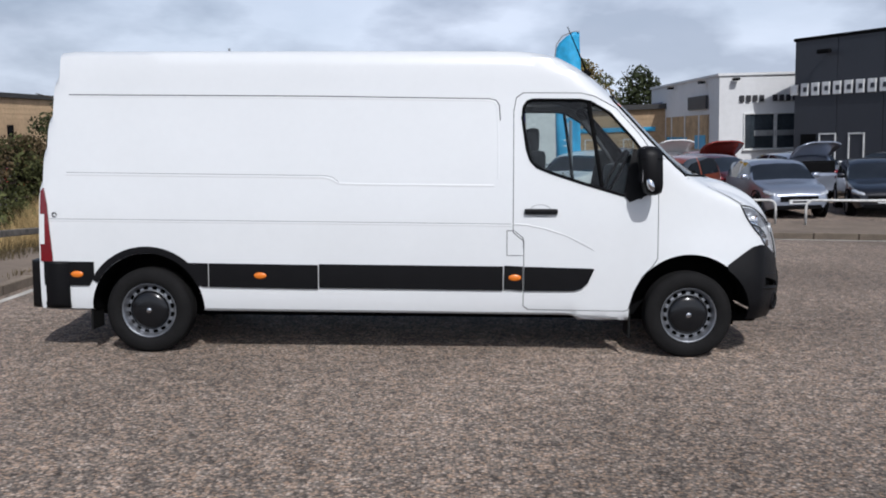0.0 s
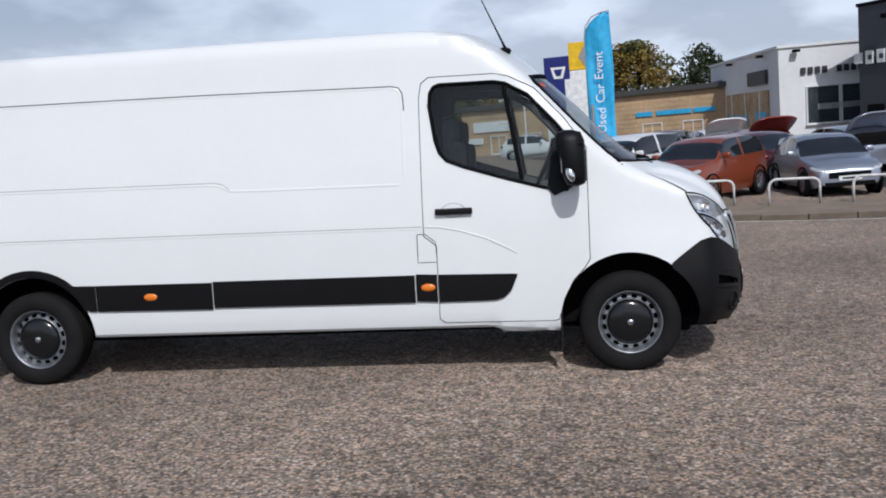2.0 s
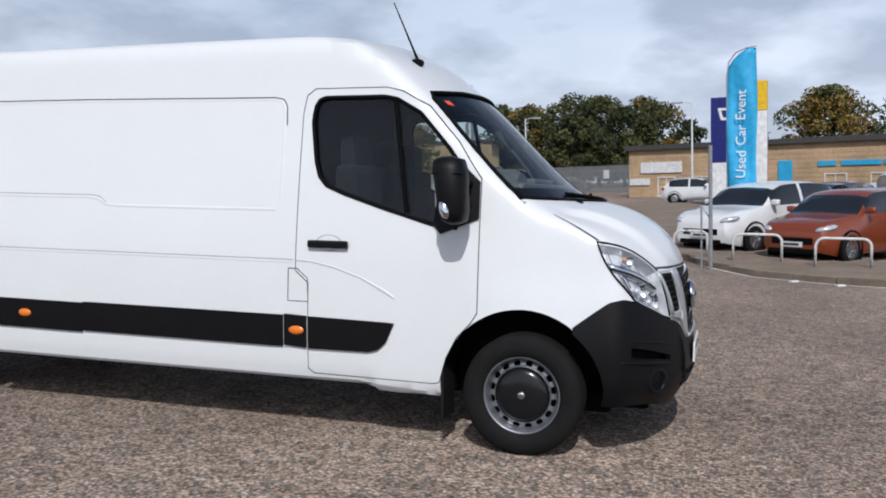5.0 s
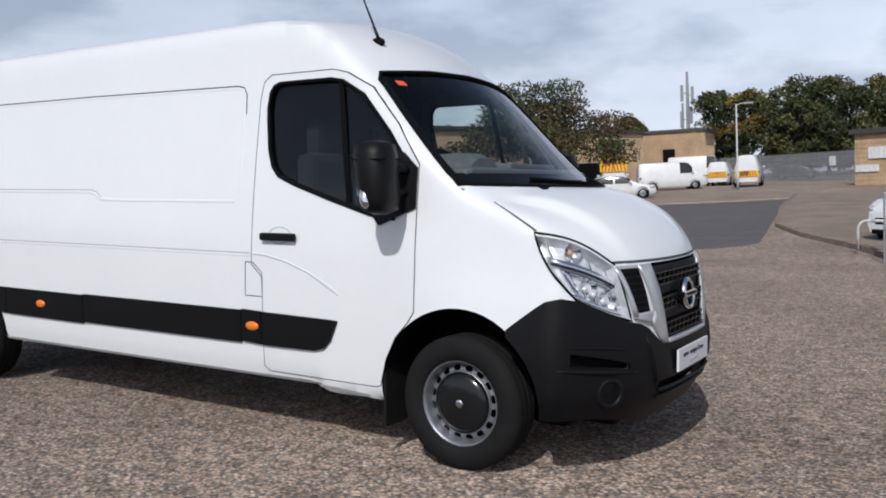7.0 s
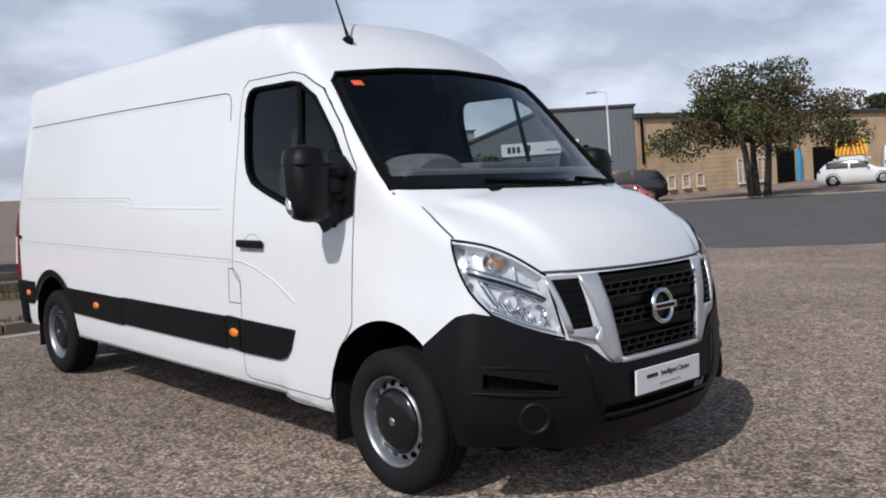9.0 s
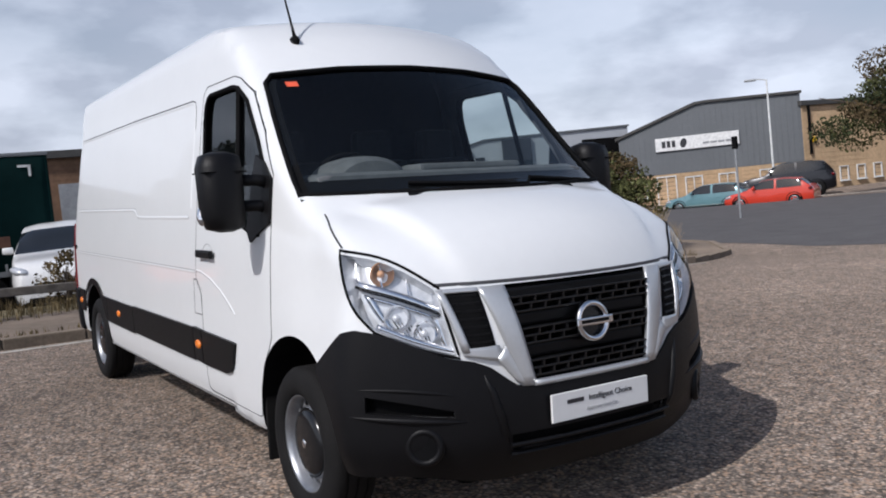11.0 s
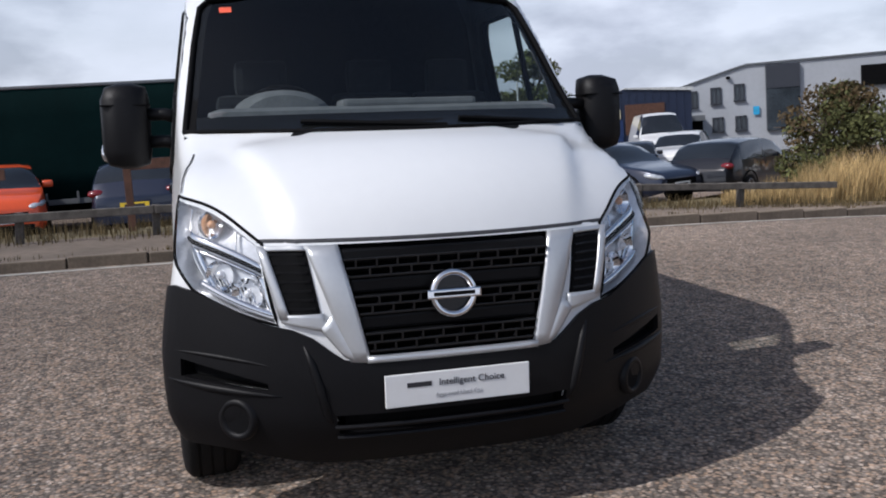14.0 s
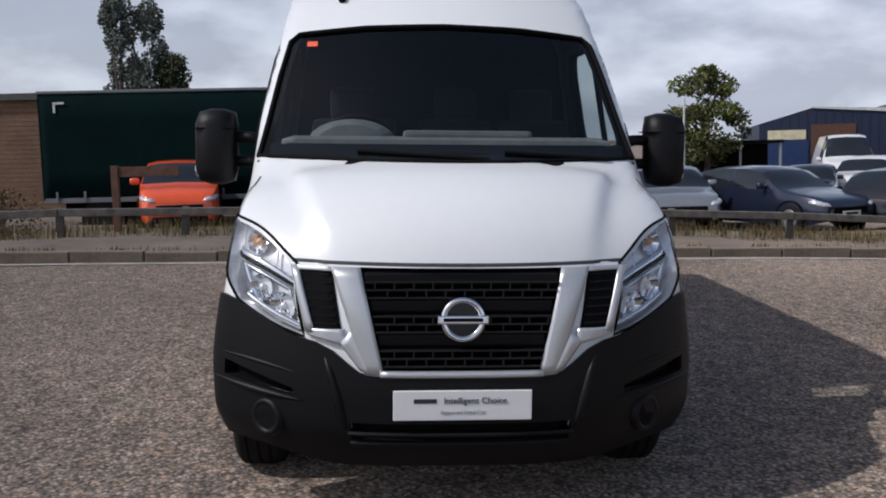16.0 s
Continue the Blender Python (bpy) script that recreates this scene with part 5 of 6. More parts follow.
tree(-11.9, 11.9, 2.45, 2.7, 0.25, M_LEAF, 9, "loose olive-green shrub growing on the verge", 11000, 0.050, 4, mats=(M_LEAF, M_LEAFBROWN), name="bush")
tree(-11.6, 0.0, 0.95, 0.9, 0.1, M_WEED, 10, "scrubby weeds beside the fence", 700, 0.04, 3, name="bush")
tree(-13.2, -7.6, 0.9, 1.4, 0.1, M_WEED, 11, "scrubby weeds below the trailer", 700, 0.04, 3, name="bush")


def blades(name, spots, mat, label, category, seed):
    """Tufts of grass: bent narrow blades, one mesh."""
    r = random.Random(seed)
    verts, faces = [], []
    for x, y, rad, n, h in spots:
        for _ in range(n):
            a, q = r.uniform(0, 2 * math.pi), rad * math.sqrt(r.random())
            bx, by = x + math.cos(a) * q, y + math.sin(a) * q * 1.2
            z = gz(bx, by) + 0.1
            hh, t, lean = h * r.uniform(0.4, 1.2), r.uniform(0, math.pi), r.uniform(-0.35, 0.35) * h
            w = 0.005
            dx, dy = math.cos(t) * w, math.sin(t) * w
            k = len(verts)
            verts += [(bx - dx, by - dy, z), (bx + dx, by + dy, z), (bx + dx * 0.8 + lean * 0.4, by + dy * 0.8, z + hh * 0.6), (bx - dx * 0.8 + lean * 0.4, by - dy * 0.8, z + hh * 0.6), (bx + lean, by + lean * 0.5, z + hh)]
            faces += [(k, k + 1, k + 2, k + 3), (k + 3, k + 2, k + 4)]
    me = bpy.data.meshes.new(name)
    me.from_pydata(verts, [], faces)
    me.materials.append(mat)
    return tagged(new(name, me), label, category, kind="stuff")


blades("dry_grass", [(-10.9, 11.7, 0.6, 1900, 0.95), (-10.8, 10.9, 0.6, 1700, 0.75), (-10.7, 10.1, 0.6, 1100, 0.5), (-10.9, 9.2, 0.5, 700, 0.36), (-10.9, 12.4, 0.45, 700, 0.6)], M_STRAW, "tall straw-coloured dry grass on the verge", "grass", 1)
spots = [(-9.3 + rng.uniform(-0.5, 0.4), y, 0.5, 130, 0.15) for y in [-15 + 0.7 * k for k in range(38)]] + [(-11 + rng.uniform(-1, 1), y, 0.8, 150, 0.22) for y in [-15 + 0.8 * k for k in range(32)]]
blades("weeds", spots, M_WEED, "thin weeds and dry stalks along the fence", "grass", 2)
kspots = [(poly_at([(y, x) for x, y in BACK_KERB[:5]], y) + 0.02 - 0.18, y, 0.12, rng.choice((0, 4, 18, 40)), 0.07) for y in [-12 + 0.3 * k for k in range(74)]]
blades("kerb_weeds", kspots, M_WEED, "small weeds growing in the kerb joint", "grass", 3)


# ---- cars ----
M_TYRE2 = M_RUBBER
M_LAMPGLASS = material("car_lamp", (0.65, 0.67, 0.70), 0.15, metal=0.4, amount=0.2, scale=20)
M_YPLATE = material("yellow_plate", (0.75, 0.52, 0.03), 0.5)


def paint(name, c, metal=0.3):
    return material("car_paint_" + name, c, 0.28, metal=metal, amount=0.05, scale=2, coat=0.8)


P_SILVER, P_BLACK, P_ORANGE, P_WHITE = paint("silver", (0.36, 0.39, 0.46), 0.6), paint("black", (0.012, 0.012, 0.016)), paint("burnt_orange", (0.30, 0.062, 0.022)), paint("white", (0.78, 0.78, 0.77), 0.0)
P_RED, P_NAVY, P_CORAL, P_GREY, P_TEAL, P_BRIGHTRED, P_MAROON = paint("red", (0.26, 0.03, 0.02)), paint("navy", (0.016, 0.022, 0.045)), paint("coral", (0.78, 0.10, 0.025), 0.0), paint("grey", (0.30, 0.31, 0.32), 0.5), paint("teal", (0.16, 0.30, 0.33)), paint("bright_red", (0.62, 0.05, 0.025), 0.0), paint("maroon", (0.10, 0.014, 0.014))

SHAPES = {
    "hatch": ([(0, 0.60), (0.015, 0.70), (0.08, 0.80), (0.26, 0.95), (0.42, 1.37), (0.52, 1.45), (0.66, 1.46), (0.84, 1.40), (0.90, 1.26), (0.965, 0.98), (1, 0.78)], 0.94, (0.27, 0.41), (0.86, 0.95), (0.36, 0.88)),
    "suv": ([(0, 0.66), (0.012, 0.80), (0.07, 0.92), (0.25, 1.03), (0.38, 1.42), (0.48, 1.52), (0.66, 1.54), (0.87, 1.48), (0.92, 1.35), (0.975, 1.05), (1, 0.85)], 1.02, (0.26, 0.38), (0.885, 0.965), (0.33, 0.90)),
    "bubble": ([(0, 0.62), (0.02, 0.76), (0.10, 0.90), (0.24, 1.00), (0.40, 1.42), (0.55, 1.49), (0.72, 1.47), (0.88, 1.28), (0.96, 0.98), (1, 0.80)], 0.97, (0.25, 0.40), (0.80, 0.94), (0.34, 0.86)),
    "van": ([(0, 0.62), (0.012, 0.85), (0.06, 1.02), (0.16, 1.18), (0.27, 1.78), (0.33, 1.86), (0.6, 1.88), (0.97, 1.86), (0.99, 1.8), (1, 1.0)], 1.08, (0.17, 0.27), (2, 3), (0.22, 0.40)),
}


def car(shape, length, width, height, mat, m, label, open_boot=False, rear_plate=False, category="car", group="parked cars"):
    """A parked car: x ahead, standing on z = 0, its middle at the origin."""
    top, belt, screen, rear, sides = SHAPES[shape]
    scale = height / max(t[1] for t in top)
    root = empty("parked_car" if category == "car" else "parked_van", m)
    tagged(root, label, category, group)
    n = 46
    us = sorted({i / n for i in range(n + 1)} | {*screen, *sides, min(rear[0], 1.0), min(rear[1], 1.0), 0.005, 0.995, 0.60, 0.585})
    body, glass = bmesh.new(), bmesh.new()
    rows = []
    for u in us:
        zt = smooth_at(top, u) * scale
        zb = (0.20 + 0.10 * max(0.0, (abs(u - 0.5) - 0.40) / 0.10)) * scale
        w = width / 2 * (1 - 0.20 * (abs(2 * u - 1)) ** 7 - 0.02 * (2 * u - 1) ** 2)
        bl = min(belt * scale + 0.05 * u, zt - 0.035)
        wt = w - 0.05 - max(0.0, zt - bl) * 0.27
        sec = [(w - 0.07, zb), (w, zb + 0.13), (w + 0.012, zb + (bl - zb) * 0.55), (w - 0.03, bl), (wt + (w - 0.03 - wt) * 0.45, bl + (zt - bl) * 0.6), (wt, zt - 0.045 * min(1, (zt - bl) * 4)), (wt * 0.7, zt), (0, zt + 0.018)]
        x = length / 2 - u * length
        rows.append([(x, -y, z) for y, z in sec] + [(x, y, z) for y, z in reversed(sec[:-1])])
    cache = {}

    def vert(bm, i, j):
        key = (id(bm), i, j)
        if key not in cache:
            cache[key] = bm.verts.new(rows[i][j])
        return cache[key]

    k = len(rows[0])
    for i in range(len(us) - 1):
        u = (us[i] + us[i + 1]) / 2
        for j in range(k - 1):
            band = min(j, k - 2 - j)
            zt = smooth_at(top, u) * scale
            cabin = zt > belt * scale + 0.18
            is_glass = (band in (3, 4) and sides[0] < u < sides[1] and cabin and not 0.583 < u < 0.605 and not (shape != "van" and 0.80 < u < 0.815)) or (band in (5, 6) and (screen[0] < u < screen[1] or (rear[0] < u < rear[1] and not open_boot)))
            bm = glass if is_glass else body
            bm.faces.new((vert(bm, i, j), vert(bm, i, j + 1), vert(bm, i + 1, j + 1), vert(bm, i + 1, j)))
    for i in (0, len(us) - 1):
        f = [vert(body, i, j) for j in range(k)]
        body.faces.new(f if i else f[::-1])
    for bm in (body, glass):
        bmesh.ops.recalc_face_normals(bm, faces=bm.faces[:])
    b = part("body", body, mat, root, smooth=True)
    b.data.set_sharp_from_angle(angle=radians(40))
    left = set(glass.faces)
    while left:
        todo, island = [left.pop()], []
        while todo:
            f = todo.pop()
            island.append(f)
            for e in f.edges:
                for g in e.link_faces:
                    if g in left:
                        left.remove(g)
                        todo.append(g)
        one = bmesh.new()
        seen = {}
        for f in island:
            for q in f.verts:
                if q not in seen:
                    seen[q] = one.verts.new(q.co)
            one.faces.new([seen[q] for q in f.verts])
        part("window", one, M_CARGLASS, root, smooth=True)
    glass.free()
    r = 0.32 * scale if shape != "van" else 0.34
    for u in (0.19, 0.80):
        x = length / 2 - u * length
        for s in (-1, 1):
            w = empty("wheel")
            w.parent = root
            w.matrix_basis = pose(x, s * (width / 2 - 0.10), r, 0, 0, 0 if s > 0 else 180)
            part("tyre", lathe([(0.18, 0.10), (r - 0.03, 0.115), (r, 0.085), (r, -0.09), (0.18, -0.09)], 24), M_TYRE2, w, smooth=True)
            part("wheel_rim", lathe([(0.0, 0.085), (0.06, 0.095), (0.16, 0.085), (0.21, 0.112), (0.21, 0.08)], 24), M_STEEL, w, smooth=True)
            for q in range(5):
                bm = bmesh.new()
                add_box(bm, (0.11, 0.094, 0), (0.13, 0.014, 0.045), 0.0, pose(0, 0, 0, 0, q * 72, 0))
                part("spoke", bm, M_STEEL, w)
            ob = part("wheel_arch", lathe([(0.0, 0.075), (r + 0.05, 0.075), (r + 0.05, 0.118), (r + 0.075, 0.116), (r + 0.08, 0.06)], 24), M_DARK, root)
            ob.matrix_basis = pose(x, s * (width / 2 - 0.10), r + 0.015, 0, 0, 0 if s > 0 else 180)
    zf = smooth_at(top, 0.03) * scale
    for s in (-1, 1):
        bm = bmesh.new()
        bmesh.ops.create_uvsphere(bm, u_segments=14, v_segments=8, radius=1.0)
        bmesh.ops.scale(bm, vec=(0.24, 0.13, 0.075), verts=bm.verts)
        bmesh.ops.transform(bm, matrix=pose(length / 2 - 0.20, s * (width / 2 - 0.205), zf - 0.075, 0, 12, s * -34), verts=bm.verts)
        part("headlight", bm, M_LAMPGLASS, root, "clear headlight", smooth=True)
        bm = bmesh.new()
        bmesh.ops.create_uvsphere(bm, u_segments=12, v_segments=8, radius=1.0)
        bmesh.ops.scale(bm, vec=(0.10, 0.17, 0.085), verts=bm.verts)
        bmesh.ops.translate(bm, vec=(-length / 2 + 0.135, s * (width / 2 - 0.215), 0.86 * scale), verts=bm.verts)
        part("tail_lamp", bm, M_RED, root, "red tail lamp", smooth=True)
        u = screen[1] - 0.05
        bm = bmesh.new()
        add_box(bm, (length / 2 - u * length, s * (width / 2 + 0.08), belt * scale + 0.10), (0.12, 0.20, 0.14), 0.045)
        part("mirror", bm, mat, root, smooth=True)
    bm = bmesh.new()
    add_box(bm, (length / 2 - 0.015, 0, 0.52 * scale), (0.06, width * 0.56, 0.15), 0.03)
    part("front_grille", bm, M_DARK, root)
    bm = bmesh.new()
    add_box(bm, (length / 2 - 0.01, 0, 0.31 * scale), (0.06, width * 0.66, 0.11), 0.03)
    part("lower_intake", bm, M_DARK, root)
    bm = bmesh.new()
    add_box(bm, (length / 2 + 0.025, 0, 0.45 * scale), (0.012, 0.52, 0.11), 0.003)
    pl = part("front_plate", bm, M_PLATE, root)
    bm = bmesh.new()
    add_box(bm, (length / 2 + 0.032, 0, 0.45 * scale), (0.004, 0.36, 0.05))
    part("plate_bar", bm, M_PLATETEXT, pl)
    if rear_plate:
        bm = bmesh.new()
        add_box(bm, (-length / 2 - 0.012, 0, 0.62 * scale), (0.012, 0.52, 0.11), 0.003)
        pl = part("rear_plate", bm, M_YPLATE, root)
        bm = bmesh.new()
        add_box(bm, (-length / 2 - 0.019, 0, 0.62 * scale), (0.004, 0.36, 0.05))
        part("plate_bar", bm, M_PLATETEXT, pl)
    if open_boot:
        hinge = (-length / 2 + (1 - rear[0]) * length + 0.05, smooth_at(top, rear[0]) * scale)
        rows2 = []
        for i in range(9):
            t = i / 8
            ln = 1.05 * t
            x = hinge[0] - ln * 0.86 - 0.10 * math.sin(math.pi * t)
            z = hinge[1] + ln * 0.46 + 0.12 * math.sin(math.pi * t)
            hw = width / 2 * (0.72 + 0.10 * math.sin(math.pi * t))
            rows2.append([Vector((x, hw * q, z - 0.10 * q ** 4)) for q in [-1 + 2 * j / 8 for j in range(9)]])
        lid = part("tailgate", sheet(rows2, 0.05, (0, 0, 1)), mat, root, "raised open tailgate", smooth=True)
        inner = [[p + Vector((0.02, 0, -0.065)) for p in r[1:-1]] for r in rows2[1:6]]
        part("tailgate_glass", sheet(inner, 0.0, (0, 0, -1)), M_CARGLASS, lid)
        # no boot space is cut; a near-black block paints its shade
        bm = bmesh.new()
        add_box(bm, (-length / 2 + 0.16, 0, 0.98 * scale), (0.22, width * 0.74, 0.52), 0.08)
        part("boot_opening", bm, M_DARK, root, "solid dark block painting the shade of the open boot")
    return root


# car yard, facing the lot
car("hatch", 3.97, 1.74, 1.46, P_SILVER, place(6.75, 16.8, -90), "silver-blue small hatchback with a white show plate in the car yard")
car("hatch", 4.25, 1.80, 1.47, P_BLACK, place(9.75, 17.2, -106), "black hatchback parked beside the silver one")
car("suv", 4.16, 1.76, 1.56, P_ORANGE, place(3.65, 16.1, -128), "metallic burnt-orange compact crossover behind the hoops")
car("suv", 4.60, 1.82, 1.68, P_WHITE, place(1.85, 18.0, -128), "white mid-size crossover beside the orange one")
car("hatch", 4.4, 1.8, 1.5, P_MAROON, place(6.3, 21.0, -60), "dark maroon estate car in the second row")
car("hatch", 4.3, 1.8, 1.5, P_RED, place(7.0, 25.6, 98), "red hatchback with its boot raised", True)
car("hatch", 4.3, 1.8, 1.5, P_SILVER, place(9.2, 23.0, 100), "silver hatchback with its boot raised", True)
car("suv", 4.5, 1.85, 1.6, P_BLACK, place(12.2, 21.2, 105), "black estate with its boot raised", True)
car("hatch", 4.2, 1.8, 1.48, P_GREY, place(11.2, 26.0, -95), "pale grey hatchback in the third row")
car("hatch", 4.2, 1.8, 1.5, P_WHITE, place(6.4, 29.5, 95), "white hatchback with its boot raised", True)
car("hatch", 4.2, 1.8, 1.45, P_BLACK, place(4.0, 28.5, -120), "black hatchback in the back row")
car("hatch", 4.2, 1.8, 1.45, P_MAROON, place(5.0, 33.0, -120), "maroon hatchback in the back row")
car("hatch", 4.2, 1.8, 1.45, P_GREY, place(2.4, 24.5, -128), "dark grey hatchback behind the white crossover")
car("hatch", 4.0, 1.75, 1.45, P_WHITE, place(-0.6, 47, -10), "white small car by the brick workshop")
# behind the fence
car("bubble", 3.57, 1.63, 1.49, P_CORAL, place(-15.5, -4.75, 12), "bright coral-orange small city car facing the fence")
car("hatch", 4.2, 1.80, 1.48, P_NAVY, place(-15.4, -1.75, 172), "dark blue hatchback backed up to the fence", rear_plate=True)
car("suv", 4.8, 1.94, 1.76, P_WHITE, place(-15.6, 0.75, -12), "large white off-roader behind the fence")
car("hatch", 4.4, 1.82, 1.46, P_GREY, place(-16.6, 6.3, -6), "pale grey saloon behind the fence")
car("hatch", 4.35, 1.80, 1.46, P_NAVY, place(-16.0, 8.7, 22), "dark navy hatchback behind the fence")
car("hatch", 4.3, 1.80, 1.46, P_BLACK, place(-15.6, 12.0, 122), "glossy black hatchback beside the shrub", rear_plate=False)
car("suv", 4.6, 1.85, 1.70, P_WHITE, place(-27.5, 17.35, -40), "white crossover at the far end of the yard")
car("hatch", 4.2, 1.8, 1.46, P_BLACK, place(-25.5, 14.2, -30), "black car at the far end of the yard")
# across the road
car("hatch", 4.4, 1.78, 1.44, P_TEAL, place(-28.6, 34.6, 200, -0.3), "pale teal saloon parked before the warehouse")
car("hatch", 4.3, 1.78, 1.42, P_BRIGHTRED, place(-25.2, 35.2, 202, -0.3), "bright red hatchback parked before the warehouse")
car("suv", 4.7, 1.9, 1.85, P_BLACK, place(-26.6, 38.4, 215), "black off-roader beside the warehouse wall")
car("hatch", 4.3, 1.78, 1.46, P_WHITE, place(-18.2, 49.5, 20), "white small car at the kerb of the works yard")
car("hatch", 4.2, 1.78, 1.46, P_BLACK, place(-14.6, 87, 10), "black car by the palisade fence")
M_CHEV = material("hazard_yellow", (0.80, 0.55, 0.03), 0.5)
M_CHEVRED = material("hazard_red", (0.62, 0.08, 0.03), 0.5)


def hazard_rear(root, x, w, z0, z1):
    """Slanted warning bars on the back of a vehicle."""
    board = box("hazard_board", (x, 0, (z0 + z1) / 2), (0.03, w, z1 - z0), M_CHEV, root, 0.0, "yellow hazard board")
    n = 4
    for s in (-1, 1):
        for k in range(n):
            y = s * (k + 0.5) * w / 2 / n
            bm = prism([(y - w / 38, z0), (y + w / 38, z0), (y + w / 38 - s * w * 0.12, z1), (y - w / 38 - s * w * 0.12, z1)], (x - 0.022, x - 0.016), "x")
            part("hazard_bar", bm, M_CHEVRED, board)


v1 = car("van", 5.6, 2.0, 2.45, P_WHITE, place(-14.6, 68, 100), "white panel van with hazard bars in the works yard", category="van", group="works vans")
hazard_rear(v1, -2.82, 1.7, 0.75, 1.25)
v2 = car("van", 5.2, 2.0, 2.05, P_WHITE, place(-18.6, 75, 98), "white works van with hazard bars", category="van", group="works vans")
hazard_rear(v2, -2.62, 1.6, 0.7, 1.2)
v3 = car("van", 5.4, 2.0, 2.2, P_WHITE, place(-20.2, 66, 28), "white crew-cab works truck", category="van", group="works vans")
v4 = car("van", 6.0, 2.1, 2.7, P_WHITE, place(-21.5, 79, 10), "white box van in the works yard", category="van", group="works vans")
v5 = car("van", 5.0, 2.0, 2.3, P_WHITE, place(-22.0, 58, 112), "white works van with a large yellow hazard board", category="van", group="works vans")
hazard_rear(v5, -2.55, 1.9, 1.7, 2.75)
v6 = car("van", 6.0, 2.1, 2.6, P_WHITE, place(-33.5, 19.5, -20), "white box lorry beside the navy shed", category="van", group="works vans")

# ---- curtain-sided trailer ----
trailer = empty("curtain_trailer", place(-18.4, -3.75, 90, -0.30))
tagged(trailer, "long dark green curtain-sided trailer parked behind the fence", "trailer")
rows = [[Vector((-4.48 + 8.96 * i / 60, -1.25 + 0.004 * math.sin(i * 1.9), 1.02 + 2.42 * j / 4)) for i in range(61)] for j in range(5)]
part("curtain", sheet(rows, 0.02, (0, -1, 0)), M_CURTAIN, trailer, "dark green tarpaulin curtain", smooth=True)
part("curtain", sheet([[Vector((p.x, 1.25, p.z)) for p in r] for r in rows], 0.02, (0, 1, 0)), M_CURTAIN, trailer, "dark green tarpaulin curtain", smooth=True)
for x in (-4.5, 4.5):
    bm = bmesh.new()
    add_box(bm, (x, 0, 2.2), (0.06, 2.5, 2.5), 0.01)
    part("end_wall", bm, M_CURTAIN, trailer)
bm = bmesh.new()
add_box(bm, (0, 0, 3.47), (9.1, 2.54, 0.07), 0.02)
part("roof", bm, M_GREYCLAD, trailer, "pale roof edge")
bm = bmesh.new()
add_box(bm, (0, 0, 0.96), (9.05, 2.5, 0.12), 0.01)
part("side_rail", bm, M_GREYCLAD, trailer, "grey steel side rail")
bm = bmesh.new()
add_box(bm, (0, 0, 0.75), (8.6, 1.0, 0.30), 0.02)
part("chassis", bm, M_DARK, trailer)
for x in (-3.2, -1.95, 3.0):
    for s in (-1, 1):
        bm = lathe([(0.0, 0.12), (0.28, 0.12), (0.46, 0.14), (0.5, 0.1), (0.5, -0.14), (0.0, -0.14)], 28)
        bmesh.ops.translate(bm, vec=(x, s * 1.05, 0.5), verts=bm.verts)
        part("wheel", bm, M_RUBBER, trailer)
M_PALE = material("pale_mark", (0.55, 0.56, 0.55), 0.6)
for x, s in ((-4.15, 1), (4.15, -1)):
    bm = bmesh.new()
    add_box(bm, (x + s * 0.10, -1.27, 3.22), (0.26, 0.006, 0.05))
    add_box(bm, (x, -1.27, 3.12), (0.05, 0.006, 0.24))
    part("corner_mark", bm, M_PALE, trailer)
for k in range(14):
    bm = bmesh.new()
    add_box(bm, (-4.2 + 0.64 * k, -1.27, 1.06), (0.05, 0.02, 0.22), 0.004)
    part("strap", bm, M_GREYCLAD, trailer)


# ---- buildings ----
M_FRAME = material("white_window_frame", (0.72, 0.72, 0.70), 0.5)
M_PANE = material("window_pane", (0.04, 0.05, 0.06), 0.06, amount=0.3, scale=1, coat=0.3)
M_ROOFEDGE = material("dark_roof_edge", (0.06, 0.058, 0.055), 0.7)
M_BLUESIGN = material("blue_sign", (0.04, 0.40, 0.70), 0.45)
M_NAVYSIGN = material("navy_sign", (0.012, 0.018, 0.16), 0.4)
M_YELLOW = material("yellow_sign", (0.80, 0.50, 0.01), 0.45)
M_SIGNW = material("sign_white", (0.78, 0.78, 0.77), 0.5)
M_GREYWALL = material("pale_grey_render", (0.42, 0.44, 0.47), 0.8, amount=0.06, scale=0.5)
M_LETTER = material("sign_letters", (0.03, 0.03, 0.035), 0.5)
M_BLIND = material("shop_posters", (0.45, 0.30, 0.16), 0.6, amount=0.3, scale=1.5)
M_GALV = material("galvanised", (0.34, 0.35, 0.36), 0.55, metal=0.4, amount=0.15)


def facade(x0, y0, x1, y1):
    """A frame with x along a wall from the first to the second point, y into the building, on the land at the first."""
    a = math.degrees(math.atan2(y1 - y0, x1 - x0))
    return place(x0, y0, a), math.hypot(x1 - x0, y1 - y0)


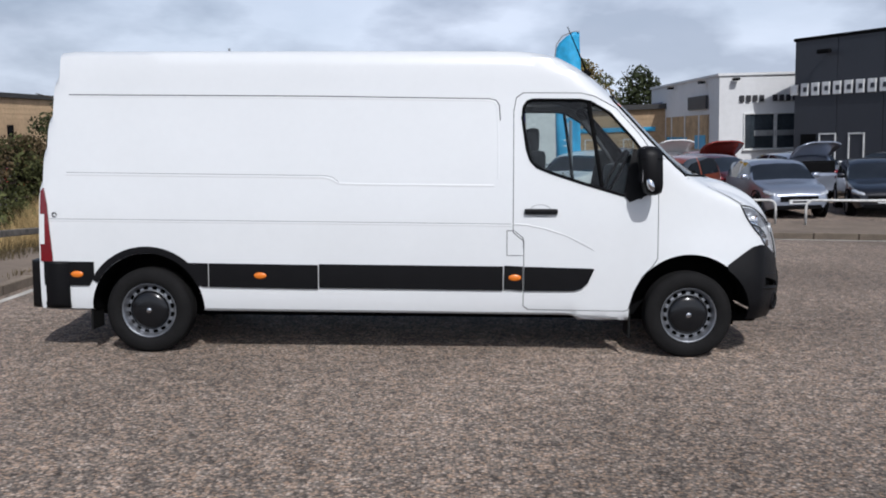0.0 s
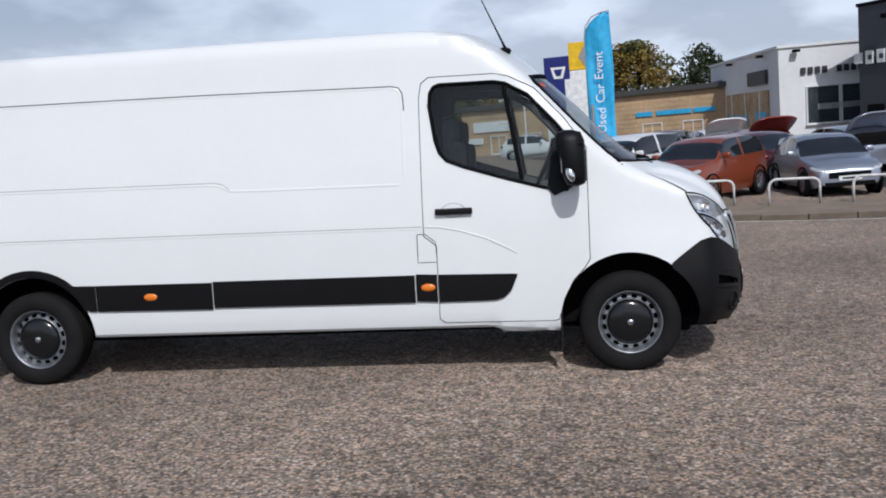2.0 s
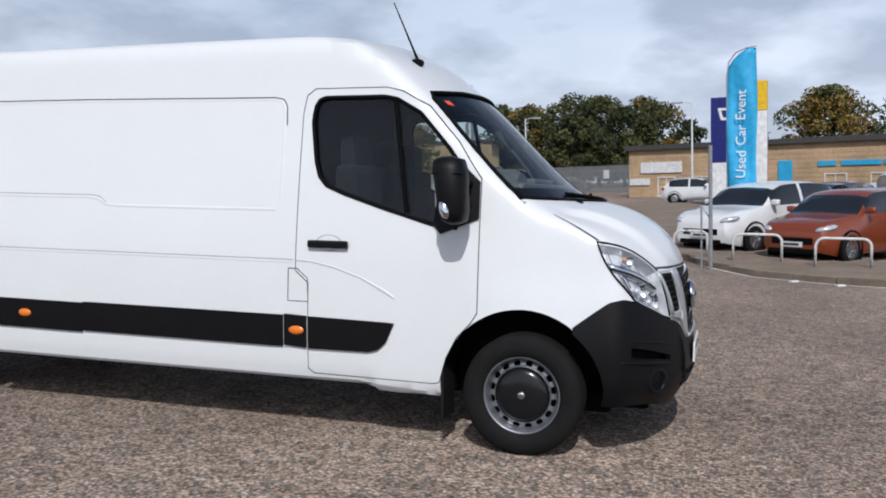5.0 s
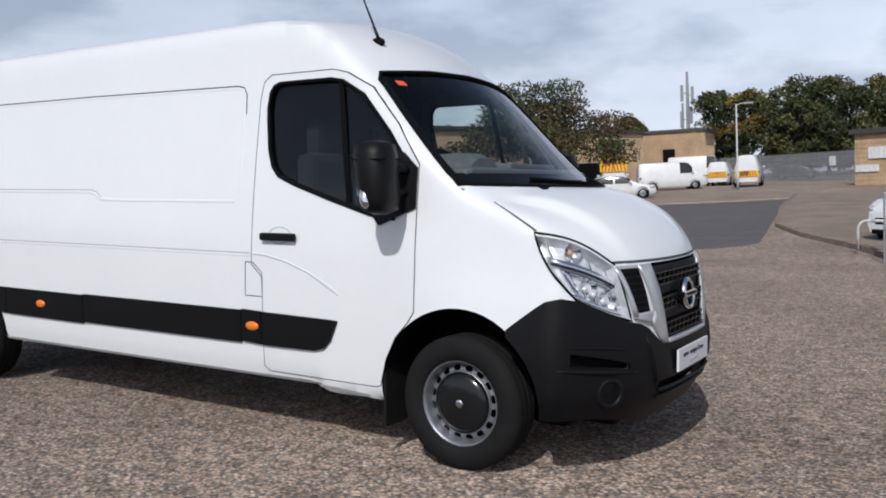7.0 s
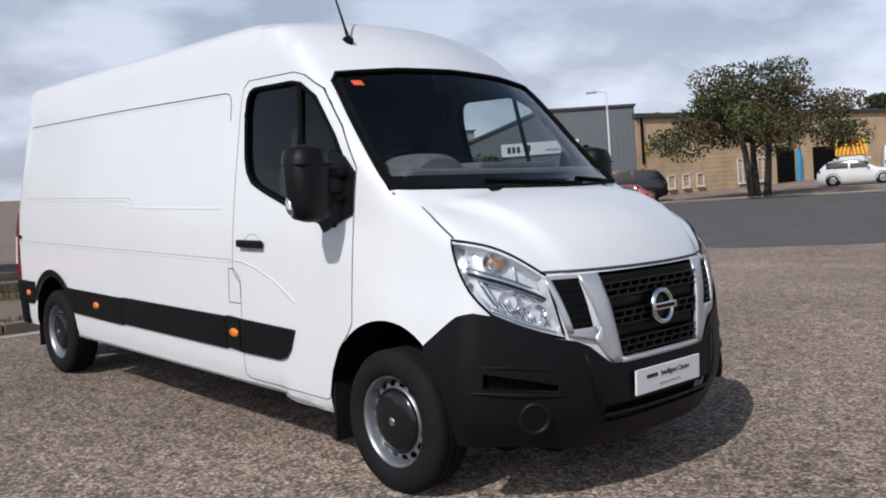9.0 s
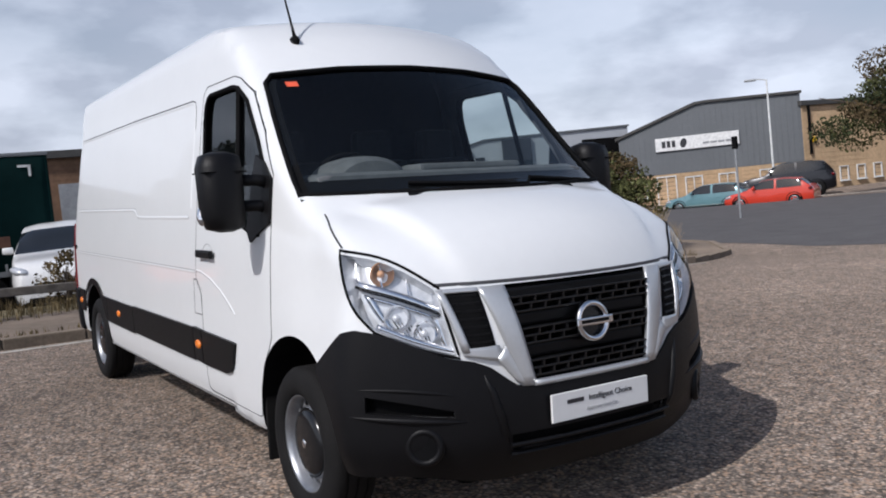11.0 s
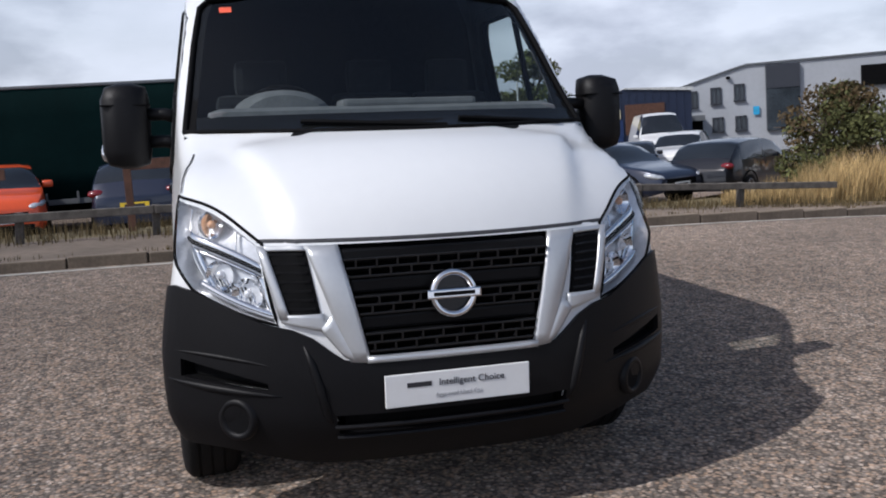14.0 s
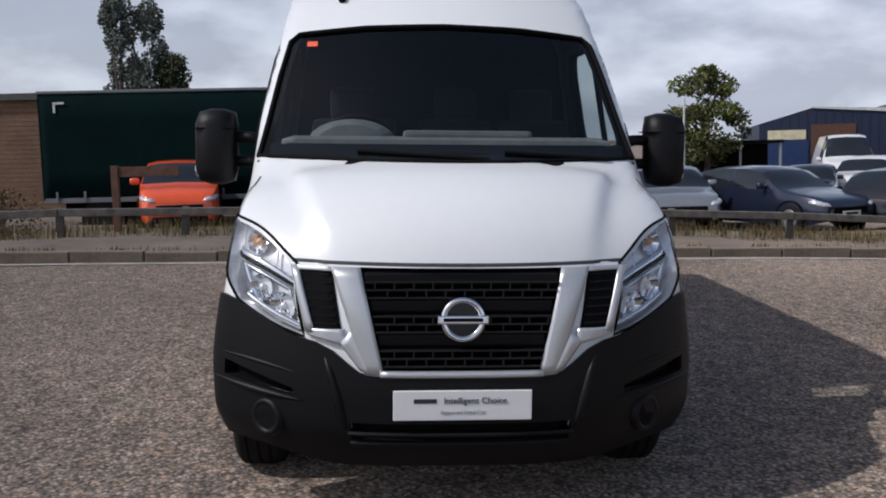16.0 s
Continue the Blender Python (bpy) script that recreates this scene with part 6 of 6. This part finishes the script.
def window(root, x, z, w, h, name="window", y=-0.04, frame=0.07, bars=1, pane=None, trim=None, label="white framed window"):
    """A framed window let onto a wall: frame, sill, panes."""
    bm = bmesh.new()
    add_box(bm, (x - w / 2, y, z), (frame, 0.10, h), 0.008)
    add_box(bm, (x + w / 2, y, z), (frame, 0.10, h), 0.008)
    add_box(bm, (x, y, z + h / 2), (w + frame, 0.10, frame), 0.008)
    add_box(bm, (x, y, z - h / 2), (w + frame, 0.10, frame), 0.008)
    for k in range(bars):
        add_box(bm, (x - w / 2 + w * (k + 1) / (bars + 1), y, z), (frame * 0.7, 0.08, h), 0.006)
    win = part(name, bm, trim or M_FRAME, root, label)
    for k in range(bars + 1):
        pw = w / (bars + 1)
        box("pane", (x - w / 2 + pw * (k + 0.5), y + 0.025, z), (pw - 0.02, 0.01, h), pane or M_PANE, win)
    box("sill", (x, y - 0.06, z - h / 2 - 0.05), (w + 0.16, 0.16, 0.05), trim or M_FRAME, win, 0.01)
    return win


def courses(root, w, h, z0, bricks, mat, depth):
    """Proud brick courses as thin bands on a far wall."""
    for k in range(bricks):
        box("brick_band", (w / 2, -0.012, z0 + (k + 0.5) * h / bricks), (w - 0.02, 0.03, h / bricks * 0.93), mat, root)


# low buff-brick workshop beyond the car yard
m, w = facade(-5.9, 60.0, 14.5, 50.5)
b = empty("brick_workshop", m)
tagged(b, "long low buff-brick workshop with a flat dark roof", "building")
box("wall", (w / 2, 6, 1.2), (w, 12, 4.4), M_BUFF, b)
courses(b, w, 3.9, -0.6, 13, M_BUFF, 0.03)
box("roof", (w / 2, 6, 3.52), (w + 0.5, 12.6, 0.34), M_ROOFEDGE, b, 0.02, "dark flat roof edge")
for x in (3.0, 5.7, 14.5, 17.2):
    window(b, x, 0.75, 1.3, 1.3)
box("sign_board", (2.6, -0.08, 2.1), (3.2, 0.08, 0.75), M_SIGNW, b, 0.01, "white sign board")
box("sign_board", (0.9, -0.08, 1.1), (1.6, 0.08, 0.45), M_SIGNW, b, 0.01, "small white sign board")
for k, (x, ww) in enumerate(((13.0, 1.1), (15.0, 2.3), (17.0, 1.4))):
    box("sign_bar", (x + 1.0, -0.09, 2.05), (ww, 0.06, 0.30), M_BLUESIGN, b, 0.02, "blue sign lettering bar")
box("wall_sign", (11.4, -0.08, 1.6), (0.9, 0.06, 1.4), M_BLUESIGN, b, 0.01, "blue wall sign")

# white showroom
b = empty("white_showroom", place(12.1, 41.0, 2.5))
tagged(b, "white rendered two-storey showroom with shop windows", "building")
box("wall", (6.0, 7.2, 2.55), (12, 14.4, 5.3), M_RENDER, b)
box("parapet", (6.0, 7.2, 5.22), (12.2, 14.6, 0.14), M_RENDER, b, 0.01)
for x0, x1, z0, z1 in ((1.35, 3.0, 1.2, 3.1), (3.1, 5.2, 1.2, 3.1)):
    window(b, (x0 + x1) / 2, (z0 + z1) / 2, x1 - x0, z1 - z0, bars=0)
box("sign_rail", (4.0, -0.06, 2.05), (4.2, 0.05, 0.30), M_GALV, b)
for k in range(10):
    if k != 4:
        box("sign_letter_bar", (1.2 + 0.36 * k, -0.08, 3.92), (0.25, 0.08, 0.34), M_LETTER, b, 0.02)
side = empty("side_wall_signs")
side.parent = b
bm = bmesh.new()
add_box(bm, (-0.05, 6.0, 2.15), (0.08, 8.6, 2.0), 0.01)
part("poster_window", bm, M_BLIND, side, "tall window with orange posters")
for y in (3.2, 6.0, 8.9):
    box("window_mullion", (-0.11, y, 2.15), (0.06, 0.12, 2.0), M_FRAME, side)
box("poster_band", (-0.11, 7.8, 1.6), (0.04, 4.4, 0.55), M_BLUESIGN, side)
box("poster_band", (-0.11, 3.0, 1.6), (0.04, 1.9, 0.8), M_BLUESIGN, side)
box("wall_sign", (-0.12, 12.6, 3.75), (0.10, 2.6, 0.85), M_NAVYSIGN, side, 0.02, "navy framed sign")
box("wall_sign_face", (-0.18, 12.6, 3.75), (0.03, 1.9, 0.5), M_SIGNW, side)
box("wall_sign", (-0.12, 3.5, 3.85), (0.14, 3.4, 0.75), M_LETTER, side, 0.02, "dark block sign")
for x, y in ((0.8, -0.3), (-0.3, 2.2), (-0.3, 8.5)):
    bm = bmesh.new()
    add_box(bm, (x, y, 4.95), (0.34, 0.34, 0.14), 0.03)
    part("floodlight", bm, M_DARK, b, "small black floodlight")

# charcoal showroom
m, w = facade(15.05, 38.0, 22.5, 25.2)
b = empty("charcoal_showroom", m)
tagged(b, "tall charcoal-clad showroom with pale block letters", "building")
box("wall", (w / 2, 8, 3.0), (w, 16, 7.4), M_DARKCLAD, b)
box("parapet", (w / 2, 8, 6.72), (w + 0.15, 16.2, 0.16), M_DARK, b, 0.02)
for k in range(6):
    box("cladding_panel", (w * (k + 0.5) / 6, -0.02, 3.0), (w / 6 - 0.03, 0.05, 7.3), M_DARKCLAD, b)
for k in range(10):
    box("sign_letter_bar", (0.05 + 0.62 * k, -0.12, 4.25), (0.42, 0.10, 0.62 if k else 0.5), M_SIGNW, b, 0.02)
    if k > 0:
        box("sign_letter_gap", (0.05 + 0.62 * k + 0.06, -0.175, 4.25), (0.20, 0.02, 0.22), M_DARKCLAD, b)
window(b, 2.0, 1.3, 0.9, 1.5, bars=0)
window(b, 3.6, 1.3, 0.8, 1.5, bars=0)
box("door", (0.9, -0.05, 1.0), (0.9, 0.06, 2.1), M_DARK, b)
bm = bmesh.new()
add_box(bm, (2.0, -0.45, 6.0), (0.7, 0.25, 0.2), 0.05)
add_box(bm, (2.0, -0.2, 6.0), (0.06, 0.5, 0.06), 0.01)
part("floodlight", bm, M_DARK, b, "black floodlight on an arm")

# grey-clad warehouse with a brick base, and the brick works beside it
m, w = facade(-38.2, 37.6, -30.2, 45.0)
b = empty("grey_warehouse", m)
tagged(b, "grey-clad warehouse with a low gable, buff brick base and white sign", "building")
bm = prism([(0, 1.9), (w, 1.9), (w, 5.95), (5.4, 6.05), (4.8, 6.0), (0, 4.3)], (0, 14), "y")
part("cladding", bm, M_GREYCLAD, b, "mid-grey profiled cladding")
for k in range(int(w / 0.34)):
    x = 0.2 + 0.34 * k
    top = 4.3 + (6.0 - 4.3) * min(1, x / 4.8)
    box("cladding_rib", (x, -0.015, (1.9 + top) / 2), (0.05, 0.03, top - 1.95), M_GREYCLAD, b)
bm = prism([(-0.2, 4.28), (4.8, 6.02), (5.4, 6.07), (w + 0.1, 5.97), (w + 0.1, 6.12), (5.4, 6.22), (4.75, 6.18), (-0.2, 4.45)], (-0.15, 14.1), "y")
part("roof_edge", bm, M_ROOFEDGE, b)
box("base_wall", (w / 2, 7, 0.7), (w, 13.9, 2.5), M_BUFF, b, 0.0, "buff brick base")
courses(b, w, 2.3, -0.4, 9, M_BUFF, 0.02)
for x in (1.0, 4.4, 6.4, 8.8, 10.2):
    window(b, x, 1.05, 1.0, 1.1)
window(b, 2.75, 0.75, 1.15, 2.0, "door")
sign = box("sign_board", (4.75, -0.10, 3.75), (5.0, 0.08, 0.82), M_SIGNW, b, 0.01, "long white sign board")
for x, ww, hh in ((2.75, 0.22, 0.40), (3.05, 0.2, 0.40), (3.35, 0.2, 0.40)):
    box("sign_bar", (x, -0.15, 3.75), (ww, 0.02, hh), M_LETTER, sign)
bm = bmesh.new()
bmesh.ops.create_uvsphere(bm, u_segments=14, v_segments=8, radius=1.0)
bmesh.ops.scale(bm, vec=(0.20, 0.02, 0.30), verts=bm.verts)
bmesh.ops.transform(bm, matrix=pose(3.95, -0.15, 3.75, 0, 18, 0), verts=bm.verts)
part("sign_emblem", bm, M_LETTER, sign)
for k in range(4):
    box("sign_bar", (5.3 + 0.45 * k, -0.15, 3.62), (0.38, 0.02, 0.12), M_GALV, sign)
m, w = facade(-30.2, 45.0, -26.3, 77.0)
b = empty("brick_works", m)
tagged(b, "long buff-brick works building with open bay doors", "building")
box("wall", (w / 2, 6, 2.2), (w, 12, 6.2), M_BUFF, b)
courses(b, w, 5.4, -0.3, 17, M_BUFF, 0.02)
box("roof", (w / 2, 6, 5.30), (w + 0.3, 12.4, 0.30), M_ROOFEDGE, b, 0.02, "dark roof edge")
for k in range(4):
    window(b, 1.7 + 1.5 * k, 0.85, 0.7, 0.85, bars=0)
window(b, 11.0, 1.2, 1.1, 1.7)
window(b, 13.4, 1.2, 1.2, 1.7)
# open bays are near-black panels on the wall, painted as interior shade
box("bay_door", (16.3, -0.06, 1.2), (2.2, 0.10, 3.0), M_DARK, b, 0.0, "near-black panel painting the shade of an open bay")
box("blue_post", (17.9, -0.2, 1.2), (0.35, 0.2, 2.6), M_BLUESIGN, b, 0.02, "blue corner guard")
box("bay_door", (23.0, -0.06, 1.2), (6.0, 0.10, 2.8), M_DARK, b, 0.0, "near-black panel painting the shade of an open bay")
box("downpipe", (0.5, -0.1, 3.8), (0.12, 0.12, 3.2), M_DARK, b)
box("meter_box", (0.8, -0.1, 3.1), (0.25, 0.15, 0.3), M_YELLOW, b)

# brick block, mast and fence of the works yard
m, w = facade(-37.0, 82.0, -22.6, 84.5)
b = empty("brick_block", m)
tagged(b, "square buff-brick block with a dark doorway", "building")
box("wall", (w / 2, 5, 2.4), (w, 10, 6.0), M_BUFF, b)
courses(b, w, 5.2, -0.4, 15, M_BUFF, 0.02)
box("roof", (w / 2, 5, 5.4), (w + 0.4, 10.4, 0.3), M_ROOFEDGE, b, 0.02)
box("doorway", (11.1, -0.06, 2.4), (1.2, 0.1, 2.4), M_DARK, b)
for x in (4.0, 8.2, 13.6):
    box("pier", (x, -0.06, 2.4), (0.35, 0.14, 5.6), M_BUFF, b)
mast = empty("radio_mast", place(-33.3, 115))
tagged(mast, "slim grey telecom mast with antenna panels", "mast")
part("pole", tube([(0, 0, 0), (0, 0, 9), (0, 0, 14.3)], [0.32, 0.26, 0.16], 10), M_GALV, mast)
for k, (x, z) in enumerate(((-0.7, 11.5), (0.7, 11.2), (0.5, 8.5), (-0.8, 8.0))):
    box("antenna_panel", (x, -0.2, z), (0.35, 0.25, 2.2), M_GALV, mast, 0.03)
    box("bracket", (x / 2, -0.1, z), (abs(x), 0.12, 0.12), M_GALV, mast)
part("pole", tube([(-0.7, 0, 0), (-0.7, 0, 10.2)], 0.16, 8), M_GALV, mast)
fence2 = empty("palisade_fence", facade(-23.5, 90, -6.5, 74)[0])
tagged(fence2, "grey steel palisade fence closing the works yard", "fence")
w = facade(-23.5, 90, -6.5, 74)[1]
pale = None
for k in range(int(w / 0.16)):
    if pale is None:
        pale = box("pale", (0, 0, 1.2), (0.075, 0.03, 2.4), M_GALV, fence2)
    else:
        q = new("pale", pale.data)
        q.parent = fence2
        q.matrix_basis = pose(0.16 * k, 0, 0)
for z in (0.5, 1.9):
    box("rail", (w / 2, 0.04, z), (w, 0.05, 0.06), M_GALV, fence2)
box("round_sign", (w - 4.5, -0.05, 1.6), (0.8, 0.03, 0.8), M_SIGNW, fence2, 0.01)

# buildings behind the back yard
m, w = facade(-46.0, 25.0, -40.0, 41.0)
b = empty("grey_offices", m)
tagged(b, "pale grey rendered two-storey offices with small windows", "building")
bm = prism([(0.45, -0.6), (16.5, -0.6), (16.5, 5.45), (6.6, 5.30), (5.7, 5.08), (0.45, 3.60)], (0, 10), "y")
part("wall", bm, M_GREYWALL, b, "pale grey rendered wall")
part("roof_edge", prism([(0.35, 3.58), (5.7, 5.09), (6.6, 5.31), (16.6, 5.46), (16.6, 5.56), (6.55, 5.41), (5.65, 5.18), (0.35, 3.68)], (-0.12, 10.1), "y"), M_GREYCLAD, b)
for x in (2.15, 3.37, 4.77, 6.15):
    window(b, x, 3.42 + 0.085 * (x - 2.15), 0.56, 0.92, trim=M_DARKCLAD, label="dark framed window")
for x in (4.85, 6.2):
    window(b, x, 1.92, 0.60, 0.80, trim=M_DARKCLAD, label="dark framed window")
for x in (2.75, 5.5):
    bm = bmesh.new()
    add_box(bm, (x, -0.12, 4.05 + 0.22 * (x - 2.75)), (0.22, 0.2, 0.16), 0.03)
    part("floodlight", bm, M_DARK, b, "small dark floodlight")
box("entrance_canopy", (3.15, -0.5, 2.38), (1.55, 1.0, 0.34), M_GREYCLAD, b, 0.03)
box("entrance", (3.3, -0.05, 1.5), (1.3, 0.06, 1.5), M_DARK, b, 0.0, "dark glazed entrance")
box("glazed_bay", (8.67, -0.1, 3.3), (1.95, 0.2, 3.9), M_PANE, b, 0.0, "tall dark glazed bay")
box("glazed_head", (8.67, -0.22, 4.55), (1.95, 0.06, 1.4), M_DARKCLAD, b)
box("blue_sign", (7.1, -0.1, 2.6), (0.35, 0.05, 0.5), M_BLUESIGN, b)
box("dark_bay", (15.0, -0.1, 4.2), (3.6, 0.2, 1.2), M_DARK, b)
m, w = facade(-41.0, 18.4, -39.0, 25.0)
b = empty("navy_shed", m)
tagged(b, "low navy industrial shed with a shallow gable", "building")
M_NAVYCLAD = material("navy_cladding", (0.012, 0.020, 0.048), 0.5)
bm = prism([(0.55, -0.4), (6.6, -0.4), (6.6, 3.85), (3.1, 4.14), (0.55, 3.40)], (0, 10), "y")
part("wall", bm, M_NAVYCLAD, b, "navy cladding")
part("roof_edge", prism([(3.0, 4.13), (6.7, 3.84), (6.7, 4.02), (3.1, 4.20)], (-0.1, 10.1), "y"), M_PALE, b, "pale roof edge")
for k in range(14):
    x = 0.75 + 0.42 * k
    top = 3.40 + 0.74 * min(1.0, (x - 0.55) / 2.55) - 0.29 * max(0.0, (x - 3.1) / 3.5)
    box("cladding_rib", (x, -0.015, top / 2), (0.05, 0.03, top - 0.1), M_NAVYCLAD, b)
box("cream_panel", (1.88, -0.06, 2.81), (1.83, 0.06, 0.48), material("cream_panel", (0.62, 0.56, 0.38), 0.6), b, 0.0, "cream sign panel")
box("roller_door", (1.95, -0.05, 1.8), (1.95, 0.05, 1.45), material("blue_door", (0.012, 0.03, 0.10), 0.5), b)
box("roller_door", (4.1, -0.05, 2.5), (2.1, 0.05, 1.6), M_RUST, b)
canopy = empty("open_shelter", place(-31.0, 13.5, 80))
tagged(canopy, "dark open-fronted shelter in the back yard", "shelter")
box("roof", (0, 0, 2.35), (3.6, 2.6, 0.12), M_DARK, canopy)
for x in (-1.7, 0.2, 1.7):
    box("post", (x, -1.2, 1.15), (0.08, 0.08, 2.3), M_GALV, canopy)
box("back_wall", (0, 1.2, 1.15), (3.6, 0.08, 2.3), M_DARK, canopy)
m, w = facade(-24.5, -24.0, -22.5, 3.2)
b = empty("brick_unit", m)
tagged(b, "brown brick unit behind the trailer", "building")
M_BROWN = material("brown_brick", (0.24, 0.14, 0.085), 0.9, amount=0.2, scale=1.2, bump=0.3)
box("wall", (w / 2, 5, 1.2), (w, 10, 4.0), M_BROWN, b)
courses(b, w, 3.35, -0.3, 24, M_BROWN, 0.02)
box("roof", (w / 2, 5, 3.22), (w + 0.3, 10.4, 0.2), M_ROOFEDGE, b)
box("garage_door", (w - 0.8, -0.05, 1.2), (1.2, 0.06, 2.4), M_GALV, b)


# ---- flags, signs, lamps, hoops ----
def feather_flag(x, y, rz):
    f = empty("feather_flag", place(x, y, rz, 0.05))
    tagged(f, "tall blue feather flag with white lettering", "flag")
    part("pole", tube([(-0.45, 0, 0), (-0.45, 0, 4.4), (-0.40, 0, 4.75), (-0.22, 0, 4.99), (0.06, 0, 5.09), (0.28, 0, 5.11)], 0.018, 6), M_GALV, f)
    rows = []
    for i in range(31):
        z = 0.95 + 4.13 * i / 30
        left = -0.44 if z < 4.45 else -0.44 + 0.52 * ((z - 4.45) / 0.64) ** 2.3
        right = 0.30 + 0.02 * math.sin(z * 2.2)
        rows.append([Vector((left + (right - left) * j / 6, 0.06 * math.sin(z * 1.7 + j), z)) for j in range(7)])
    part("banner", sheet(rows, 0.006, (0, -1, 0)), M_BLUESIGN, f, "light blue fabric", smooth=True)
    for word, z in (("Used", 2.08), ("Car", 2.84), ("Event", 3.62)):
        letters(word, 0.35, Matrix.Translation((-0.08, -0.085, z)) @ pose(0, 0, 0, 90, 0, 0) @ pose(0, 0, 0, 0, 0, 88), M_SIGNW, "flag_lettering", f)
    return f


feather_flag(1.48, 19.0, -6)
t = empty("navy_totem", place(0.9, 41.0, -8, 0.2) @ Matrix.Diagonal((1.18, 1, 1.34, 1)))
tagged(t, "navy and white totem sign with a plain silver mark", "sign")
box("panel", (0, 0, 2.75), (1.25, 0.25, 2.4), M_NAVYSIGN, t, 0.02, "navy panel")
box("lower_panel", (0, 0, 0.75), (1.25, 0.25, 1.55), M_SIGNW, t, 0.02, "white lower panel")
part("mark", prism([(-0.34, 3.55), (0.34, 3.55), (0.20, 3.10), (-0.20, 3.10)], (-0.15, -0.13), "y"), M_SIGNW, t)
part("mark_inner", prism([(-0.20, 3.46), (0.20, 3.46), (0.10, 3.20), (-0.10, 3.20)], (-0.158, -0.151), "y"), M_NAVYSIGN, t)
box("side_strip", (0.42, -0.14, 2.2), (0.30, 0.03, 1.7), M_SIGNW, t)
t = empty("yellow_totem", place(1.88, 34.0, -8, 0.3) @ Matrix.Diagonal((1.15, 1, 1.16, 1)))
tagged(t, "white totem sign with a yellow head", "sign")
box("head", (0, 0, 4.05), (1.2, 0.28, 1.05), M_YELLOW, t, 0.02, "yellow head with a plain diamond")
box("panel", (0, 0, 1.75), (1.2, 0.26, 3.5), M_SIGNW, t, 0.02, "white panel")
part("diamond", prism([(0, 4.40), (0.22, 4.02), (0, 3.64), (-0.22, 4.02)], (-0.17, -0.145), "y"), M_GALV, t)


def street_lamp(x, y, h, rz, label):
    s = empty("street_lamp", place(x, y, rz))
    tagged(s, label, "street lamp", "street lamps")
    part("column", tube([(0, 0, 0), (0, 0, 1.2), (0, 0, 1.25), (0, 0, h)], [0.10, 0.10, 0.06, 0.045], 10), M_PALE, s, smooth=True)
    part("bracket", tube([(0, 0, h - 0.05), (-0.35, 0, h + 0.05), (-0.7, 0, h + 0.06)], 0.03, 6), M_PALE, s)
    bm = bmesh.new()
    add_box(bm, (-0.85, 0, h + 0.04), (0.62, 0.26, 0.12), 0.04)
    part("lantern", bm, M_GALV, s)


street_lamp(-1.1, 50, 5.9, 8, "tall pale street lamp by the workshop")
street_lamp(-28.2, 39.4, 6.5, 40, "tall pale street lamp before the warehouse")
street_lamp(-13.5, 60, 6.0, 200, "tall pale street lamp in the works yard")
pole = part("flag_pole", tube([(0, 0, 0), (0, 0, 3.3)], 0.03, 8), M_PALE)
tagged(pole, "thin white pole in the back yard", "pole")
pole.matrix_basis = place(-20, 7.95)
post = empty("sign_post", place(-18.0, 24.0))
tagged(post, "thin dark sign post on the corner", "sign post")
part("pole", tube([(0, 0, -0.2), (0, 0, 2.9)], 0.04, 8), M_GALV, post)
box("sign_plate", (0, 0, 2.75), (0.20, 0.12, 0.45), M_DARK, post, 0.02)
post = empty("sign_post", place(0.75, 12.9))
tagged(post, "tall galvanised post beside the hoops", "sign post")
part("pole", tube([(0, 0, 0), (0, 0, 2.5)], 0.038, 8), M_GALV, post)
part("stay", tube([(-0.18, 0.1, 0), (-0.18, 0.1, 1.3), (0.02, 0.02, 1.0)], 0.022, 6), M_GALV, post)
M_HOOP = material("hoop_white", (0.62, 0.61, 0.58), 0.5, amount=0.2, scale=10)
for k, (x0, x1, y) in enumerate(((-0.2, 0.75, 14.6), (1.05, 2.25, 13.9), (2.6, 3.85, 13.2), (4.25, 5.55, 12.75), (5.95, 8.2, 12.6), (8.6, 10.0, 12.5))):
    hoop = empty("barrier_hoop")
    hoop.matrix_basis = Matrix.Translation(((x0 + x1) / 2, y, gz((x0 + x1) / 2, y) + 0.1))
    tagged(hoop, "white tubular steel barrier hoop on the pavement", "barrier", "barrier hoops")
    w = (x1 - x0) / 2 - 0.12
    pts = [(-w, 0, -0.05), (-w, 0, 0.40)] + [(-w + 0.16 - 0.16 * math.cos(a), 0, 0.40 + 0.16 * math.sin(a)) for a in (0.4, 0.8, 1.2, 1.57)] + [(w - 0.16 + 0.16 * math.sin(a), 0, 0.40 + 0.16 * math.cos(a)) for a in (0.0, 0.4, 0.8, 1.2)] + [(w, 0, 0.40), (w, 0, -0.05)]
    part("bar", tube(pts, 0.03, 8), M_HOOP, hoop, smooth=True)
# litter by the kerb
for x, y in ((2.9, 10.5), (2.2, 11.0)):
    bm = bmesh.new()
    add_box(bm, (0, 0, 0.02), (0.16, 0.09, 0.03), 0.01)
    ob = part("litter", bm, M_SIGNW)
    tagged(ob, "crumpled white scrap of litter by the kerb", "litter")
    ob.matrix_basis = place(x, y, 30)
